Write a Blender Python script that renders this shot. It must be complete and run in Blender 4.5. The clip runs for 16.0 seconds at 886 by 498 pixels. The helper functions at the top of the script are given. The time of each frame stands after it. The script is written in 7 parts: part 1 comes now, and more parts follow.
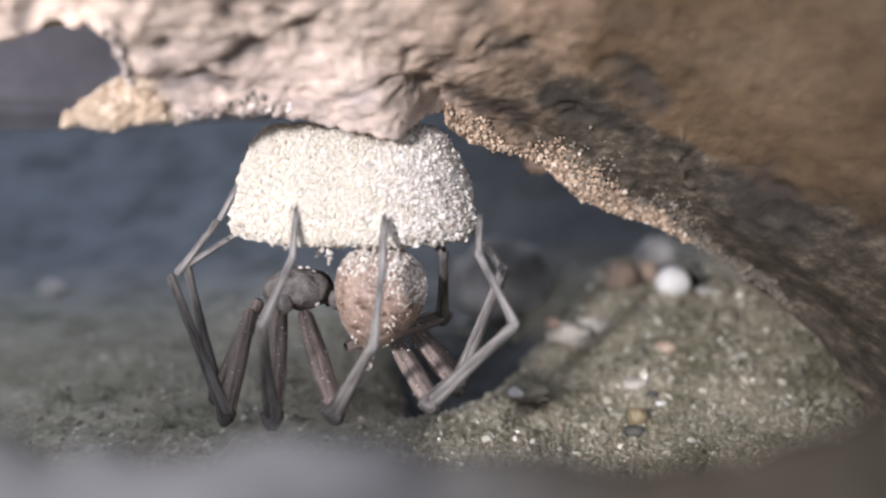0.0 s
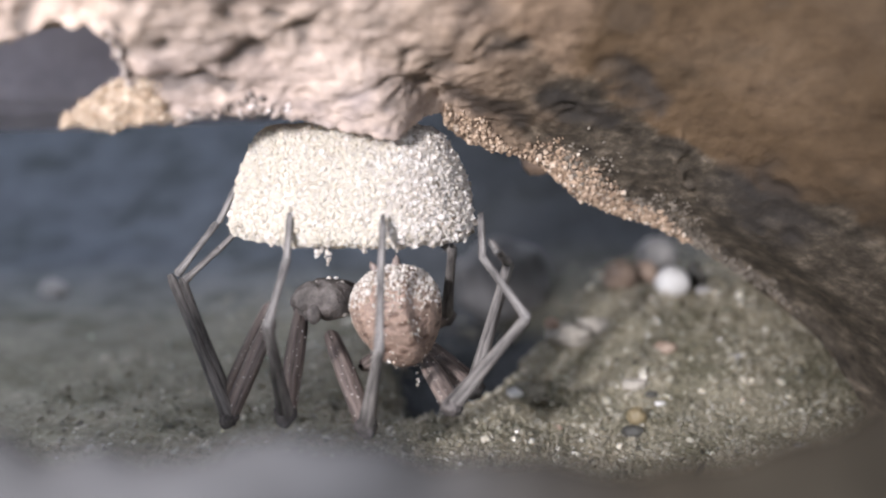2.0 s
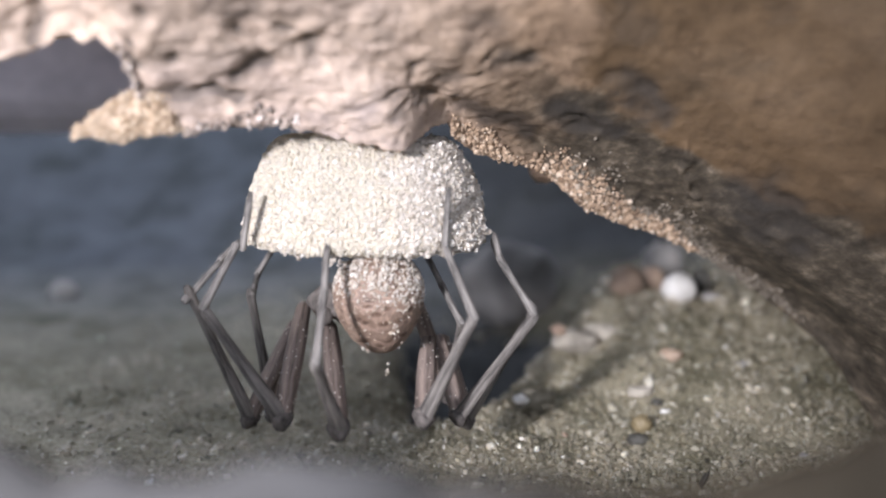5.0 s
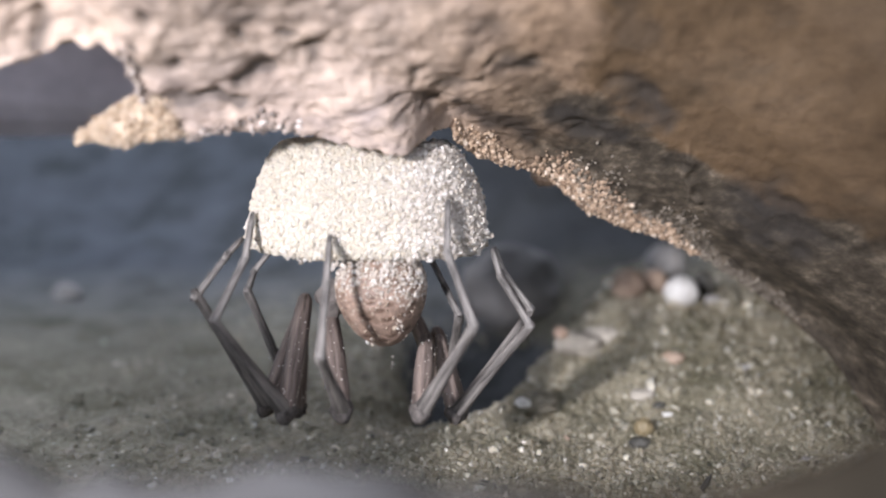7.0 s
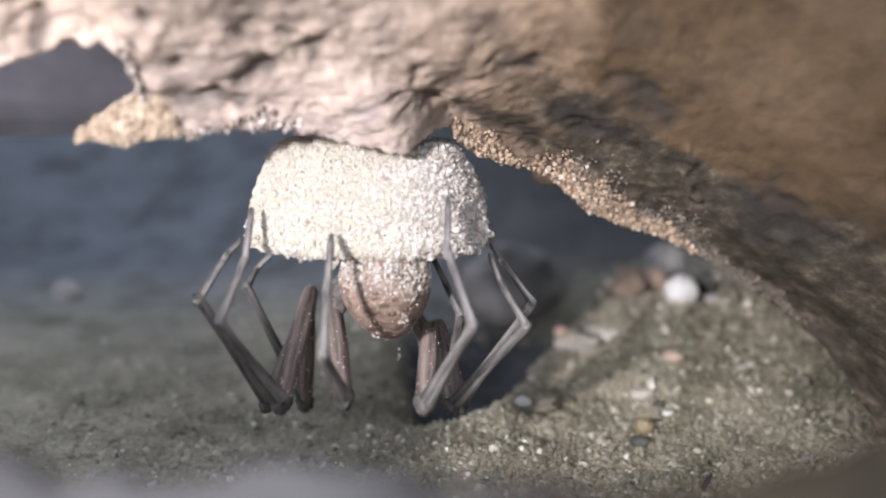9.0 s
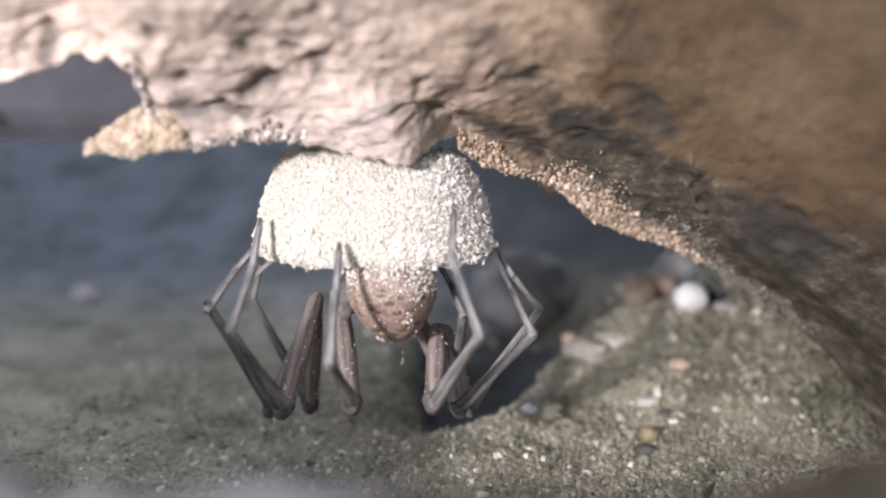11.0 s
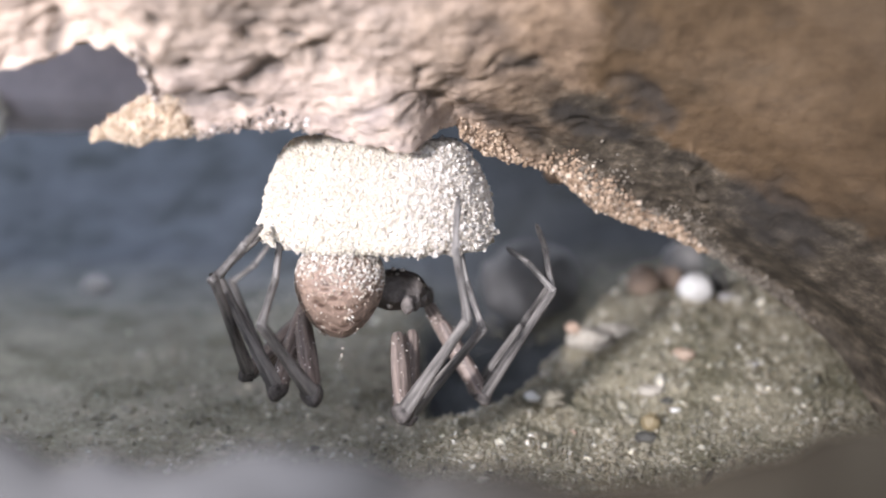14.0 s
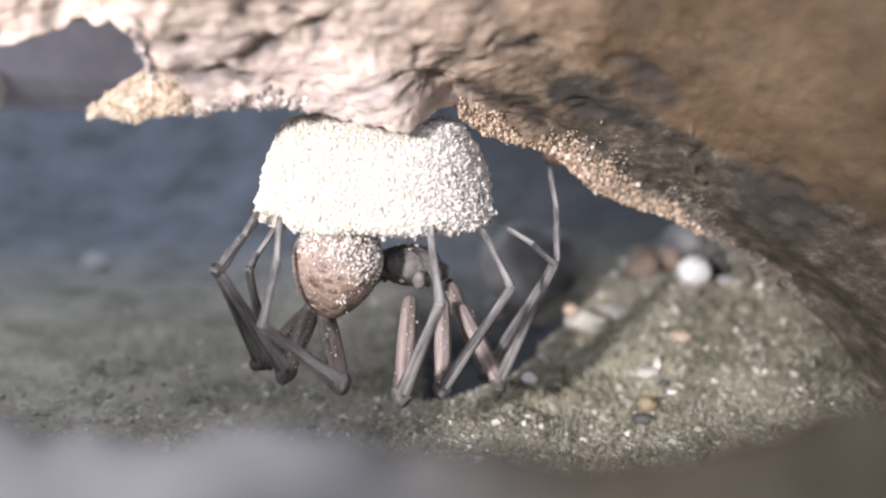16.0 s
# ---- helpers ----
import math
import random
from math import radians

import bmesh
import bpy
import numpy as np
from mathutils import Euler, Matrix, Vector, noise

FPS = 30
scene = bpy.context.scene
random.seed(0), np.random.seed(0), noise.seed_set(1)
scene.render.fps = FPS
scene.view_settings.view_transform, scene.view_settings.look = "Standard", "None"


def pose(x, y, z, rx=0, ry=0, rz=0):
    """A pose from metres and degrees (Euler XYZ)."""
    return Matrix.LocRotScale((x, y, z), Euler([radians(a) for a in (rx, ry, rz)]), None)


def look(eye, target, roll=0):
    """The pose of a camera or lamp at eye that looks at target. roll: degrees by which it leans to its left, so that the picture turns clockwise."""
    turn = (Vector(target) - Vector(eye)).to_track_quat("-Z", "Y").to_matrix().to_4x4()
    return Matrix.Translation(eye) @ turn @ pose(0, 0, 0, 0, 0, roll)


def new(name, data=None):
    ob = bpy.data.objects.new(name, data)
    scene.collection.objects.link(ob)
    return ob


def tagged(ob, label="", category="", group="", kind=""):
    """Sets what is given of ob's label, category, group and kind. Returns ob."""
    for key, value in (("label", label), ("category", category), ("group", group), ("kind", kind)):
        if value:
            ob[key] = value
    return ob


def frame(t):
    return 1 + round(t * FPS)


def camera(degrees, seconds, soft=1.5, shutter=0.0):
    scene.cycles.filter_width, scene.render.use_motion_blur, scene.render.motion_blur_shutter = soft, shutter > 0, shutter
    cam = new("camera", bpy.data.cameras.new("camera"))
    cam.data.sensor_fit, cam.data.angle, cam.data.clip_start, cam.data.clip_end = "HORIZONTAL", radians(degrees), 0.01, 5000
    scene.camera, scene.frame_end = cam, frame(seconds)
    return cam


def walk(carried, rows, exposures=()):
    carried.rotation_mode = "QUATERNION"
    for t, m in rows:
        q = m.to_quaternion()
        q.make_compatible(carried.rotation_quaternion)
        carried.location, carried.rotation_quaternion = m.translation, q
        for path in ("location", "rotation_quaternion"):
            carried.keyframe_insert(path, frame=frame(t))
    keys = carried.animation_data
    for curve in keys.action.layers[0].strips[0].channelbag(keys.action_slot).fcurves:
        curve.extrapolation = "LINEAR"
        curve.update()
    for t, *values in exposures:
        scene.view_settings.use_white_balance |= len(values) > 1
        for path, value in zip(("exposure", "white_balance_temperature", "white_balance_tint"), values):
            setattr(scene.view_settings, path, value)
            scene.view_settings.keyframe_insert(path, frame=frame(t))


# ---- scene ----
# A spider hanging under a rock coats its egg sac with sand. Built in centimetres, scaled to metres by U.
U = 0.01

# ---- camera ----
cam = camera(50, 16.0, soft=2.1)
cam.data.dof.use_dof = True
cam.data.dof.focus_distance = 0.0532
cam.data.dof.aperture_fstop = 26.0
walk(cam, [
    (0, look((0.000000, -0.055000, 0.019700), (-0.000000, -0.000535, 0.012045), 0.000)),
    (0.5, look((0.000029, -0.055085, 0.019946), (0.000011, -0.000640, 0.012152), -0.200)),
    (1, look((0.000109, -0.055077, 0.019939), (0.000036, -0.000633, 0.012142), -0.103)),
    (1.5, look((0.000043, -0.055005, 0.019903), (0.000050, -0.000556, 0.012137), -0.099)),
    (2, look((0.000138, -0.055093, 0.019771), (0.000057, -0.000633, 0.012085), -0.004)),
    (2.5, look((0.000181, -0.055064, 0.019861), (0.000051, -0.000620, 0.012064), 0.194)),
    (3, look((0.000245, -0.055294, 0.020366), (-0.000211, -0.000869, 0.012445), 0.179)),
    (3.5, look((0.000238, -0.055342, 0.020408), (-0.000247, -0.000914, 0.012513), 0.077)),
    (4, look((0.000286, -0.055344, 0.020480), (-0.000258, -0.000912, 0.012612), 0.174)),
    (6.5, look((0.000200, -0.055374, 0.020448), (-0.000484, -0.000934, 0.012654), 0.167)),
    (7, look((0.000278, -0.055428, 0.020624), (-0.000461, -0.000985, 0.012854), 0.164)),
    (7.5, look((0.000027, -0.055324, 0.020598), (-0.000546, -0.000885, 0.012783), 0.172)),
    (8, look((0.000272, -0.055352, 0.020340), (-0.000502, -0.000891, 0.012704), 0.162)),
    (8.5, look((0.000197, -0.055372, 0.020498), (-0.000488, -0.000928, 0.012731), 0.167)),
    (9, look((0.000227, -0.055404, 0.020601), (-0.000481, -0.000968, 0.012776), 0.166)),
    (11.5, look((0.001525, -0.056129, 0.021184), (-0.000710, -0.001716, 0.013488), 0.188)),
    (12, look((0.001810, -0.056353, 0.020947), (-0.000624, -0.001931, 0.013377), 0.177)),
    (12.5, look((0.001741, -0.056371, 0.020945), (-0.000706, -0.001988, 0.013102), 0.178)),
    (13, look((0.001743, -0.056381, 0.020935), (-0.000723, -0.002023, 0.012927), 0.277)),
    (13.5, look((0.001793, -0.056468, 0.020902), (-0.000861, -0.002129, 0.012830), 0.268)),
    (14, look((0.001849, -0.056487, 0.020815), (-0.000861, -0.002147, 0.012767), 0.265)),
    (14.5, look((0.001804, -0.056332, 0.020785), (-0.000871, -0.002010, 0.012602), 0.367)),
    (15, look((0.001917, -0.056342, 0.020761), (-0.000792, -0.002081, 0.012193), 0.567)),
    (15.5, look((0.001940, -0.056370, 0.020763), (-0.000816, -0.002137, 0.012031), 0.566)),
    (16, look((0.001977, -0.056410, 0.020697), (-0.000732, -0.002229, 0.011637), 0.670)),
], exposures=[(0.0, -0.12, 6050, 16), (4.0, -0.12, 6050, 16), (6.5, -0.10, 6050, 16), (9.0, -0.08, 6050, 16), (11.5, 0.03, 6050, 16), (14.0, 0.13, 6050, 16), (16.0, 0.22, 6050, 16)])

# ---- light ----
world = bpy.data.worlds.new("dim_room")
scene.world = world
world.use_nodes = True
world.node_tree.nodes["Background"].inputs["Color"].default_value = (0.85, 0.90, 0.98, 1)
world.node_tree.nodes["Background"].inputs["Strength"].default_value = 1.75


def lamp(name, kind, eye, target, watts, colour, size):
    data = bpy.data.lights.new(name, kind)
    data.energy, data.color = watts, colour
    ob = new(name, data)
    ob.matrix_world = look([c * U for c in eye], [c * U for c in target])
    return ob, data


torch, torch_data = lamp("torch_light", "SPOT", (-4.2, -9.5, 3.55), (-1.0, -0.5, 1.65), 0.82, (1.0, 0.955, 0.92), 0)
torch_data.shadow_soft_size = 0.0042
torch_data.spot_size, torch_data.spot_blend = radians(42), 1.0


# ---- helpers of the builder ----
def hash01(i, j, k, seed):
    h = (i * 374761393 + j * 668265263 + k * 2147483647 + seed * 1274126177) & 0xFFFFFFFF
    h = ((h ^ (h >> 13)) * 1274126177) & 0xFFFFFFFF
    h = ((h ^ (h >> 16)) * 2246822519) & 0xFFFFFFFF
    return ((h ^ (h >> 15)) & 0xFFFFFF) / float(0xFFFFFF)


def vnoise(p, seed=0):
    """Smooth lattice noise, -1 to 1, of an (n, 3) array."""
    p = np.asarray(p, float)
    c = np.floor(p).astype(np.int64)
    f = p - c
    f = f * f * f * (f * (f * 6 - 15) + 10)
    total = 0.0
    for dx in (0, 1):
        for dy in (0, 1):
            for dz in (0, 1):
                w = (f[:, 0] if dx else 1 - f[:, 0]) * (f[:, 1] if dy else 1 - f[:, 1]) * (f[:, 2] if dz else 1 - f[:, 2])
                total = total + w * hash01(c[:, 0] + dx, c[:, 1] + dy, c[:, 2] + dz, seed)
    return total * 2 - 1


def fbm(p, octaves=4, seed=0, gain=0.5):
    p = np.asarray(p, float)
    total, amp = 0.0, 1.0
    for o in range(octaves):
        total = total + amp * vnoise(p * 2.03 ** o + 17.3 * o, seed + o)
        amp *= gain
    return total


def ridged(p, octaves=3, seed=0):
    p = np.asarray(p, float)
    total, amp = 0.0, 1.0
    for o in range(octaves):
        total = total + amp * (1 - 2 * np.abs(vnoise(p * 2.1 ** o + 9.1 * o, seed + o)))
        amp *= 0.5
    return total


def build(name, verts, faces, mat, parent=None, label="", smooth=True):
    """One mesh object from centimetre coordinates."""
    me = bpy.data.meshes.new(name)
    me.from_pydata((np.asarray(verts, float) * U).tolist(), [], faces if isinstance(faces, list) else faces.tolist())
    me.polygons.foreach_set("use_smooth", [smooth] * len(me.polygons))
    me.materials.append(mat)
    me.update()
    ob = new(name, me)
    if parent is not None:
        ob.parent = parent
    if label:
        tagged(ob, label)
    return ob


def anchor(name, x=0, y=0, z=0):
    ob = new(name)
    ob.empty_display_size = 0.001
    ob.location = (x * U, y * U, z * U)
    return ob


def grid_faces(nu, nv, closed=False):
    """Quads of an nu x nv grid of vertices, row by row along u."""
    i = np.arange(nu if closed else nu - 1)[:, None]
    j = np.arange(nv - 1)[None, :]
    a = i * nv + j
    b = ((i + 1) % nu) * nv + j
    return np.stack([a, b, b + 1, a + 1], -1).reshape(-1, 4)


PHI = (1 + 5 ** 0.5) / 2
ICO_V = np.array([(-1, PHI, 0), (1, PHI, 0), (-1, -PHI, 0), (1, -PHI, 0), (0, -1, PHI), (0, 1, PHI),
                  (0, -1, -PHI), (0, 1, -PHI), (PHI, 0, -1), (PHI, 0, 1), (-PHI, 0, -1), (-PHI, 0, 1)]) / 1.9
ICO_F = np.array([(0, 11, 5), (0, 5, 1), (0, 1, 7), (0, 7, 10), (0, 10, 11), (1, 5, 9), (5, 11, 4), (11, 10, 2), (10, 7, 6), (7, 1, 8),
                  (3, 9, 4), (3, 4, 2), (3, 2, 6), (3, 6, 8), (3, 8, 9), (4, 9, 5), (2, 4, 11), (6, 2, 10), (8, 6, 7), (9, 8, 1)])


def grain_mesh(points, sizes, rng, rough=0.28, squash=0.35):
    """Angular grains, one jittered icosahedron at each point."""
    n = len(points)
    shape = ICO_V[None] * (1 + rng.uniform(-rough, rough, (n, 12, 1)))
    stretch = 1 + rng.uniform(-squash, squash, (n, 1, 3))
    q = rng.normal(size=(n, 4))
    q /= np.linalg.norm(q, axis=1, keepdims=True)
    w, x, y, z = q.T
    rot = np.stack([np.stack([1 - 2 * (y * y + z * z), 2 * (x * y - z * w), 2 * (x * z + y * w)], -1),
                    np.stack([2 * (x * y + z * w), 1 - 2 * (x * x + z * z), 2 * (y * z - x * w)], -1),
                    np.stack([2 * (x * z - y * w), 2 * (y * z + x * w), 1 - 2 * (x * x + y * y)], -1)], 1)
    v = np.einsum("nij,nkj->nki", rot, shape * stretch) * np.asarray(sizes)[:, None, None] + np.asarray(points)[:, None]
    f = ICO_F[None] + 12 * np.arange(n)[:, None, None]
    return v.reshape(-1, 3), f.reshape(-1, 3)


# ---- materials ----
def material(name, rough=0.7, spec=0.5):
    m = bpy.data.materials.new(name)
    m.use_nodes = True
    nt = m.node_tree
    b = nt.nodes["Principled BSDF"]
    b.inputs["Roughness"].default_value = rough
    b.inputs["Specular IOR Level"].default_value = spec
    return m, nt, b


def node(nt, kind, **values):
    n = nt.nodes.new(kind)
    for key, value in values.items():
        n.inputs[key].default_value = value
    return n


def noise_tex(nt, per_cm, detail=5.0, rough=0.6, stretch=None, turn=None):
    """Noise in object space, so many cells a centimetre."""
    co = nt.nodes.new("ShaderNodeTexCoord")
    n = node(nt, "ShaderNodeTexNoise", Scale=per_cm * 100.0, Detail=detail, Roughness=rough)
    if stretch:
        mp = nt.nodes.new("ShaderNodeMapping")
        mp.inputs["Scale"].default_value = stretch
        if turn:
            mp.inputs["Rotation"].default_value = [radians(a) for a in turn]
        nt.links.new(co.outputs["Object"], mp.inputs["Vector"])
        nt.links.new(mp.outputs["Vector"], n.inputs["Vector"])
    else:
        nt.links.new(co.outputs["Object"], n.inputs["Vector"])
    return n.outputs["Fac"]


def ramp(nt, fac, stops):
    r = nt.nodes.new("ShaderNodeValToRGB")
    els = r.color_ramp.elements
    while len(els) < len(stops):
        els.new(0.5)
    for e, (at, col) in zip(els, stops):
        e.position, e.color = at, (*col, 1)
    nt.links.new(fac, r.inputs["Fac"])
    return r.outputs["Color"]


def mix(nt, fac, a, b, blend="MIX"):
    m = nt.nodes.new("ShaderNodeMix")
    m.data_type, m.blend_type = "RGBA", blend
    for sock, value in ((m.inputs[0], fac), (m.inputs[6], a), (m.inputs[7], b)):
        if isinstance(value, (int, float)):
            sock.default_value = value
        elif isinstance(value, tuple):
            sock.default_value = (*value, 1)
        else:
            nt.links.new(value, sock)
    return m.outputs[2]


def bump(nt, b, height, strength, dist_cm):
    n = nt.nodes.new("ShaderNodeBump")
    n.inputs["Strength"].default_value = strength
    n.inputs["Distance"].default_value = dist_cm * U
    nt.links.new(height, n.inputs["Height"])
    nt.links.new(n.outputs["Normal"], b.inputs["Normal"])


def island(nt):
    return nt.nodes.new("ShaderNodeNewGeometry").outputs["Random Per Island"]


def rock_material():
    m, nt, b = material("weathered_rock", 0.75, 0.35)
    big = noise_tex(nt, 1.1, 6, 0.62, (1, 0.6, 2.0), (0, 28, 0))
    fine = noise_tex(nt, 9, 6, 0.65, (1, 0.5, 1))
    veins = noise_tex(nt, 2.6, 7, 0.7, (0.7, 0.5, 2.8), (0, 24, 0))
    pale = ramp(nt, big, [(0.30, (0.40, 0.325, 0.285)), (0.44, (0.57, 0.465, 0.40)), (0.58, (0.66, 0.545, 0.465)), (0.72, (0.60, 0.505, 0.455))])
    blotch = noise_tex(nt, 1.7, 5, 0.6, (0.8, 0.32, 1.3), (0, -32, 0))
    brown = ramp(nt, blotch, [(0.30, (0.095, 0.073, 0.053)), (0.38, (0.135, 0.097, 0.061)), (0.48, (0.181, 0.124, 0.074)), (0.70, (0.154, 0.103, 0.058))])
    # pale to brown along the boulder by an uneven border, lamp's fall-off painted in
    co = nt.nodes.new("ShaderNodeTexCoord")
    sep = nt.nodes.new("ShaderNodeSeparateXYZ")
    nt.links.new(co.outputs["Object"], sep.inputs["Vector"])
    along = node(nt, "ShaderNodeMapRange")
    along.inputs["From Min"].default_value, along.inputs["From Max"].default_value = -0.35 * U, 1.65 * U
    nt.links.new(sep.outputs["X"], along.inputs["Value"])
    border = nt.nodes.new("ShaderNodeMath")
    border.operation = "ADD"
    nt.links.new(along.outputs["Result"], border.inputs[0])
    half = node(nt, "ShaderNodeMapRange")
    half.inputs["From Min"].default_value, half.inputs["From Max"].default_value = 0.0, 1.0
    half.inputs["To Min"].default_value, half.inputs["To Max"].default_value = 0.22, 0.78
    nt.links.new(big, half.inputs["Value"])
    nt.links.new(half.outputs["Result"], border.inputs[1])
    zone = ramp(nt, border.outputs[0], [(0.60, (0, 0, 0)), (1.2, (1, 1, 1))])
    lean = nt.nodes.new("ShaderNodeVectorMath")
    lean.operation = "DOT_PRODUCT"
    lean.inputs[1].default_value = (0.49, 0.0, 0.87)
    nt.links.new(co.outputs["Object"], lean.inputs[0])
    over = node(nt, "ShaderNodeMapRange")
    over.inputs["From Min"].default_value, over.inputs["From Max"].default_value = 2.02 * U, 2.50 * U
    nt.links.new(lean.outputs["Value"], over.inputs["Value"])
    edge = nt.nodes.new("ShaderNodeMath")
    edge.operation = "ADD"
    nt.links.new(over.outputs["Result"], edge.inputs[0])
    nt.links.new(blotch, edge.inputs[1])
    # gritty dark grey along the lower rim, brown above it
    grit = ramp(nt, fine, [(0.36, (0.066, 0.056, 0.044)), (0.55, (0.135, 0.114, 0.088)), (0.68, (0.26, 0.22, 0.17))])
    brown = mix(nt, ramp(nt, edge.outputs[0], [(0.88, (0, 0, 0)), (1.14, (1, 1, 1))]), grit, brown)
    spots = noise_tex(nt, 2.4, 4, 0.55, (0.8, 0.35, 1.3), (0, -32, 0))
    brown = mix(nt, ramp(nt, spots, [(0.32, (0.4, 0.4, 0.4)), (0.42, (0, 0, 0))]), brown, (0.062, 0.054, 0.047))
    # mauve-grey mottling low on the pale stone
    low = nt.nodes.new("ShaderNodeMapRange")
    low.inputs["From Min"].default_value, low.inputs["From Max"].default_value = 2.42 * U, 2.02 * U
    nt.links.new(sep.outputs["Z"], low.inputs["Value"])
    mottle = nt.nodes.new("ShaderNodeMath")
    mottle.operation = "MULTIPLY"
    nt.links.new(low.outputs["Result"], mottle.inputs[0])
    nt.links.new(ramp(nt, noise_tex(nt, 3.2, 5, 0.6, (0.8, 0.5, 1.3), (0, 20, 0)), [(0.46, (0, 0, 0)), (0.66, (1, 1, 1))]), mottle.inputs[1])
    pale = mix(nt, mottle.outputs[0], pale, (0.36, 0.305, 0.29))
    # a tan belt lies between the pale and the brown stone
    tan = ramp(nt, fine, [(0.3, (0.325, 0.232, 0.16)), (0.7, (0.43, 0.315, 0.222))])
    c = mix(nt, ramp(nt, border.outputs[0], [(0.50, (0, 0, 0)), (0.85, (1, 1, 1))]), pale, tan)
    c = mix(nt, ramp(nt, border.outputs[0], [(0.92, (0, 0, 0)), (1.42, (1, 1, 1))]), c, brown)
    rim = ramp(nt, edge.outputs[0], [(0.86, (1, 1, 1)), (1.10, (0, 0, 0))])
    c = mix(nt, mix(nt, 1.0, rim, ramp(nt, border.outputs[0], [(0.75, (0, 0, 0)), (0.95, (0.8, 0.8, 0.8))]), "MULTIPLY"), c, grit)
    dark = ramp(nt, veins, [(0.36, (0.30, 0.26, 0.24)), (0.47, (1, 1, 1))])
    veined = ramp(nt, zone, [(0.0, (0.42, 0.42, 0.42)), (1.0, (0.2, 0.2, 0.2))])
    c = mix(nt, veined, c, dark, "MULTIPLY")
    pits = noise_tex(nt, 5.5, 6, 0.7, (0.9, 0.5, 1.6), (0, 20, 0))
    c = mix(nt, 0.35, c, ramp(nt, pits, [(0.36, (0.42, 0.38, 0.36)), (0.45, (0.88, 0.86, 0.84)), (0.62, (1.08, 1.06, 1.04))]), "MULTIPLY")
    c = mix(nt, 0.6, c, ramp(nt, fine, [(0.3, (0.62, 0.6, 0.58)), (0.7, (1.25, 1.2, 1.12))]), "MULTIPLY")
    # shade painted into the cracks, together with the dark stains
    darkened = nt.nodes.new("ShaderNodeAttribute")
    darkened.attribute_name = "shade_and_stain"
    c = mix(nt, ramp(nt, darkened.outputs["Fac"], [(0.1, (0, 0, 0)), (0.75, (0.75, 0.75, 0.75))]), c, (0.062, 0.055, 0.050))
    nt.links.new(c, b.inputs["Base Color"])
    relief = nt.nodes.new("ShaderNodeMath")
    relief.operation = "ADD"
    nt.links.new(fine, relief.inputs[0])
    nt.links.new(pits, relief.inputs[1])
    bump(nt, b, relief.outputs[0], 0.7, 0.014)
    return m


def haze_to_dark(nt, n):
    """Slate grey that paints in the haze, turning darker along the hollow for its shade."""
    co = nt.nodes.new("ShaderNodeTexCoord")
    sep = nt.nodes.new("ShaderNodeSeparateXYZ")
    nt.links.new(co.outputs["Object"], sep.inputs["Vector"])
    along = node(nt, "ShaderNodeMapRange")
    along.inputs["From Min"].default_value, along.inputs["From Max"].default_value = -3.0 * U, 1.2 * U
    nt.links.new(sep.outputs["X"], along.inputs["Value"])
    slate = ramp(nt, n, [(0.3, (0.074, 0.081, 0.087)), (0.7, (0.104, 0.114, 0.122))])
    dark_end = ramp(nt, n, [(0.3, (0.032, 0.035, 0.038)), (0.7, (0.056, 0.060, 0.064))])
    return mix(nt, along.outputs["Result"], slate, dark_end)


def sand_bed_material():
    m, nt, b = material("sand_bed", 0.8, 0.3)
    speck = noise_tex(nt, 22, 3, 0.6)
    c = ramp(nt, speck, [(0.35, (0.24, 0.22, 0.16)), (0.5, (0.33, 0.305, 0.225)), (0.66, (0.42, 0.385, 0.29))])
    # towards the back the hollow's bluish gloom is painted over the sand
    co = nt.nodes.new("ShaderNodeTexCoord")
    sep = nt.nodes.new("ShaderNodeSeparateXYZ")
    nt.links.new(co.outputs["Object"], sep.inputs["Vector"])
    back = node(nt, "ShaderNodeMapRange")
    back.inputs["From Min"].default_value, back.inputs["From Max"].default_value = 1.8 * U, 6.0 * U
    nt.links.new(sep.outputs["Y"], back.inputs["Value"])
    c = mix(nt, back.outputs["Result"], c, haze_to_dark(nt, noise_tex(nt, 1.2, 4)))
    # the pit's shade is painted in below its rim
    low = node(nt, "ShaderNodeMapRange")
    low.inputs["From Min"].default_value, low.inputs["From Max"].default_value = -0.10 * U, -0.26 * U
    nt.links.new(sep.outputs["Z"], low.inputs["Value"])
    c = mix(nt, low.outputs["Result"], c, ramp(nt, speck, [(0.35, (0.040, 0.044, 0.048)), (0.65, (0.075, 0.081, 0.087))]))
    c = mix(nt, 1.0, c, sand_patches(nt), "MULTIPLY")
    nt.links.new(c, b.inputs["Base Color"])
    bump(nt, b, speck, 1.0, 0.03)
    return m


def sand_patches(nt):
    """Broad damp and dry patches of the sand, with a bluish haze painted along it."""
    damp = noise_tex(nt, 1.6, 5, 0.65)
    c = ramp(nt, damp, [(0.36, (0.58, 0.58, 0.52)), (0.5, (0.95, 0.94, 0.91)), (0.64, (1.14, 1.11, 1.08))])
    # haze over the floor is painted in as a paler bluish tint
    co = nt.nodes.new("ShaderNodeTexCoord")
    sep = nt.nodes.new("ShaderNodeSeparateXYZ")
    nt.links.new(co.outputs["Object"], sep.inputs["Vector"])
    along = node(nt, "ShaderNodeMapRange")
    along.inputs["From Min"].default_value, along.inputs["From Max"].default_value = 0.4 * U, -1.3 * U
    nt.links.new(sep.outputs["X"], along.inputs["Value"])
    return mix(nt, along.outputs["Result"], c, mix(nt, 1.0, c, (1.18, 1.24, 1.36), "MULTIPLY"))


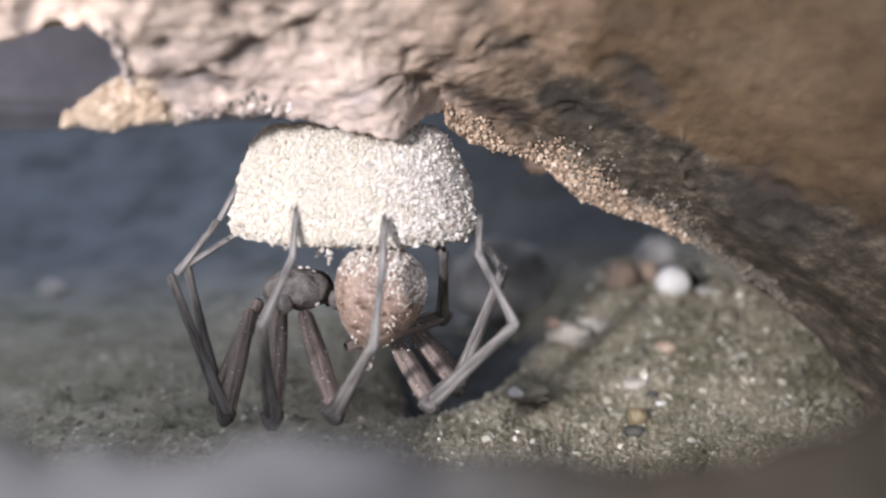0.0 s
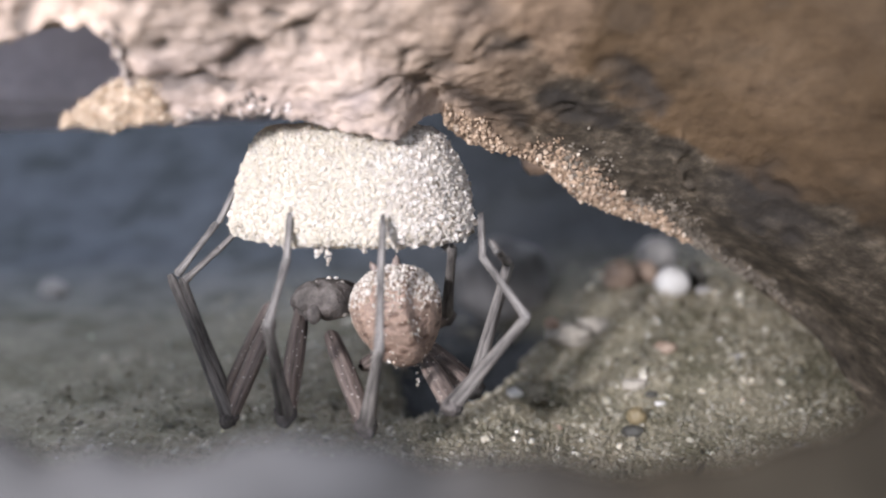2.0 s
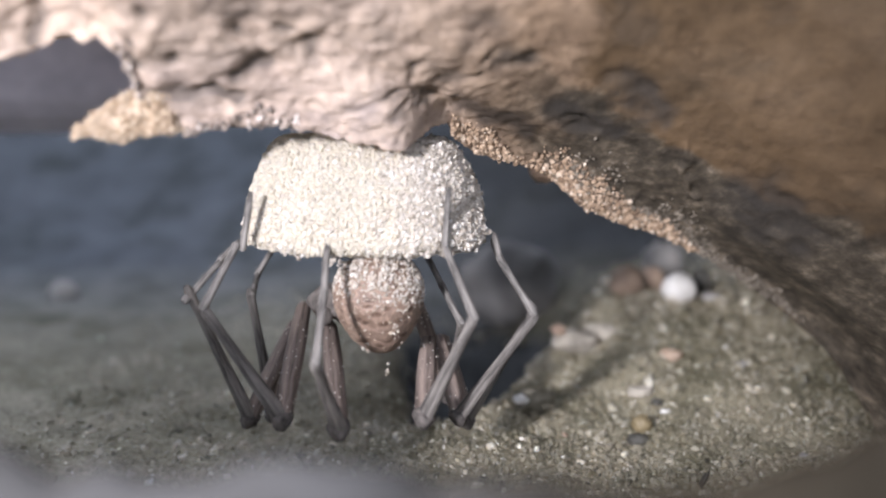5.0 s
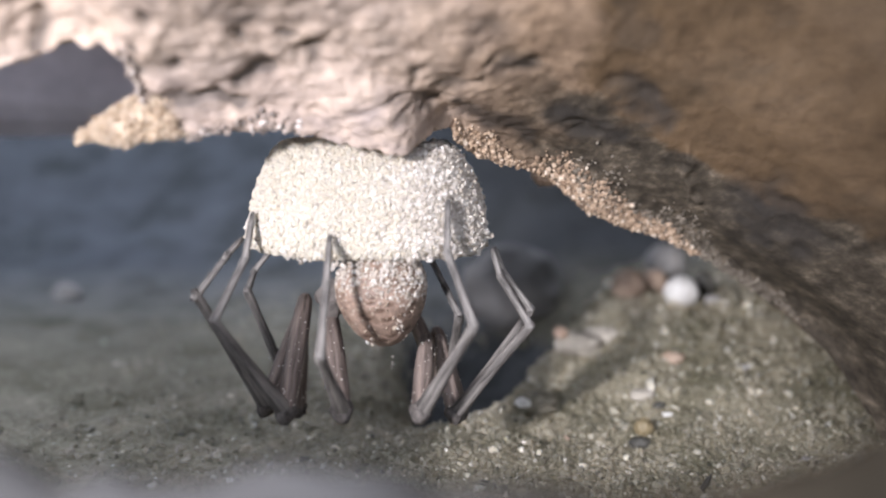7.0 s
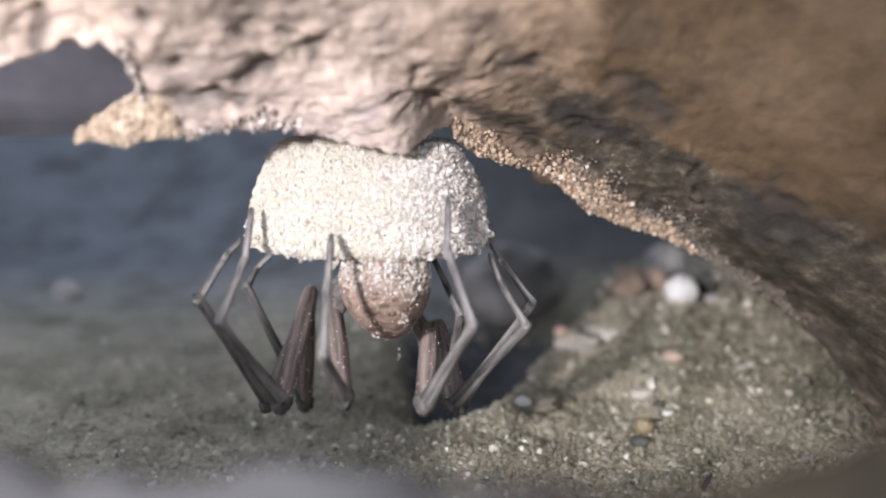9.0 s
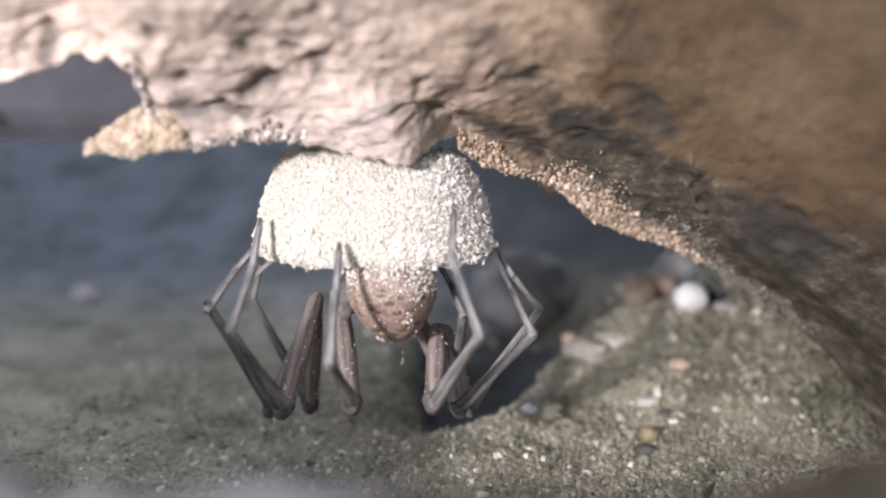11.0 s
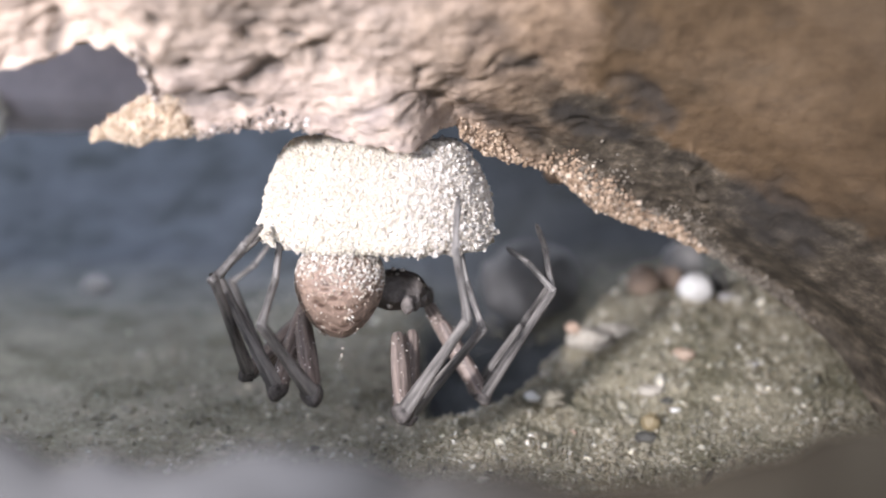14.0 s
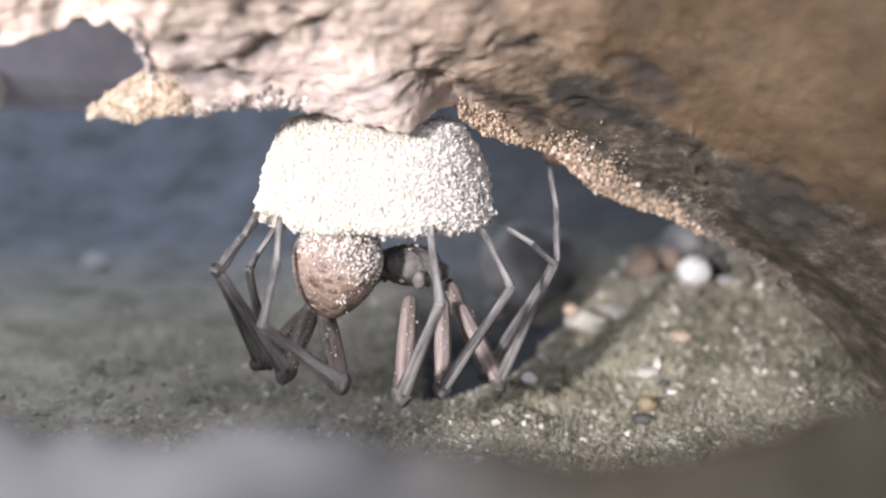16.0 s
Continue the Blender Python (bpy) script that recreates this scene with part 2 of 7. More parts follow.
def grain_material(name, stops, rough, spec=0.5, patches=False, milky=0.0):
    m, nt, b = material(name, rough, spec)
    c = ramp(nt, island(nt), stops)
    if patches:
        c = mix(nt, 1.0, c, sand_patches(nt), "MULTIPLY")
    nt.links.new(c, b.inputs["Base Color"])
    if milky:
        b.inputs["Subsurface Weight"].default_value = milky
        b.inputs["Subsurface Radius"].default_value = (1.0, 0.9, 0.75)
        b.inputs["Subsurface Scale"].default_value = 0.012 * U
    return m


def plain_material(name, dark, light, per_cm, rough, spec=0.4, strength=0.5, dist=0.01, stretch=None):
    m, nt, b = material(name, rough, spec)
    n = noise_tex(nt, per_cm, 5, 0.62, stretch)
    nt.links.new(ramp(nt, n, [(0.34, dark), (0.66, light)]), b.inputs["Base Color"])
    bump(nt, b, n, strength, dist)
    return m


ROCK = rock_material()
SAND = sand_bed_material()
SAND_GRAIN = grain_material("sand_grain", [(0.0, (0.10, 0.092, 0.068)), (0.06, (0.24, 0.222, 0.163)), (0.3, (0.32, 0.294, 0.226)), (0.8, (0.385, 0.354, 0.276)), (0.93, (0.50, 0.465, 0.38)), (1.0, (0.88, 0.84, 0.73))], 0.30, 0.5, True, 0.7)
GREY_GRAIN = grain_material("grey_grit", [(0.0, (0.12, 0.103, 0.08)), (0.7, (0.22, 0.188, 0.15)), (1.0, (0.36, 0.315, 0.255))], 0.6, 0.3)
GOLD_GRAIN = grain_material("golden_grain", [(0.0, (0.13, 0.09, 0.062)), (0.25, (0.32, 0.225, 0.15)), (0.6, (0.46, 0.335, 0.23)), (0.88, (0.57, 0.435, 0.315)), (1.0, (0.76, 0.66, 0.54))], 0.55)
CLUMP_GRAIN = grain_material("yellow_grain", [(0.0, (0.30, 0.215, 0.14)), (0.4, (0.49, 0.375, 0.27)), (1.0, (0.65, 0.54, 0.41))], 0.5, 0.4, False, 0.4)
PALE_GRAIN = grain_material("pale_grain", [(0.0, (0.37, 0.325, 0.26)), (0.05, (0.50, 0.45, 0.365)), (0.15, (0.56, 0.505, 0.415)), (0.6, (0.595, 0.54, 0.445)), (1.0, (0.65, 0.595, 0.50))], 0.55, 0.25, False, 0.6)
PINK_GRAIN = grain_material("rock_crumb", [(0.0, (0.10, 0.082, 0.072)), (0.4, (0.24, 0.195, 0.17)), (0.8, (0.42, 0.35, 0.30)), (1.0, (0.66, 0.60, 0.56))], 0.5)
CLEAR_GRAIN = grain_material("clear_grain", [(0.0, (0.28, 0.245, 0.20)), (0.3, (0.50, 0.45, 0.39)), (0.9, (0.64, 0.59, 0.53)), (1.0, (0.80, 0.77, 0.72))], 0.35, 0.5, False, 0.3)
DUST_GRAIN = grain_material("beige_grain", [(0.0, (0.26, 0.20, 0.15)), (0.5, (0.42, 0.345, 0.27)), (1.0, (0.60, 0.53, 0.45))], 0.45, 0.5, False, 0.3)
SILK = plain_material("pale_silk", (0.52, 0.48, 0.40), (0.68, 0.64, 0.55), 14, 0.8)
LEG = plain_material("grey_brown_leg", (0.045, 0.041, 0.039), (0.27, 0.25, 0.23), 34, 0.75, 0.2, 1.0, 0.012, (1, 1, 0.10))
LEG_TIP = plain_material("grey_leg_end", (0.060, 0.056, 0.053), (0.32, 0.30, 0.28), 38, 0.75, 0.2, 1.0, 0.010, (1, 1, 0.12))
KNEE = plain_material("dark_knee", (0.045, 0.040, 0.037), (0.17, 0.152, 0.14), 22, 0.7, 0.25, 1.0, 0.012)
FEMUR = plain_material("brown_femur", (0.070, 0.055, 0.048), (0.32, 0.255, 0.22), 26, 0.55, 0.35, 1.0, 0.012, (1, 1, 0.09))
CARAPACE = plain_material("dark_carapace", (0.10, 0.090, 0.083), (0.225, 0.20, 0.183), 14, 1.0, 0.03, 0.9, 0.03)


def abdomen_material():
    m, nt, b = material("brown_abdomen", 0.5, 0.4)
    soft = noise_tex(nt, 4, 5, 0.6)
    pits = noise_tex(nt, 11, 3, 0.5, (0.8, 0.8, 1.7))
    grit = noise_tex(nt, 40, 3, 0.6)
    c = ramp(nt, soft, [(0.3, (0.215, 0.155, 0.122)), (0.7, (0.35, 0.258, 0.205))])
    c = mix(nt, 0.4, c, ramp(nt, pits, [(0.37, (0.3, 0.24, 0.2)), (0.46, (1, 1, 1))]), "MULTIPLY")
    # rows of dark dashes
    spot = node(nt, "ShaderNodeTexVoronoi", Scale=1150.0, Randomness=0.75)
    co = nt.nodes.new("ShaderNodeTexCoord")
    wide = nt.nodes.new("ShaderNodeMapping")
    wide.inputs["Scale"].default_value = (0.85, 0.85, 1.75)
    nt.links.new(co.outputs["Object"], wide.inputs["Vector"])
    nt.links.new(wide.outputs["Vector"], spot.inputs["Vector"])
    c = mix(nt, 0.75, c, ramp(nt, spot.outputs["Distance"], [(0.20, (0.26, 0.19, 0.155)), (0.36, (1, 1, 1))]), "MULTIPLY")
    c = mix(nt, 0.6, c, ramp(nt, grit, [(0.35, (0.6, 0.58, 0.56)), (0.65, (1.35, 1.3, 1.25))]), "MULTIPLY")
    nt.links.new(c, b.inputs["Base Color"])
    both = nt.nodes.new("ShaderNodeMath")
    both.operation = "ADD"
    nt.links.new(pits, both.inputs[0])
    nt.links.new(grit, both.inputs[1])
    bump(nt, b, both.outputs[0], 0.8, 0.012)
    return m


ABDOMEN = abdomen_material()


# ---- ground ----
def smooth01(a, lo, hi):
    s = np.clip((a - lo) / (hi - lo), 0, 1)
    return s * s * (3 - 2 * s)


def pit(x, y):
    """0 to 1: the dark hollow behind the spider, with a heap of sand along its side."""
    p = np.stack([x, y, 0 * x], -1).reshape(-1, 3)
    wave = 0.10 * fbm(p * 2.0, 3, 6).reshape(x.shape)
    side = smooth01(0.24 + 0.46 * (y - 0.7) - x + wave, -0.05, 0.35) * smooth01(x + 0.62 + 0.05 * y + wave, 0.0, 0.7)
    return side * smooth01(y + wave, 0.3, 1.4) * (1 - 0.6 * smooth01(y, 3.2, 4.2) - 0.4 * smooth01(y, 5.3, 7.0))


def ground_z(x, y):
    """Height of the sand in centimetres."""
    x, y = np.asarray(x, float), np.asarray(y, float)
    p = np.stack([x, y, 0 * x], -1).reshape(-1, 3)
    h = 0.05 * fbm(p * 0.9, 3, 5).reshape(x.shape) + 0.028 * fbm(p * 3.5, 3, 8).reshape(x.shape)
    h = h + 0.50 * smooth01(x, 0.25, 1.6) * smooth01(y, 0.0, 2.3)
    h = h - 0.6 * pit(x, y)
    far = smooth01(y, 5.0, 11.0)
    h = h + 0.11 * np.clip(y - 4.5, 0, 7) ** 2 * (0.75 + 0.25 * smooth01(-x, -3, 3))
    return h + 0.12 * far * fbm(p * 0.5, 3, 11).reshape(x.shape)


def spaced(edges):
    """Coordinates with a step that changes from stretch to stretch: (start, end, step), ..."""
    out = [np.arange(a, b, s) for a, b, s in edges]
    return np.concatenate(out + [np.array([edges[-1][1]])])


def make_ground():
    xs = spaced([(-60, -8, 2.0), (-8, -3.2, 0.15), (-3.2, 3.6, 0.03), (3.6, 8, 0.15), (8, 60, 2.0)])
    ys = spaced([(-60, -6, 2.0), (-6, -4, 0.2), (-4, -3.2, 0.06), (-3.2, 5.2, 0.03), (5.2, 12, 0.12), (12, 60, 2.0)])
    gx, gy = np.meshgrid(xs, ys, indexing="ij")
    v = np.stack([gx, gy, ground_z(gx, gy)], -1).reshape(-1, 3)
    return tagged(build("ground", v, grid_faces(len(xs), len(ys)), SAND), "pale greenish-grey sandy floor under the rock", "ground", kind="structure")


def make_sand_grains():
    rng = np.random.default_rng(4)
    n = 52000
    y = -1.2 + 8.2 * rng.uniform(0, 1, n) ** 1.5
    x = rng.uniform(-1, 1, n) * (2.6 + 0.62 * (y + 1.2)) + 0.2
    s = 0.0108 * np.exp(rng.normal(0, 0.48, n))
    keep = (pit(x, y) < rng.uniform(0.08, 0.75, n)) & (y < rng.uniform(2.2, 5.5, n)) & (x > rng.uniform(-3.2, 0.0, n))
    x, y, s = x[keep], y[keep], s[keep]
    n = len(x)
    z = ground_z(x, y) + s * 0.3
    at = np.stack([x, y, z], -1)
    # broader flakes among the grains
    flake = rng.uniform(0, 1, n) < 0.03
    chunk = (rng.uniform(0, 1, n) < 0.11 * smooth01(y, 0.3, 1.2)) & (x > 0.3)
    v, f = grain_mesh(at, np.where(chunk, 0.014 + s * 1.3, np.where(flake, np.minimum(s * 1.7, 0.024), np.minimum(s, 0.022))), rng, 0.26, 0.62)
    return tagged(build("sand_grains", v, f, SAND_GRAIN, smooth=False), "loose quartz sand grains on the floor", "sand", kind="stuff")


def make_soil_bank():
    """The low bank of earth at the near side of the floor; its higher end, out of view, is added to block the lamp."""
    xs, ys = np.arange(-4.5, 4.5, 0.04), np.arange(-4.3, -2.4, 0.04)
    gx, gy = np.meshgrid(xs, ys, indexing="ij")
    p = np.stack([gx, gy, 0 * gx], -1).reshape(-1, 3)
    # the unseen crest at -x is raised to shade the floor and legs
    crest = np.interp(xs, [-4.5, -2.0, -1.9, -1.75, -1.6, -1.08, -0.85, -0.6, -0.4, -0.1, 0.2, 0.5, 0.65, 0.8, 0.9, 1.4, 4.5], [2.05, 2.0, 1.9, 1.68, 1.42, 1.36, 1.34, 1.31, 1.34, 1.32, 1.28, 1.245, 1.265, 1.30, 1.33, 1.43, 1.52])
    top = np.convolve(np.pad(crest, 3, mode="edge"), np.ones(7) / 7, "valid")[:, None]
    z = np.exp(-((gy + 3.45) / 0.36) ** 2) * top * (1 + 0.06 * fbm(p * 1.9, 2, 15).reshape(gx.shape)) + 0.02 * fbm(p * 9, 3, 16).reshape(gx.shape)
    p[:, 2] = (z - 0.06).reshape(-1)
    return tagged(build("soil_bank", p, grid_faces(len(xs), len(ys)), BANK_SOIL), "low grey and dark bank on the sandy floor, its unseen end added to block light", "soil bank", kind="structure")


def bank_material():
    m, nt, b = material("bank_soil", 0.9, 0.2)
    crumb = noise_tex(nt, 3.0, 5, 0.62)
    co = nt.nodes.new("ShaderNodeTexCoord")
    sep = nt.nodes.new("ShaderNodeSeparateXYZ")
    nt.links.new(co.outputs["Object"], sep.inputs["Vector"])
    # painted paler at one end for haze and darker at the other for shade
    along = node(nt, "ShaderNodeMapRange")
    along.inputs["From Min"].default_value, along.inputs["From Max"].default_value = -0.15 * U, 0.5 * U
    nt.links.new(sep.outputs["X"], along.inputs["Value"])
    sandy = ramp(nt, crumb, [(0.34, (0.058, 0.057, 0.056)), (0.66, (0.105, 0.103, 0.102))])
    dark_end = ramp(nt, crumb, [(0.34, (0.052, 0.041, 0.027)), (0.66, (0.096, 0.078, 0.053))])
    nt.links.new(mix(nt, along.outputs["Result"], sandy, dark_end), b.inputs["Base Color"])
    bump(nt, b, crumb, 0.8, 0.05)
    return m


BANK_SOIL = bank_material()
MAUVE_STONE = plain_material("mauve_stone", (0.40, 0.375, 0.42), (0.54, 0.505, 0.555), 2.5, 0.85, 0.2, 0.6, 0.03)
WHITE_STONE = plain_material("white_stone", (0.70, 0.685, 0.65), (0.86, 0.845, 0.81), 6, 0.6)
TAN_STONE = plain_material("tan_stone", (0.36, 0.25, 0.18), (0.58, 0.43, 0.33), 8, 0.7)


# ---- rock ----
LIP = [(-6.5, -3.4, 2.9), (-4.2, -2.2, 2.45), (-2.6, -1.75, 2.20), (-1.95, -1.5, 2.24), (-1.62, -1.42, 2.37), (-1.42, -1.32, 2.26),
       (-1.39, -1.2, 2.10), (-1.29, -1.12, 1.985), (-1.02, -1.0, 1.975), (-0.82, -0.92, 2.0), (-0.66, -0.86, 1.955), (-0.45, -0.82, 1.89), (-0.27, -0.78, 1.86), (-0.19, -0.72, 1.88), (-0.12, -0.6, 1.95),
       (-0.06, -0.5, 1.995), (0.0, -0.42, 1.975), (0.06, -0.32, 1.91), (0.12, -0.26, 1.865), (0.55, 0.1, 1.70), (0.84, 0.22, 1.48), (1.15, 0.4, 1.36), (1.53, 0.5, 1.20),
       (2.15, 0.66, 0.83), (2.45, 0.50, 0.54), (2.60, 0.25, 0.24), (2.74, -0.15, -0.02), (3.3, -1.0, -0.4), (5.5, -2.5, -0.7)]
FACE = [(0.0, 0.0), (0.05, 0.09), (0.16, 0.21), (0.38, 0.36), (0.72, 0.56), (1.1, 0.85), (1.5, 1.35), (1.8, 2.2), (1.9, 4.5), (1.2, 9.0)]
UNDER = [(0.0, 0.0), (0.10, 0.03), (0.35, 0.12), (0.9, 0.22), (2.0, 0.40), (3.1, 0.62), (3.9, 1.2), (4.3, 2.6), (4.4, 6.0)]


def spline(points, count):
    """Catmull-Rom through control points, evenly by arc length."""
    p = np.array(points, float)
    q = np.vstack([2 * p[0] - p[1], p, 2 * p[-1] - p[-2]])
    out = []
    for i in range(1, len(q) - 2):
        t = np.linspace(0, 1, 40, endpoint=False)[:, None]
        a, b, c, d = q[i - 1], q[i], q[i + 1], q[i + 2]
        out.append(0.5 * (2 * b + (c - a) * t + (2 * a - 5 * b + 4 * c - d) * t ** 2 + (3 * b - a - 3 * c + d) * t ** 3))
    out = np.vstack(out + [p[-1:]])
    s = np.concatenate([[0], np.cumsum(np.linalg.norm(np.diff(out, axis=0), axis=1))])
    at = np.linspace(0, s[-1], count)
    return np.stack([np.interp(at, s, out[:, k]) for k in range(out.shape[1])], -1)


def rock_surface():
    """Vertices of the overhang: underside, lip and front face, as an array along the lip and across it."""
    lip = spline(LIP, 1000)
    # the step along the lip is finest where the rock is near
    face = np.stack([np.interp(np.linspace(0, 1, 240) ** 1.7, np.linspace(0, 1, len(FACE)), [q[k] for q in FACE]) for k in (0, 1)], -1)
    under = np.stack([np.interp(np.linspace(0, 1, 60) ** 1.6, np.linspace(0, 1, len(UNDER)), [q[k] for q in UNDER]) for k in (0, 1)], -1)
    cross = np.vstack([np.stack([under[:0:-1, 0], under[:0:-1, 1]], -1), np.stack([-face[:, 0], face[:, 1]], -1)])
    # the top of the boulder evens out away from the lip
    far = (np.abs(cross[:, 0]) + np.abs(cross[:, 1]))[None]
    knee = smooth01(lip[:, :1], -1.1, -0.6)
    ease = smooth01(far, 0.18, 1.7) * (1 - knee) + smooth01(far, 0.07, 0.8) * knee
    calm = np.stack([np.convolve(np.pad(lip[:, k], 94, mode="edge"), np.ones(189) / 189, "valid") for k in range(3)], -1)
    root = lip[:, None] * (1 - ease[:, :, None]) + calm[:, None] * ease[:, :, None]
    v = root + np.stack([0 * cross[:, 0], cross[:, 0], cross[:, 1]], -1)[None]
    # to the right the face drops to the floor, so it leans forward less and stands steeper
    steep = smooth01(root[:, :, 0], 0.6, 3.0)
    front = smooth01(-cross[:, 0], 0.0, 0.3)[None]
    v[:, :, 2] += steep * front * np.minimum(cross[None, :, 1], 2.0) * 0.25
    v[:, :, 0] -= steep * front * 0.12 * np.minimum(cross[None, :, 1], 2.0)
    return v, cross


# cracks and hollows in the rock face: breadth, depth, and the line that each follows in x and z
CRACKS = [
    (0.026, 0.055, [(-1.43, 2.26), (-1.30, 2.25), (-1.19, 2.27)]), (0.030, 0.085, [(-1.34, 2.085), (-1.17, 2.095), (-1.06, 2.137), (-0.97, 2.116)]),
    (0.022, 0.055, [(-0.97, 2.20), (-0.89, 2.25), (-0.82, 2.265)]), (0.017, 0.02, [(-0.84, 2.245), (-0.71, 2.296), (-0.62, 2.335)]),
    (0.034, 0.06, [(-0.62, 2.30), (-0.61, 2.335)]), (0.030, 0.03, [(-1.03, 2.45), (-0.78, 2.463), (-0.57, 2.53)]),
    (0.018, 0.035, [(-0.50, 2.065), (-0.32, 2.116), (-0.18, 2.155), (-0.02, 2.168)]), (0.020, 0.03, [(-0.29, 2.09), (-0.18, 2.116), (-0.13, 2.137), (-0.18, 2.08), (-0.29, 1.99)]),
    (0.024, 0.035, [(-0.20, 2.22), (-0.17, 2.27)]), (0.024, 0.045, [(-0.10, 2.20), (0.12, 2.23), (0.17, 2.296), (0.26, 2.335)]),
    (0.050, 0.05, [(0.07, 2.425), (0.20, 2.45)]), (0.020, 0.03, [(-0.25, 2.387), (-0.35, 2.348)]),
    (0.022, 0.04, [(-1.25, 2.425), (-1.27, 2.40)]), (0.024, 0.045, [(-0.92, 2.37), (-0.92, 2.38)]), (0.024, 0.04, [(-0.71, 2.40), (-0.70, 2.40)]),
    (0.022, 0.04, [(-1.37, 2.33), (-1.33, 2.35)]), (0.030, 0.10, [(-1.73, 2.36), (-1.73, 2.41), (-1.70, 2.48)]),
    (0.048, 0.045, [(0.81, 2.215), (0.95, 2.164), (1.12, 2.07)]), (0.038, 0.05, [(0.25, 2.29), (0.38, 2.292)]),
    (0.070, 0.06, [(1.74, 1.72), (1.90, 1.45), (2.02, 1.33)]), (0.030, 0.05, [(0.55, 2.02), (0.75, 1.97)])]
# dark slate-grey stains on the brown stone: breadth and the line that each follows
STAINS = [(0.075, [(0.87, 2.20), (1.01, 2.118), (1.13, 2.045)]), (0.060, [(0.50, 2.045), (0.73, 2.022), (0.93, 1.956)]), (0.050, [(0.25, 2.293), (0.37, 2.305)]),
          (0.120, [(1.62, 1.62), (1.85, 1.40)]), (0.060, [(0.02, 2.10), (0.20, 2.02), (0.42, 1.97)])]
RIDGE = (0.026, [(1.28, 1.88), (1.36, 1.70), (1.42, 1.60)])


def near_line(p, line, breadth):
    """1 on a line in x and z, falling to 0 within about twice its breadth."""
    q = p[:, (0, 2)] + 0.035 * np.stack([vnoise(p * 9, 66), vnoise(p * 9, 67)], -1)
    d = np.full(len(p), 9.0)
    for a, b in zip(line, line[1:]):
        a, b = np.array(a), np.array(b)
        t = np.clip(((q - a) @ (b - a)) / ((b - a) @ (b - a)), 0, 1)
        d = np.minimum(d, np.linalg.norm(q - a - t[:, None] * (b - a), axis=1))
    return np.exp(-(d / breadth) ** 2)


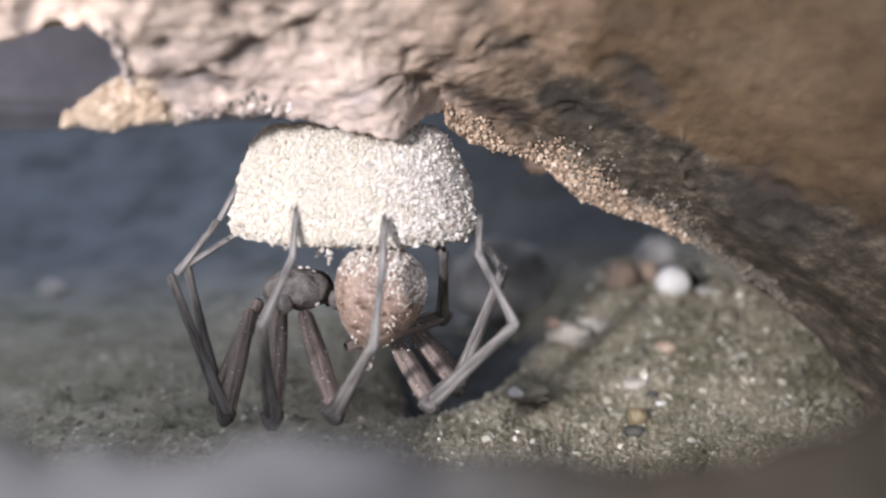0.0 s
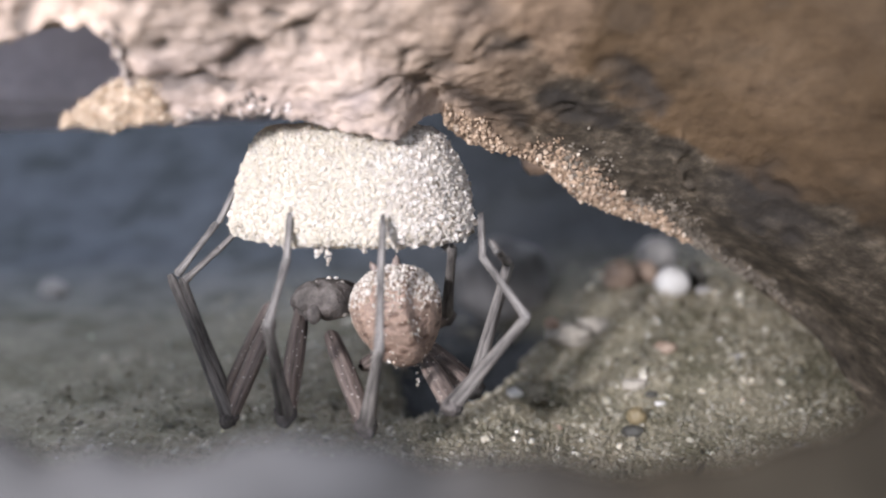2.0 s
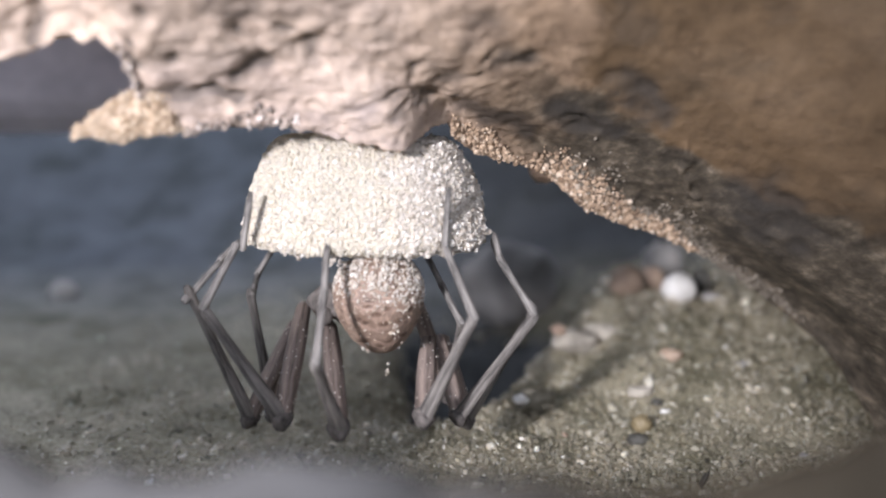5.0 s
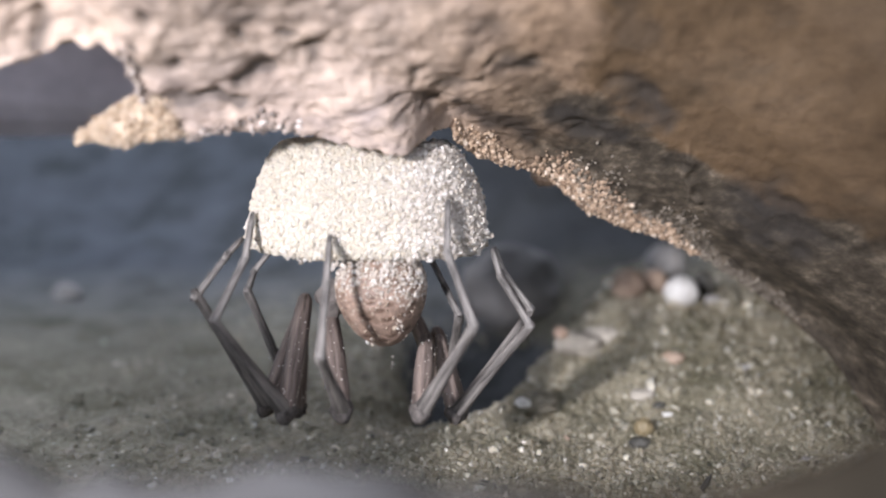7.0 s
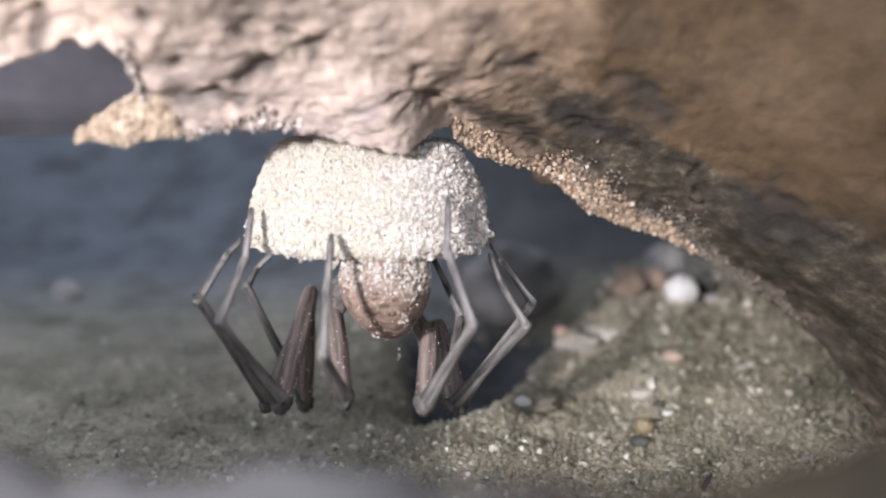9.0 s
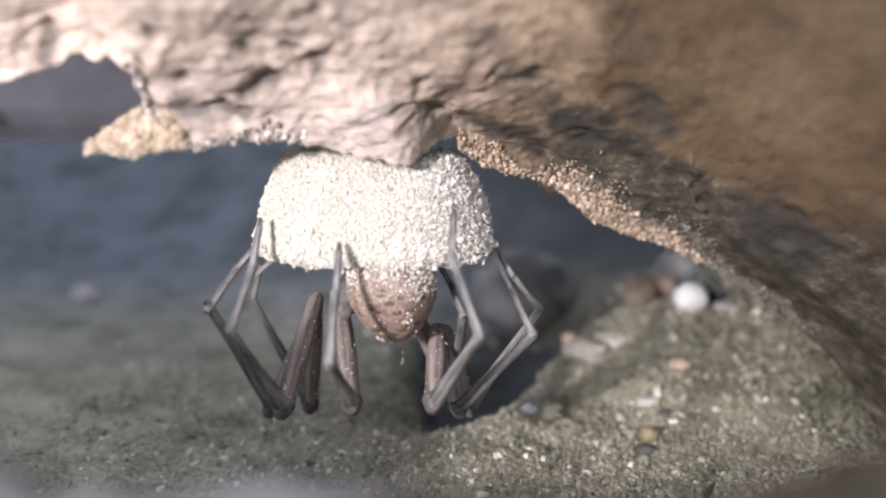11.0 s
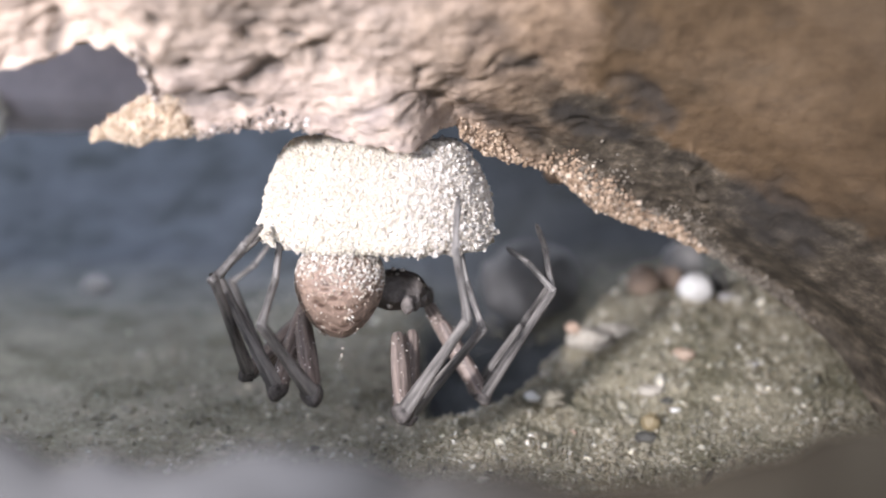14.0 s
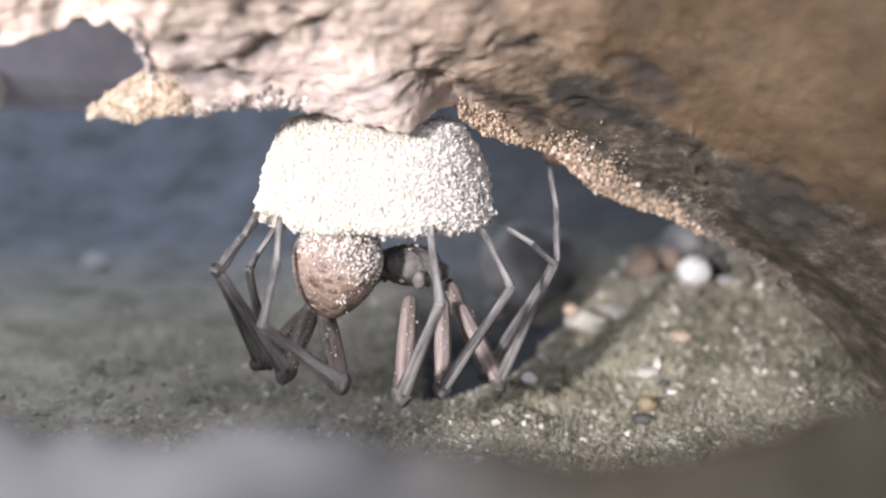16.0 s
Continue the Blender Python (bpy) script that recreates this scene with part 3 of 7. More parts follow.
def make_rock():
    v, cross = rock_surface()
    nu, nv, _ = v.shape
    du = np.gradient(v, axis=0)
    dv = np.gradient(v, axis=1)
    n = np.cross(du, dv)
    n /= np.linalg.norm(n, axis=2, keepdims=True) + 1e-9
    p = v.reshape(-1, 3)
    a = math.radians(24)
    q = np.stack([p[:, 0] * math.cos(a) + p[:, 2] * math.sin(a), p[:, 1], (-p[:, 0] * math.sin(a) + p[:, 2] * math.cos(a)) * 2.6], -1)
    # ribbed along the strata on the pale part, lumpy on the brown part; drawn out in depth, as the face slants
    brown = smooth01(p[:, 0] + 0.3 * vnoise(p * 2, 19), 0.0, 0.8)
    g = p * np.array([1, 0.4, 1])
    ribs = 0.024 * fbm(q * np.array([0.9, 0.9, 0.6]), 2, 21) + 0.002 * ridged(q * np.array([1.7, 1.1, 1.7]), 3, 31)
    lumps = 0.040 * fbm(g * 1.1, 2, 23) + 0.0015 * ridged(g * 2.2, 3, 33)
    d = ribs * (1 - brown) + lumps * brown + (0.008 - 0.005 * brown) * fbm(p * 6.0, 3, 41) + (1 - brown) * 0.002 * ridged(p * np.array([6.5, 4.5, 6.2]), 2, 43) + (0.008 - 0.004 * brown) * fbm(p * 18.0, 2, 47)
    front = np.broadcast_to((np.arange(nv) > np.argmin(np.abs(cross[:, 0]) + np.abs(cross[:, 1])))[None], (nu, nv)).reshape(-1)
    # crack shade for the rock's colour, deeper cracks darker; the stains join it
    shade_and_stain = np.zeros(len(p))
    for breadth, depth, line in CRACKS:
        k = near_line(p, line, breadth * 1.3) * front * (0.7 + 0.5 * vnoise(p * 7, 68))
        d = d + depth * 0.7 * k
        shade_and_stain = np.maximum(shade_and_stain, k * min(1, depth / 0.045))
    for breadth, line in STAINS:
        shade_and_stain = np.maximum(shade_and_stain, near_line(p, line, breadth) * front * (0.75 + 0.35 * vnoise(p * 11, 69)))
    d = d - 0.035 * near_line(p, RIDGE[1], RIDGE[0]) * front
    # the lip itself keeps its line, but for crumbs
    hold = np.broadcast_to(0.25 + 0.75 * smooth01(np.abs(cross[:, 0]) + np.abs(cross[:, 1]), 0.03, 0.4)[None], (nu, nv)).reshape(-1)
    p = p - n.reshape(-1, 3) * (d * hold)[:, None]
    p[:, 2] += (1 - hold) * (0.03 * vnoise(p * 14, 51) + 0.022 * vnoise(p * 33, 52))
    rock = build("rock", p, grid_faces(nu, nv), ROCK)
    rock.data.attributes.new("shade_and_stain", "FLOAT", "POINT").data.foreach_set("value", shade_and_stain)
    tagged(rock, "brown weathered rock overhanging the sandy floor", "rock")
    # sand stuck along the lip
    rng = np.random.default_rng(9)
    pts = p.reshape(nu, nv, 3)
    lip_row = int(np.argmin(np.abs(cross[:, 0]) + np.abs(cross[:, 1])))
    reach = np.linalg.norm(cross, axis=1)

    def crumbs(n, lo, hi, size, mat, label, wide):
        us = rng.integers(0, nu, n)
        back = rng.uniform(0, 1, n) < 0.2
        want = np.abs(rng.normal(0, wide, n)) * (0.75 + 0.65 * vnoise(np.stack([us / 22.0, 0 * us, 0 * us], -1), 59))
        want = want * np.interp(pts[us, lip_row, 0], [-0.5, 0.0, 0.3, 0.6, 0.9, 1.2, 1.6], [1.0, 0.45, 0.6, 0.9, 1.2, 1.0, 0.8])
        ahead = lip_row + np.searchsorted(reach[lip_row:], want)
        behind = lip_row - np.searchsorted(reach[lip_row::-1], want * 0.5)
        at = pts[us, np.where(back, behind, np.minimum(ahead, nv - 1))] + rng.normal(0, 0.006, (n, 3))
        patchy = vnoise(at * 2.2, 57) > rng.uniform(-1.0, -0.1, n)
        # the crust thins out towards its far end
        thin = (hi < 0.5) | (want < 0.02 + 3 * wide * (1 - smooth01(at[:, 0] + 0.15 * vnoise(at * 5, 58), hi - 0.75, hi)))
        at = at[(at[:, 0] > lo) & (at[:, 0] < hi) & patchy & thin]
        gv, gf = grain_mesh(at, size * np.exp(np.clip(rng.normal(0, 0.75, len(at)), -1.1, 1.15)), rng)
        tagged(build("sand_crust", gv, gf, mat, rock, label, smooth=False), kind="stuff")

    crumbs(90000, 0.02, 1.6, 0.0055, GOLD_GRAIN, "golden sand grains stuck along the lip", 0.10)
    crumbs(26000, 0.7, 2.35, 0.0046, GREY_GRAIN, "grey grit stuck along the lip", 0.18)
    crumbs(14000, -1.45, -0.72, 0.0055, PINK_GRAIN, "dark and pale crumbs stuck along the lip", 0.05)
    v, f = lump((0.66, 1.0, 1.68), (0.12, 0.12, 0.10), 23, 0.2)
    build("knob", v, f, TAN_STONE, rock, "tan knob of rock hanging under the ceiling")
    # a shaded ledge farther back, with a level lower rim
    v, f = lump((0, 0, 0), (1, 1, 1), 27, 0.10, 90, 50, 3.0)
    v = np.sign(v) * np.abs(v) ** np.array([0.6, 0.8, 0.5])
    ledge = build("ledge", v * np.array([3.0, 0.5, 0.70]) + np.array([-4.2, 3.7, 2.55]), f, MAUVE_STONE, rock, "shaded mauve-grey ledge at the back of the overhang")
    at = np.array([-4.50, 3.17, 2.03]) + rng.normal(0, 1, (90, 3)) * np.array([0.05, 0.02, 0.095])
    gv, gf = grain_mesh(at, 0.030 * np.exp(rng.normal(0, 0.4, 90)), rng)
    tagged(build("pale_crust", gv, gf, WHITE_STONE, ledge, "pale crumbs stuck on the ledge", smooth=False), kind="stuff")
    return rock


def lump(center, radii, seed, rough=0.12, nu=40, nv=24, freq=2.2):
    """Vertices and faces of an uneven rounded stone."""
    u = np.linspace(0, 2 * np.pi, nu, endpoint=False)[:, None]
    t = np.linspace(0.001, np.pi - 0.001, nv)[None]
    d = np.stack([np.cos(u) * np.sin(t), np.sin(u) * np.sin(t), np.cos(t) + 0 * u], -1).reshape(-1, 3)
    r = 1 + rough * fbm(d * freq + seed * 3.7, 4, seed)
    return d * r[:, None] * np.array(radii) + np.array(center), grid_faces(nu, nv, True)


def make_sand_clump():
    """The golden wedge of sand that clings under the rock's lip."""
    rng = np.random.default_rng(12)
    v, f = lump((0, 0, 0), (1, 1, 1), 3, 0.16)
    k = np.clip((v[:, 0] + 1) / 2, 0, 1.1)
    upper = np.interp(k, [0, 0.25, 0.72, 0.9, 1.1], [1.958, 2.03, 2.165, 2.13, 2.03])
    lower = np.interp(k, [0, 0.3, 0.5, 0.7, 1.1], [1.945, 1.94, 1.915, 1.95, 1.965])
    side = np.clip(v[:, 2] / (np.sqrt(np.maximum(1 - v[:, 0] ** 2, 0.05))), -1, 1)
    v = np.stack([-1.69 + 0.44 * k, -1.23 + 0.09 * k + v[:, 1] * (0.012 + 0.05 * k), (upper + lower) / 2 + side * (upper - lower) / 2], -1)
    v = v + 0.014 * np.stack([vnoise(v * 14 + 5 * a, 13 + a) for a in range(3)], -1)
    clump = tagged(build("sand_clump", v, f, CLUMP_GRAIN), "golden clump of sand clinging under the rock lip", "sand clump")
    at = v[rng.integers(0, len(v), 11000)] + rng.normal(0, 0.009, (11000, 3))
    gv, gf = grain_mesh(at, 0.0034 * np.exp(rng.normal(0, 0.5, 11000)), rng)
    tagged(build("grain_coat", gv, gf, CLUMP_GRAIN, clump, smooth=False), kind="stuff")
    return clump


# ---- cave behind ----
def make_back_wall():
    xs, zs = np.linspace(-22, 22, 160), np.linspace(-1.5, 7, 60)
    gx, gz = np.meshgrid(xs, zs, indexing="ij")
    p = np.stack([gx, 0 * gx, gz], -1).reshape(-1, 3)
    p[:, 1] = 11 - 0.02 * p[:, 0] ** 2 + 0.9 * fbm(p * 0.35, 4, 61)
    return tagged(build("wall_back", p, grid_faces(160, 60), DARK_EARTH), "dark wall at the back of the hollow, slate-grey haze in its colour", "wall", kind="structure")


def earth_material():
    m, nt, b = material("dark_earth", 0.9, 0.2)
    n = noise_tex(nt, 1.2, 5, 0.62)
    # the wall's slate grey has the haze of the hollow painted in
    nt.links.new(haze_to_dark(nt, n), b.inputs["Base Color"])
    bump(nt, b, n, 0.35, 0.05)
    return m


DARK_EARTH = earth_material()


def make_stone(name, center, radii, seed, mat, label, category="pebble", rough=0.12):
    v, f = lump((0, 0, 0), radii, seed, rough, 36, 22)
    v[:, 2] = np.maximum(v[:, 2], -radii[2] * 0.8)
    ob = build(name, v, f, mat)
    ob.location = [c * U for c in center]
    return tagged(ob, label, category, group="stones on the sand")


RUSSET_STONE = plain_material("russet_stone", (0.36, 0.26, 0.19), (0.56, 0.43, 0.33), 6, 0.65)
SANDSTONE = plain_material("sandstone", (0.38, 0.345, 0.285), (0.55, 0.505, 0.43), 7, 0.75, 0.3, 0.9, 0.02)
OCHRE_STONE = plain_material("ochre_stone", (0.20, 0.158, 0.085), (0.33, 0.265, 0.155), 10, 0.5)
SLATE_STONE = plain_material("slate_stone", (0.12, 0.117, 0.113), (0.22, 0.215, 0.21), 3, 0.75)
GREY_STONE = plain_material("grey_stone", (0.28, 0.27, 0.26), (0.48, 0.46, 0.43), 4, 0.7)
DUN_STONE = plain_material("dun_stone", (0.16, 0.145, 0.11), (0.34, 0.31, 0.24), 9, 0.75, 0.3, 0.9, 0.02)
DARK_STONE = plain_material("dark_stone", (0.05, 0.048, 0.042), (0.12, 0.115, 0.10), 6, 0.6)


def make_stones():
    def on(x, y, r):
        return (x, y, float(ground_z(np.array([x]), np.array([y]))[0]) + r * 0.7)
    make_stone("pebble", on(1.890, 2.194, 0.137), (0.141, 0.129, 0.129), 2, WHITE_STONE, "round bright white pebble on the sand", rough=0.05)
    make_stone("pebble", on(1.509, 2.485, 0.127), (0.144, 0.127, 0.135), 5, RUSSET_STONE, "reddish-tan pebble on the sand")
    make_stone("pebble", on(1.779, 2.759, 0.105), (0.123, 0.105, 0.105), 6, RUSSET_STONE, "small reddish pebble on the sand")
    make_stone("pebble", on(2.087, 3.673, 0.222), (0.204, 0.158, 0.167), 7, GREY_STONE, "pale grey pebble lying behind the white one")
    make_stone("pebble", on(2.184, 2.598, 0.107), (0.089, 0.089, 0.134), 8, DARK_STONE, "dark pebble beside the white one")
    make_stone("stone", on(0.62, 4.3, 0.5), (0.50, 0.36, 0.48), 9, SLATE_STONE, "dull grey stone on the floor behind the spider", "stone")
    make_stone("stone", on(0.577, 0.679, 0.128), (0.136, 0.104, 0.064), 10, DUN_STONE, "dun stone half sunk in the sand", "stone", 0.3)
    make_stone("pebble", on(1.24, 0.34, 0.06), (0.062, 0.055, 0.062), 11, OCHRE_STONE, "ochre pebble on the sand")
    make_stone("pebble", on(1.188, 0.185, 0.04), (0.07, 0.05, 0.04), 13, DARK_STONE, "flat dark pebble on the sand")
    make_stone("stone", on(0.975, 1.603, 0.132), (0.190, 0.135, 0.085), 19, SANDSTONE, "pale dun stone lying on the sand", "stone", 0.3)
    make_stone("pebble", (0.83, 1.58, 0.405), (0.058, 0.05, 0.048), 20, TAN_STONE, "small tan pebble lying on the pale dun stone")
    make_stone("pebble", on(-4.3, 4.8, 0.12), (0.16, 0.12, 0.12), 14, GREY_STONE, "pale pebble on the dim floor")
    make_stone("pebble", on(1.610, 1.19, 0.045), (0.078, 0.055, 0.045), 31, RUSSET_STONE, "small pinkish pebble on the sand", rough=0.22)
    make_stone("pebble", on(1.40, 0.66, 0.03), (0.040, 0.028, 0.026), 32, DARK_STONE, "tiny dark chip on the sand", rough=0.22)
    make_stone("pebble", (0.481, 0.595, 0.152), (0.050, 0.038, 0.034), 33, WHITE_STONE, "small white pebble lying on the dun stone", rough=0.22)
    make_stone("pebble", on(1.44, 0.57, 0.02), (0.034, 0.018, 0.016), 34, WHITE_STONE, "tiny white chip on the sand", rough=0.22)
    make_stone("pebble", on(2.054, 1.000, 0.020), (0.040, 0.032, 0.024), 35, GREY_STONE, "small grey pebble on the sand", rough=0.22)
    make_stone("pebble", on(1.027, 1.975, 0.031), (0.062, 0.050, 0.037), 36, DUN_STONE, "dun pebble on the sand", rough=0.22)
    make_stone("pebble", on(2.120, -0.089, 0.018), (0.035, 0.028, 0.021), 37, GREY_STONE, "small grey pebble on the sand", rough=0.22)
    make_stone("pebble", on(0.727, 0.256, 0.015), (0.030, 0.024, 0.018), 38, TAN_STONE, "small tan pebble on the sand", rough=0.22)
    make_stone("pebble", on(2.157, 2.197, 0.035), (0.070, 0.056, 0.042), 39, GREY_STONE, "grey pebble half sunk in the sand", rough=0.22)
    make_stone("pebble", on(2.408, 1.748, 0.031), (0.062, 0.050, 0.037), 40, DUN_STONE, "dun pebble half sunk in the sand", rough=0.22)
    make_stone("pebble", on(1.305, 0.78, 0.05), (0.090, 0.060, 0.045), 41, SANDSTONE, "pale flat pebble beside the ochre one", rough=0.25)
    # pale stone added to brighten the heap where it catches the light
    make_stone("stone", on(1.18, 1.72, 0.07), (0.12, 0.09, 0.07), 42, SANDSTONE, "small pale stone added for the lit side of the sand heap", "stone", 0.3)
    # a dark splinter
    v, f = lump((0, 0, 0), (0.075, 0.016, 0.014), 17, 0.25, 16, 14)
    ob = build("splinter", v, f, DARK_STONE)
    ob.matrix_basis = pose(1.437 * U, -0.42 * U, (float(ground_z(np.array([1.437]), np.array([-0.42]))[0]) + 0.02) * U, 0, -25, 50)
    tagged(ob, "small dark splinter lying on the sand", "splinter")


# ---- egg sac ----
SAC = (-0.50, -0.22, 1.60)


def sac_shape(d):
    """Surface point of the sac in the direction d: a truncated loaf, broader below, with a nearly flat base and a dent in its top."""
    d = np.asarray(d, float)
    out = np.array([(0, -0.285), (0.5, -0.29), (0.9, -0.282), (0.985, -0.262), (1.01, -0.21), (0.975, -0.1), (0.91, 0.06), (0.82, 0.2), (0.75, 0.27), (0.64, 0.31), (0.4, 0.325), (0, 0.33)])
    line = np.stack([np.interp(np.linspace(0, 11, 400), np.arange(12), out[:, k]) for k in (0, 1)], -1)
    line = np.stack([np.convolve(np.pad(line[:, k], 9, mode="edge"), np.ones(19) / 19, "valid") for k in (0, 1)], -1)
    across = (np.abs(d[:, 0] / 0.655) ** 2.6 + np.abs(d[:, 1] / 0.50) ** 2.6) ** (1 / 2.6)
    r = np.interp(np.arctan2(d[:, 2], across), np.arctan2(line[:, 1], line[:, 0]), np.hypot(line[:, 0], line[:, 1])) / np.hypot(across, d[:, 2])
    p = d * r[:, None]
    p[:, 2] -= 0.06 * np.exp(-((p[:, 0] - 0.20) / 0.14) ** 2) * smooth01(p[:, 2], 0.05, 0.3)
    p[:, 2] -= 0.03 * (np.exp(-((p[:, 0] - 0.05) / 0.35) ** 2) - 0.3) * smooth01(-p[:, 2], 0.1, 0.3)
    return p * (1 + 0.03 * fbm(p * 4.0, 3, 71))[:, None]


def make_egg_sac():
    sac = anchor("egg_sac", *SAC)
    tagged(sac, "white sand-coated egg sac hanging under the rock", "egg sac")
    u = np.linspace(0, 2 * np.pi, 96, endpoint=False)[:, None]
    t = np.linspace(0.001, np.pi - 0.001, 60)[None]
    d = np.stack([np.cos(u) * np.sin(t), np.sin(u) * np.sin(t), np.cos(t) + 0 * u], -1).reshape(-1, 3)
    build("silk_core", sac_shape(d) * 0.994, grid_faces(96, 60, True), SILK, sac, "pale silk core")
    rng = np.random.default_rng(21)
    n = 52000
    d = rng.normal(size=(n, 3)) * np.array([1.25, 1.0, 0.8])
    d /= np.linalg.norm(d, axis=1, keepdims=True)
    p = sac_shape(d) * (1 + rng.uniform(-0.006, 0.007, (n, 1)) + (rng.uniform(0, 1, (n, 1)) < 0.02) * 0.016)
    s = 0.0059 * np.exp(rng.normal(0, 0.34, n))
    side = rng.uniform(0, 1, n) < 0.12 + 0.75 * smooth01(d[:, 0], 0.1, 0.75)
    v, f = grain_mesh(p[~side], s[~side], rng)
    tagged(build("grain_coat", v, f, PALE_GRAIN, sac, "fine white sand grains", smooth=False), kind="stuff")
    loose = 1 + np.abs(rng.normal(0, 0.015, (n, 1))) * smooth01(d[:, :1], 0.3, 0.8)
    v, f = grain_mesh((p * loose)[side], s[side] * 1.3, rng)
    tagged(build("grain_coat", v, f, CLEAR_GRAIN, sac, "glassy white sand grains", smooth=False), kind="stuff")
    # strings of grains that hang from the lower rim
    at = []
    for x, y, k in ((-0.17, -0.40, 5), (-0.10, -0.42, 8), (-0.13, -0.43, 3), (0.10, -0.42, 3), (0.28, -0.38, 3), (-0.33, -0.42, 3)):
        base = sac_shape(np.array([(x, y, -0.30)]))[0]
        for i in range(k):
            at.append(base + np.array([rng.normal(0, 0.008), rng.normal(0, 0.008), -0.014 * i]))
    v, f = grain_mesh(np.array(at), 0.012 * np.exp(rng.normal(0, 0.25, len(at))), rng)
    tagged(build("grain_fringe", v, f, CLEAR_GRAIN, sac, "strings of grains on silk", smooth=False), kind="stuff")
    return sac


# ---- spider ----
# lengths in cm of femur, tibia, metatarsus and tarsus of each leg
LEGS = {
    "A": (0.602, 0.833, 0.289, 0.173),
    "B": (0.634, 0.791, 0.227, 0.176),
    "C": (0.736, 0.709, 0.365, 0.287),
    "D": (0.764, 0.582, 0.382, 0.303),
    "E": (0.636, 0.646, 0.416, 0.290),
    "F": (0.520, 0.728, 0.339, 0.170),
    "G": (0.667, 0.901, 0.341, 0.258),
    "H": (0.500, 0.780, 0.285, 0.152),
}


def limb(name, length, radii, mat, parent, rng, bristles=0, over=0.012, label=""):
    """A leg segment along +z from its joint, tapered by the radii, with knobbed ends and bristles, in one mesh."""
    nz, nu = 26, 14
    t = np.linspace(0, 1, nz)
    r = np.interp(t, np.linspace(0, 1, len(radii)), radii)
    r[0], r[-1] = r[0] * 0.6, r[-1] * 0.6
    a = np.linspace(0, 2 * np.pi, nu, endpoint=False)
    z = -over + t * (length + 2 * over)
    v = np.stack([r[None] * np.cos(a)[:, None], r[None] * np.sin(a)[:, None], np.broadcast_to(z, (nu, nz))], -1).reshape(-1, 3)
    # shallow grooves along the segment
    v[:, :2] *= (1 + 0.06 * np.repeat(np.sin(a * 5), nz))[:, None]
    faces = grid_faces(nu, nz, True).tolist()
    verts = v.tolist()
    # fine hairs that lean along the segment
    for _ in range(bristles * 4):
        i, j = int(rng.integers(0, nu)), int(rng.integers(1, nz - 2))
        root = np.array(verts[i * nz + j])
        side = np.array([-math.sin(a[i]), math.cos(a[i]), 0]) * 0.0016
        out = np.array([math.cos(a[i]), math.sin(a[i]), rng.uniform(0.8, 2.2)])
        k = len(verts)
        verts += [(root - side).tolist(), (root + side).tolist(), (root + out / np.linalg.norm(out) * rng.uniform(0.014, 0.034)).tolist()]
        faces += [[k, k + 1, k + 2]]
    return build(name, verts, faces, mat, parent, label)


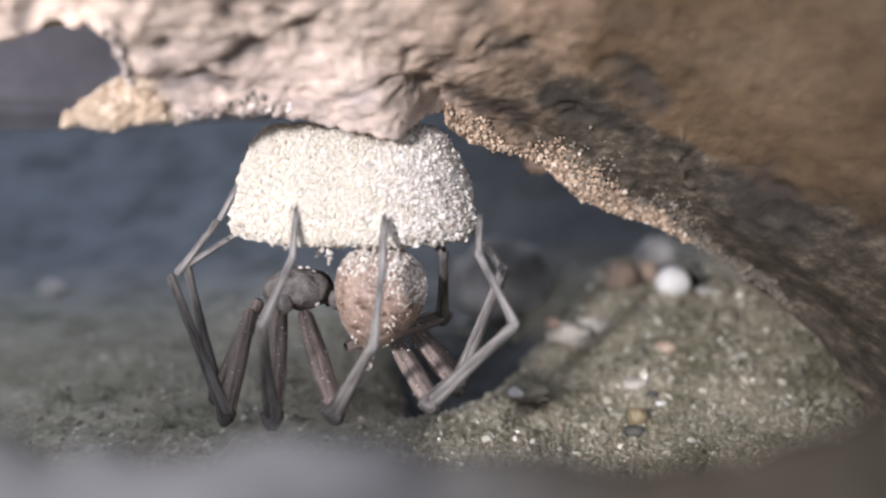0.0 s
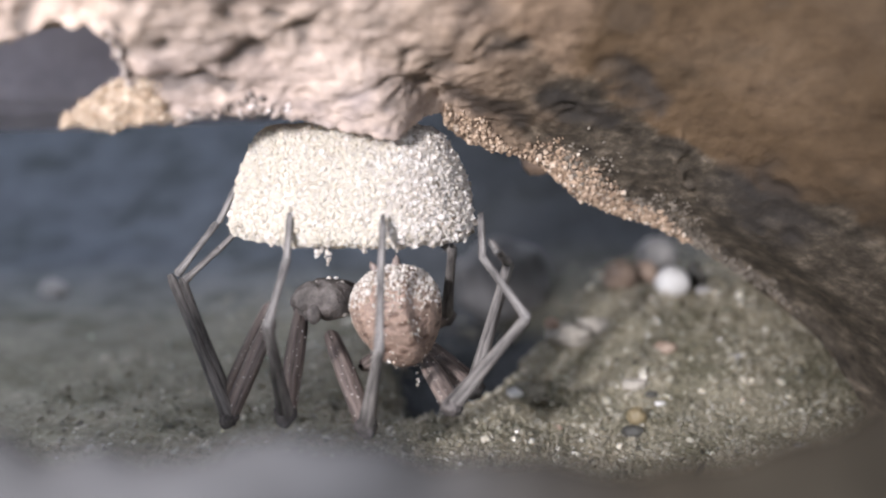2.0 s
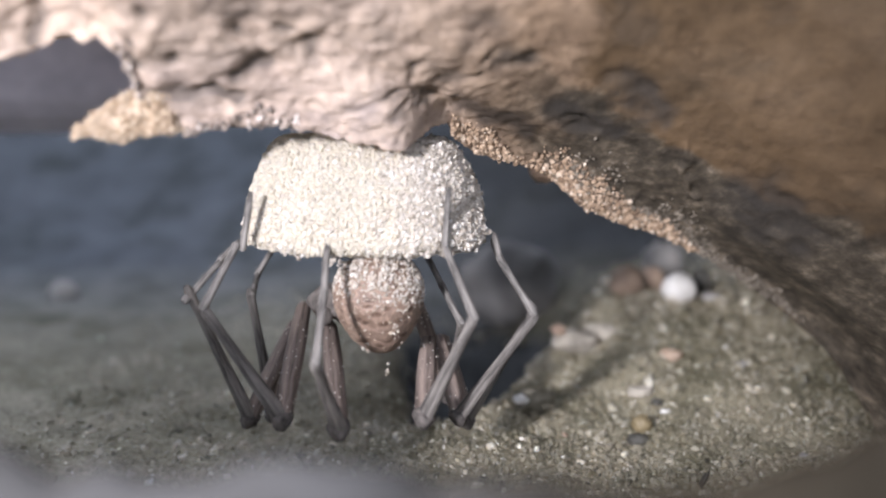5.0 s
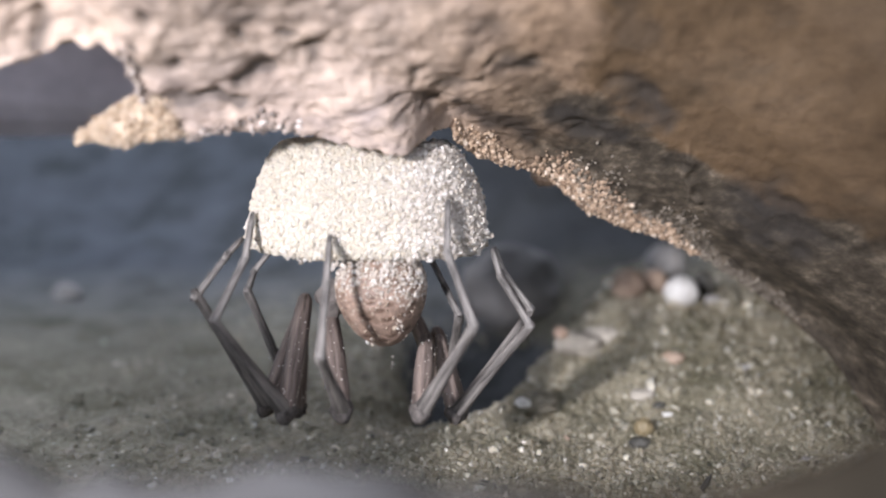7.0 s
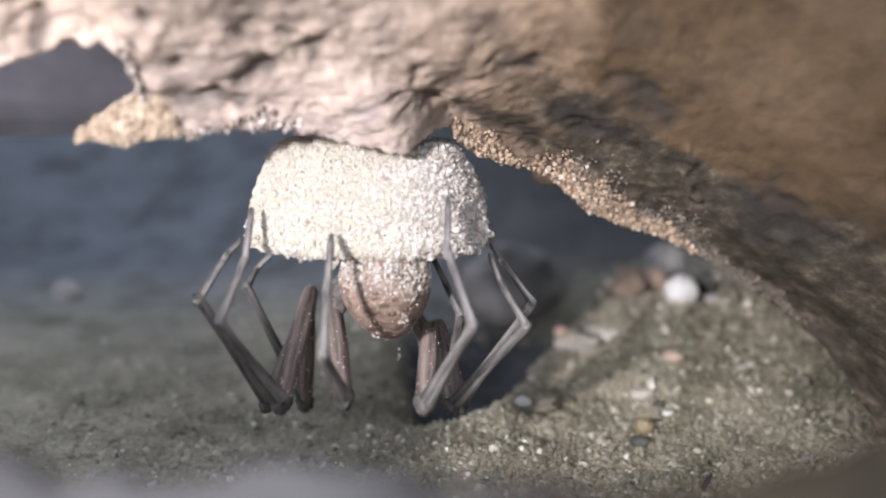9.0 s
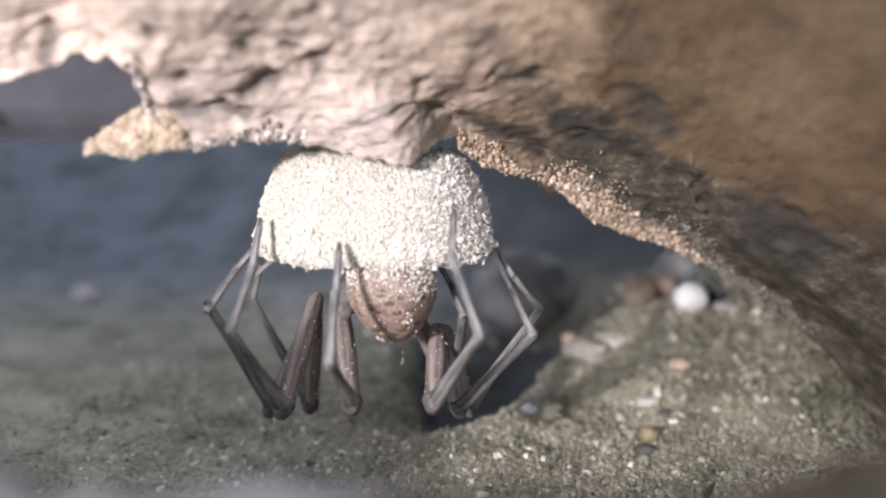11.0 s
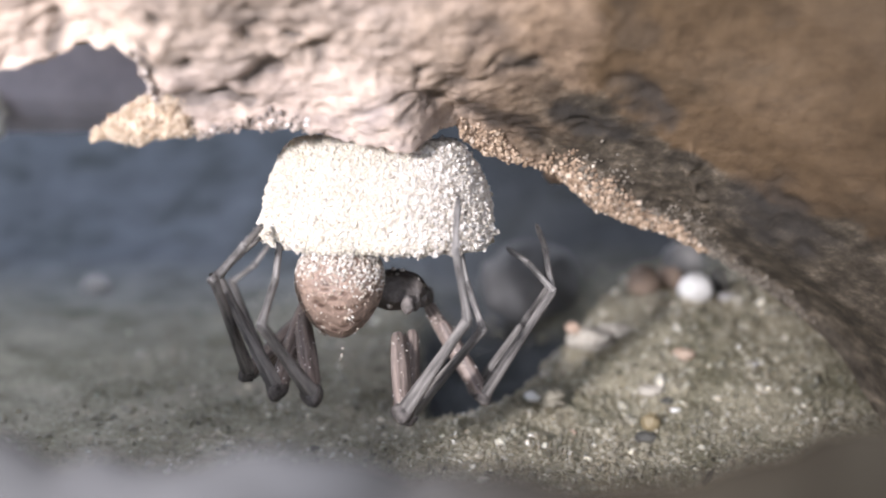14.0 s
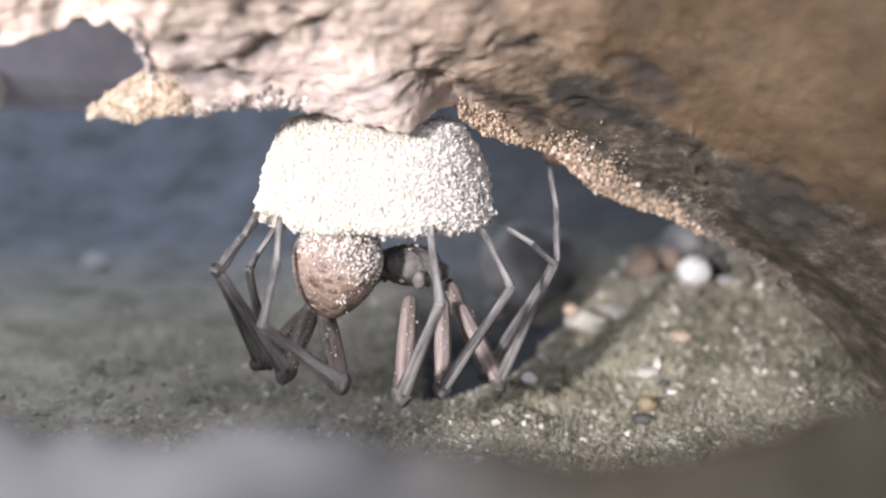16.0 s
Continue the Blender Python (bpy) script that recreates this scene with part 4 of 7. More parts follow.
def make_spider():
    rng = np.random.default_rng(33)
    spider = anchor("spider", -0.4, -0.3, 0)
    spider.location = (0, 0, 0)
    tagged(spider, "grey-brown spider hanging upside down from its egg sac", "spider")
    legs = {}
    for key, (fe, ti, me, ta) in LEGS.items():
        front = key in "CDE"
        k = 1.0 if front else 0.9
        # the joints of the far-stretched legs reach farther into one another
        over = {"A": 0.036, "B": 0.026, "F": 0.022}.get(key, 0.014)
        leg = limb("leg", fe, [0.042 * k, 0.053 * k, 0.057 * k, 0.055 * k, 0.051 * k], FEMUR, spider, rng, 20)
        legs[key] = leg
        v, f = lump((0, 0, fe), (0.060 * k, 0.060 * k, 0.066 * k), 5, 0.22, 18, 12)
        build("patella", v, f, KNEE, leg)
        at = rng.normal(0, 1, (26, 3))
        at[:, 1] -= 1.2
        at[:, :2] *= (0.056 * k / np.linalg.norm(at[:, :2], axis=1))[:, None]
        at[:, 2] = rng.uniform(0.05, 0.98, 26) * fe
        v, f = grain_mesh(at, 0.0026 * np.exp(rng.uniform(0, 0.9, 26)), rng)
        tagged(build("sand_specks", v, f, CLEAR_GRAIN, leg, "glassy sand specks", smooth=False), kind="stuff")
        legs[key + "_tibia"] = limb("tibia", ti, [0.047 * k, 0.042 * k, 0.035 * k, 0.030 * k, 0.027 * k, 0.030 * k], LEG, leg, rng, 20, over)
        legs[key + "_metatarsus"] = limb("metatarsus", me, [0.029 * k, 0.022 * k, 0.020 * k, 0.019 * k, 0.022 * k], LEG_TIP, leg, rng, 14, over)
        legs[key + "_tarsus"] = limb("tarsus", ta, [0.020 * k, 0.018 * k, 0.018 * k, 0.019 * k, 0.012 * k], LEG_TIP, leg, rng, 10, over)
    # abdomen: an egg shape, narrower below, with its spinnerets at the top
    u = np.linspace(0, 2 * np.pi, 72, endpoint=False)[:, None]
    t = np.linspace(0.001, np.pi - 0.001, 48)[None]
    d = np.stack([np.cos(u) * np.sin(t), np.sin(u) * np.sin(t), np.cos(t) + 0 * u], -1).reshape(-1, 3)
    p = d * np.array([0.236, 0.268, 0.28])
    p[:, :2] *= (1 + 0.24 * d[:, 2:3])
    folds = 0.007 * np.sin(p[:, 2] * 75 + 3 * vnoise(p * 6, 81)) * smooth01(-d[:, 1], 0.0, 0.6)
    crease = np.exp(-((np.arctan2(d[:, 0], -d[:, 1]) + 0.95 + 0.12 * d[:, 2]) / 0.06) ** 2) * (1 - np.abs(d[:, 2]) ** 3)
    p *= (1 + 0.03 * fbm(p * 5, 3, 83) + folds - 0.06 * crease)[:, None]
    abdomen = build("abdomen", p, grid_faces(72, 48, True), ABDOMEN, spider, "brown spotted abdomen dusted with sand")
    n = 2600
    g = rng.normal(size=(n, 3))
    g /= np.linalg.norm(g, axis=1, keepdims=True)
    g[:, 2] = np.abs(g[:, 2]) ** 0.7
    g = g[rng.uniform(0, 1, n) < smooth01(g[:, 2] + 0.5 * np.maximum(g[:, 0], 0), 0.2, 1.0)]
    extra = rng.normal(size=(40, 3))
    extra /= np.linalg.norm(extra, axis=1, keepdims=True)
    g = np.vstack([g, extra])
    g /= np.linalg.norm(g, axis=1, keepdims=True)
    at = g * np.array([0.236, 0.268, 0.28])
    at[:, :2] *= (1 + 0.24 * g[:, 2:3])
    # a streak of grains low on the side, and a few that hang below on silk
    streak = [(0.10 + 0.012 * math.sin(i * 2.1), -0.285 + 0.012 * i, -0.02 - 0.014 * i) for i in range(9)]
    drop = [(0.03 + 0.008 * math.cos(i * 1.7), -0.12, -0.30 - 0.012 * i) for i in (0, 3, 4, 5)]
    at = np.vstack([at * 1.015, np.array(streak), np.array(drop)]) / 1.015
    v, f = grain_mesh(at * 1.015, 0.0058 * np.exp(rng.normal(0, 0.35, len(at))), rng)
    tagged(build("sand_dust", v, f, CLEAR_GRAIN, abdomen, "glassy sand grains", smooth=False), kind="stuff")
    g = rng.normal(size=(1900, 3))
    g /= np.linalg.norm(g, axis=1, keepdims=True)
    g = g[rng.uniform(0, 1, 1900) < 0.08 + 0.92 * smooth01(g[:, 2], -0.2, 0.8)]
    at = g * np.array([0.236, 0.268, 0.28]) * 1.012
    at[:, :2] *= (1 + 0.24 * g[:, 2:3])
    v, f = grain_mesh(at, 0.0046 * np.exp(rng.normal(0, 0.35, len(at))), rng)
    tagged(build("fine_dust", v, f, DUST_GRAIN, abdomen, "fine beige sand dust", smooth=False), kind="stuff")
    for x in (-0.045, 0.045):
        build("spinneret", limb_cone((x, -0.02, 0.24), (x * 1.6, -0.03, 0.33), 0.032, 0.016), grid_faces(12, 6, True), FEMUR, abdomen)
    # front body
    p = d * np.array([0.205, 0.21, 0.120])
    # the head end is narrower and lower, and a groove parts it from the thorax
    head = smooth01(-d[:, 0], 0.1, 0.9)
    p[:, 1:] *= (1 - 0.30 * head - 0.10 * np.exp(-((d[:, 0] + 0.25) / 0.12) ** 2))[:, None]
    p[:, 0] -= 0.03
    p[:, 2] += 0.02 * np.cos(np.arctan2(d[:, 0], d[:, 1]) * 8) * (1 - np.abs(d[:, 2]))
    p *= (1 + 0.05 * fbm(p * 7, 3, 91))[:, None]
    ceph = build("cephalothorax", p, grid_faces(72, 48, True), CARAPACE, spider, "dark brown front body")
    for side in (-1, 1):
        for i in range(4):
            v, f = lump((side * 0.145, -0.15 + 0.10 * i, -0.055), (0.040, 0.036, 0.056), 40 + i, 0.1, 16, 12)
            build("coxa", v, f, CARAPACE, ceph)
    at = rng.normal(size=(14, 3))
    at /= np.linalg.norm(at, axis=1, keepdims=True)
    v, f = grain_mesh(at * np.array([0.17, 0.20, 0.115]), 0.011 * np.exp(rng.normal(0, 0.3, 14)), rng)
    tagged(build("sand_dust", v, f, CLEAR_GRAIN, ceph, "glassy sand grains", smooth=False), kind="stuff")
    return spider, legs, abdomen, ceph


def limb_cone(a, b, ra, rb):
    """Vertices of a rounded cone from a to b, for grid_faces(12, 6, True)."""
    a, b = np.array(a), np.array(b)
    t = np.linspace(0, 1, 6)
    r = np.array([0.3, 1, 1, 1, 0.9, 0.2]) * np.interp(t, [0, 1], [ra, rb])
    an = np.linspace(0, 2 * np.pi, 12, endpoint=False)
    c = a[None] + (b - a)[None] * t[:, None]
    v = np.empty((12, 6, 3))
    v[:, :, 0] = c[None, :, 0] + np.cos(an)[:, None] * r[None]
    v[:, :, 1] = c[None, :, 1] + np.sin(an)[:, None] * r[None]
    v[:, :, 2] = c[None, :, 2]
    return v.reshape(-1, 3)


make_ground()
make_sand_grains()
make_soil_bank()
make_back_wall()
make_rock()
make_sand_clump()
make_stones()
egg_sac = make_egg_sac()
spider, legs, abdomen, cephalothorax = make_spider()


# ---- what moves ----
def motions():
    walk(legs["A"], [
        (0, pose(-0.01114, -0.00144, 0.00858, -154.8, -9.7, 180.0)), (0.5, pose(-0.01116, -0.00143, 0.00866, -154.7, -11.7, 180.0)),
        (1, pose(-0.01112, -0.00142, 0.00859, -154.7, -13.4, 180.0)), (1.5, pose(-0.01108, -0.00141, 0.00856, -154.6, -15.2, 180.0)),
        (2, pose(-0.00992, -0.00111, 0.00796, -151.3, -21.7, 180.0)), (2.5, pose(-0.00976, -0.00143, 0.00839, -154.7, -22.1, 180.0)),
        (3, pose(-0.01033, -0.00128, 0.00864, -153.1, -20.0, 180.0)), (3.5, pose(-0.01026, -0.00113, 0.00825, -151.5, -24.5, 180.0)),
        (4, pose(-0.00935, -0.00126, 0.00812, -152.9, -27.8, 180.0)), (6.5, pose(-0.00866, -0.00130, 0.00914, -153.3, -18.6, 180.0)),
        (7, pose(-0.00853, -0.00134, 0.00939, -153.8, -19.4, 180.0)), (7.5, pose(-0.00849, -0.00138, 0.00941, -154.1, -20.3, 180.0)),
        (8, pose(-0.00834, -0.00142, 0.00938, -154.6, -20.9, 180.0)), (8.5, pose(-0.00822, -0.00146, 0.00946, -155.0, -21.7, 180.0)),
        (9, pose(-0.00812, -0.00150, 0.00954, -155.4, -22.4, 180.0)), (11.5, pose(-0.00822, -0.00154, 0.00964, -155.9, -23.7, 180.0)),
        (12, pose(-0.00813, -0.00149, 0.00947, -155.4, -25.6, 180.0)), (12.5, pose(-0.00817, -0.00143, 0.00916, -154.8, -27.7, 180.0)),
        (13, pose(-0.00813, -0.00138, 0.00894, -154.2, -29.9, 180.0)), (13.5, pose(-0.00833, -0.00110, 0.00917, -151.2, -36.6, 180.0)),
        (14, pose(-0.00833, -0.00081, 0.00929, -148.0, -45.2, 180.0)), (14.5, pose(-0.00813, -0.00081, 0.00932, -148.0, -45.2, 180.0)),
        (15, pose(-0.00789, -0.00081, 0.00903, -148.0, -45.1, 180.0)), (15.5, pose(-0.00776, -0.00082, 0.00901, -148.1, -45.1, 180.0)),
        (16, pose(-0.00752, -0.00082, 0.00875, -148.2, -45.2, 180.0))])
    walk(legs["A_tibia"], [
        (0, pose(0.00000, -0.00000, 0.00602, -141.4, 23.1, -168.4)), (0.5, pose(-0.00000, 0.00000, 0.00602, -141.1, 23.8, -168.0)),
        (1, pose(-0.00000, 0.00000, 0.00602, -140.2, 24.3, -167.6)), (1.5, pose(-0.00000, 0.00000, 0.00602, -138.9, 24.8, -167.3)),
        (2, pose(0.00000, -0.00000, 0.00602, -140.2, 34.7, -157.8)), (2.5, pose(0.00000, -0.00000, 0.00602, -139.9, 36.6, -159.4)),
        (3, pose(-0.00000, 0.00000, 0.00602, -126.6, 27.7, -164.5)), (3.5, pose(-0.00000, 0.00000, 0.00602, -135.1, 34.1, -158.4)),
        (4, pose(-0.00000, 0.00000, 0.00602, -133.4, 38.5, -156.1)), (6.5, pose(-0.00000, 0.00000, 0.00602, -122.9, 35.2, -159.3)),
        (7, pose(-0.00000, 0.00000, 0.00602, -121.7, 35.8, -159.2)), (7.5, pose(-0.00000, 0.00000, 0.00602, -120.3, 36.6, -158.9)),
        (8, pose(-0.00000, 0.00000, 0.00602, -119.1, 37.1, -158.9)), (8.5, pose(0.00000, -0.00000, 0.00602, -118.2, 37.9, -158.8)),
        (9, pose(0.00000, -0.00000, 0.00602, -117.2, 38.5, -158.7)), (11.5, pose(-0.00000, 0.00000, 0.00602, -116.4, 36.4, -160.7)),
        (12, pose(0.00000, -0.00000, 0.00602, -114.5, 38.2, -158.8)), (12.5, pose(-0.00000, 0.00000, 0.00602, -112.6, 40.2, -156.5)),
        (13, pose(-0.00000, 0.00001, 0.00602, -110.4, 42.2, -154.0)), (13.5, pose(0.00000, -0.00000, 0.00602, -103.9, 39.9, -152.7)),
        (14, pose(-0.00000, 0.00000, 0.00602, -97.5, 39.0, -149.7)), (14.5, pose(0.00000, -0.00000, 0.00602, -96.5, 39.7, -148.7)),
        (15, pose(-0.00001, 0.00001, 0.00602, -96.1, 40.7, -147.6)), (15.5, pose(0.00000, -0.00001, 0.00602, -95.3, 41.4, -146.7)),
        (16, pose(-0.00000, 0.00000, 0.00602, -94.8, 42.4, -145.4))])
    walk(legs["A_metatarsus"], [
        (0, pose(0.00322, -0.00467, -0.00063, -168.1, -24.2, 167.8)), (0.5, pose(0.00334, -0.00466, -0.00058, -168.4, -22.8, 168.6)),
        (1, pose(0.00343, -0.00473, -0.00047, -168.7, -21.3, 169.4)), (1.5, pose(0.00351, -0.00485, -0.00033, -169.0, -19.8, 170.1)),
        (2, pose(0.00520, -0.00378, 0.00011, -159.7, -14.0, 172.1)), (2.5, pose(0.00539, -0.00371, 0.00076, -171.6, -17.2, 171.6)),
        (3, pose(0.00401, -0.00582, 0.00162, 171.3, -10.9, 174.4)), (3.5, pose(0.00524, -0.00424, 0.00114, 178.5, -21.8, 167.5)),
        (4, pose(0.00571, -0.00408, 0.00154, 175.2, -12.1, 173.7)), (6.5, pose(0.00491, -0.00561, 0.00233, 162.2, -13.9, 172.8)),
        (7, pose(0.00491, -0.00570, 0.00247, 161.6, -11.8, 174.1)), (7.5, pose(0.00492, -0.00580, 0.00264, 161.1, -9.9, 175.2)),
        (8, pose(0.00489, -0.00591, 0.00280, 161.6, -7.9, 176.2)), (8.5, pose(0.00491, -0.00597, 0.00292, 161.3, -6.0, 177.2)),
        (9, pose(0.00491, -0.00604, 0.00304, 162.0, -4.3, 178.0)), (11.5, pose(0.00453, -0.00631, 0.00304, 151.8, -4.9, 177.8)),
        (12, pose(0.00473, -0.00630, 0.00331, 155.2, -6.1, 177.2)), (12.5, pose(0.00495, -0.00624, 0.00358, 158.6, -7.3, 176.6)),
        (13, pose(0.00517, -0.00615, 0.00388, 162.1, -7.9, 176.1)), (13.5, pose(0.00485, -0.00661, 0.00449, 152.2, -1.2, 179.4)),
        (14, pose(0.00476, -0.00678, 0.00517, 145.8, 6.8, -175.7)), (14.5, pose(0.00481, -0.00676, 0.00529, 146.5, 9.5, -174.0)),
        (15, pose(0.00491, -0.00667, 0.00535, 147.8, 11.6, -172.6)), (15.5, pose(0.00499, -0.00666, 0.00544, 148.7, 14.0, -171.1)),
        (16, pose(0.00509, -0.00656, 0.00550, 149.6, 16.1, -169.7))])
    walk(legs["A_tarsus"], [
        (0, pose(0.00164, -0.00510, -0.00388, -165.3, -15.6, 172.5)), (0.5, pose(0.00185, -0.00510, -0.00386, -165.4, -14.4, 173.1)),
        (1, pose(0.00203, -0.00519, -0.00378, -166.6, -13.0, 173.7)), (1.5, pose(0.00221, -0.00532, -0.00366, -166.6, -11.7, 174.3)),
        (2, pose(0.00422, -0.00490, -0.00316, -159.8, -3.3, 178.2)), (2.5, pose(0.00445, -0.00401, -0.00211, 154.5, -28.5, 165.1)),
        (3, pose(0.00351, -0.00533, -0.00118, 158.8, -26.9, 165.1)), (3.5, pose(0.00421, -0.00393, -0.00154, 153.7, -22.3, 167.1)),
        (4, pose(0.00514, -0.00378, -0.00127, 143.9, -11.3, 174.2)), (6.5, pose(0.00436, -0.00465, -0.00033, 144.7, -12.1, 173.8)),
        (7, pose(0.00445, -0.00474, -0.00021, 143.6, -11.4, 174.3)), (7.5, pose(0.00453, -0.00483, -0.00005, 142.6, -10.9, 174.6)),
        (8, pose(0.00458, -0.00498, 0.00009, 141.5, -9.9, 175.2)), (8.5, pose(0.00467, -0.00503, 0.00019, 140.5, -9.6, 175.5)),
        (9, pose(0.00474, -0.00514, 0.00031, 138.4, -8.6, 176.1)), (11.5, pose(0.00437, -0.00494, 0.00049, 167.5, -13.0, 174.1)),
        (12, pose(0.00451, -0.00508, 0.00070, 168.0, -13.8, 173.5)), (12.5, pose(0.00468, -0.00517, 0.00092, 168.6, -14.6, 172.9)),
        (13, pose(0.00485, -0.00524, 0.00116, 169.2, -15.3, 172.4)), (13.5, pose(0.00482, -0.00526, 0.00195, 157.2, -8.2, 175.5)),
        (14, pose(0.00492, -0.00513, 0.00280, 148.9, 0.5, -179.7)), (14.5, pose(0.00504, -0.00513, 0.00291, 148.0, 2.4, -178.5)),
        (15, pose(0.00520, -0.00509, 0.00297, 147.2, 4.2, -177.4)), (15.5, pose(0.00535, -0.00509, 0.00305, 145.4, 6.8, -175.7)),
        (16, pose(0.00551, -0.00499, 0.00310, 144.8, 8.9, -174.4))])
    walk(legs["B"], [
        (0, pose(-0.01082, -0.00021, 0.00890, 178.1, -24.7, 180.0)), (0.5, pose(-0.01068, -0.00021, 0.00895, 178.1, -25.3, 180.0)),
        (1, pose(-0.01048, -0.00021, 0.00886, 178.1, -25.6, 180.0)), (1.5, pose(-0.01026, -0.00021, 0.00884, 178.1, -26.0, 180.0)),
        (2, pose(-0.01010, -0.00021, 0.00869, 178.1, -26.3, 180.0)), (2.5, pose(-0.00993, -0.00021, 0.00857, 178.1, -26.5, 180.0)),
        (3, pose(-0.00954, -0.00021, 0.00926, 178.1, -28.7, 180.0)), (3.5, pose(-0.00890, -0.00024, 0.00933, 177.8, -28.9, 180.0)),
        (4, pose(-0.00852, -0.00022, 0.00841, 178.0, -27.7, 180.0)), (6.5, pose(-0.00900, -0.00020, 0.00901, 178.2, -2.9, 180.0)),
        (7, pose(-0.00889, -0.00019, 0.00928, 178.2, -2.8, 180.0)), (7.5, pose(-0.00885, -0.00019, 0.00934, 178.3, -2.8, 180.0)),
        (8, pose(-0.00871, -0.00019, 0.00936, 178.3, -2.8, 180.0)), (8.5, pose(-0.00860, -0.00019, 0.00946, 178.3, -2.7, 180.0)),
        (9, pose(-0.00850, -0.00019, 0.00958, 178.3, -2.7, 180.0)), (11.5, pose(-0.00840, -0.00020, 0.00986, 178.2, -6.0, 180.0)),
        (12, pose(-0.00840, -0.00021, 0.00971, 178.1, -8.3, 180.0)), (12.5, pose(-0.00853, -0.00021, 0.00940, 178.1, -10.8, 180.0)),
        (13, pose(-0.00857, -0.00021, 0.00918, 178.1, -13.2, 180.0)), (13.5, pose(-0.00845, -0.00025, 0.00971, 177.7, -24.3, 180.0)),
        (14, pose(-0.00789, -0.00030, 0.00981, 177.3, -39.7, 180.0)), (14.5, pose(-0.00777, -0.00029, 0.00971, 177.4, -40.0, 180.0)),
        (15, pose(-0.00763, -0.00028, 0.00928, 177.4, -40.3, 180.0)), (15.5, pose(-0.00759, -0.00028, 0.00914, 177.5, -40.8, 180.0)),
        (16, pose(-0.00745, -0.00027, 0.00874, 177.6, -41.1, 180.0))])
    walk(legs["B_tibia"], [
        (0, pose(0.00002, 0.00000, 0.00632, 174.1, 37.0, 178.6)), (0.5, pose(-0.00000, 0.00000, 0.00635, 179.8, 37.3, 178.6)),
        (1, pose(-0.00000, 0.00000, 0.00634, -174.0, 37.6, 178.6)), (1.5, pose(0.00000, -0.00000, 0.00634, -169.6, 38.3, 178.5)),
        (2, pose(-0.00000, 0.00000, 0.00635, -166.7, 39.6, 178.4)), (2.5, pose(-0.00000, -0.00000, 0.00635, 150.7, 56.4, 177.1)),
        (3, pose(-0.00000, 0.00000, 0.00635, -150.4, 24.4, 179.1)), (3.5, pose(0.00000, -0.00000, 0.00634, -150.8, 21.9, 179.1)),
        (4, pose(-0.00000, 0.00000, 0.00635, -158.7, 25.0, 179.1)), (6.5, pose(-0.00000, 0.00000, 0.00635, -173.5, 21.8, 179.3)),
        (7, pose(0.00000, -0.00000, 0.00634, -173.9, 22.7, 179.3)), (7.5, pose(0.00000, -0.00000, 0.00634, -173.9, 23.4, 179.2)),
        (8, pose(-0.00000, 0.00000, 0.00634, -174.3, 24.4, 179.2)), (8.5, pose(-0.00000, 0.00000, 0.00635, -175.4, 25.4, 179.2)),
        (9, pose(-0.00000, 0.00000, 0.00635, -176.5, 26.5, 179.2)), (11.5, pose(-0.00000, -0.00000, 0.00634, 151.7, 41.1, 178.4)),
        (12, pose(-0.00000, 0.00000, 0.00634, -160.9, 25.9, 179.1)), (12.5, pose(-0.00000, 0.00000, 0.00635, -159.4, 25.6, 179.1)),
        (13, pose(0.00000, -0.00000, 0.00634, -157.9, 25.3, 179.1)), (13.5, pose(-0.00000, 0.00000, 0.00635, -151.4, 33.3, 178.5)),
        (14, pose(0.00000, 0.00000, 0.00634, 120.0, 79.2, 165.8)), (14.5, pose(0.00000, 0.00000, 0.00634, 121.2, 77.5, 168.1)),
        (15, pose(-0.00000, 0.00000, 0.00635, -147.4, 42.9, 177.6)), (15.5, pose(-0.00000, 0.00000, 0.00635, -148.2, 41.8, 177.8)),
        (16, pose(-0.00000, 0.00000, 0.00635, -149.3, 40.8, 177.9))])
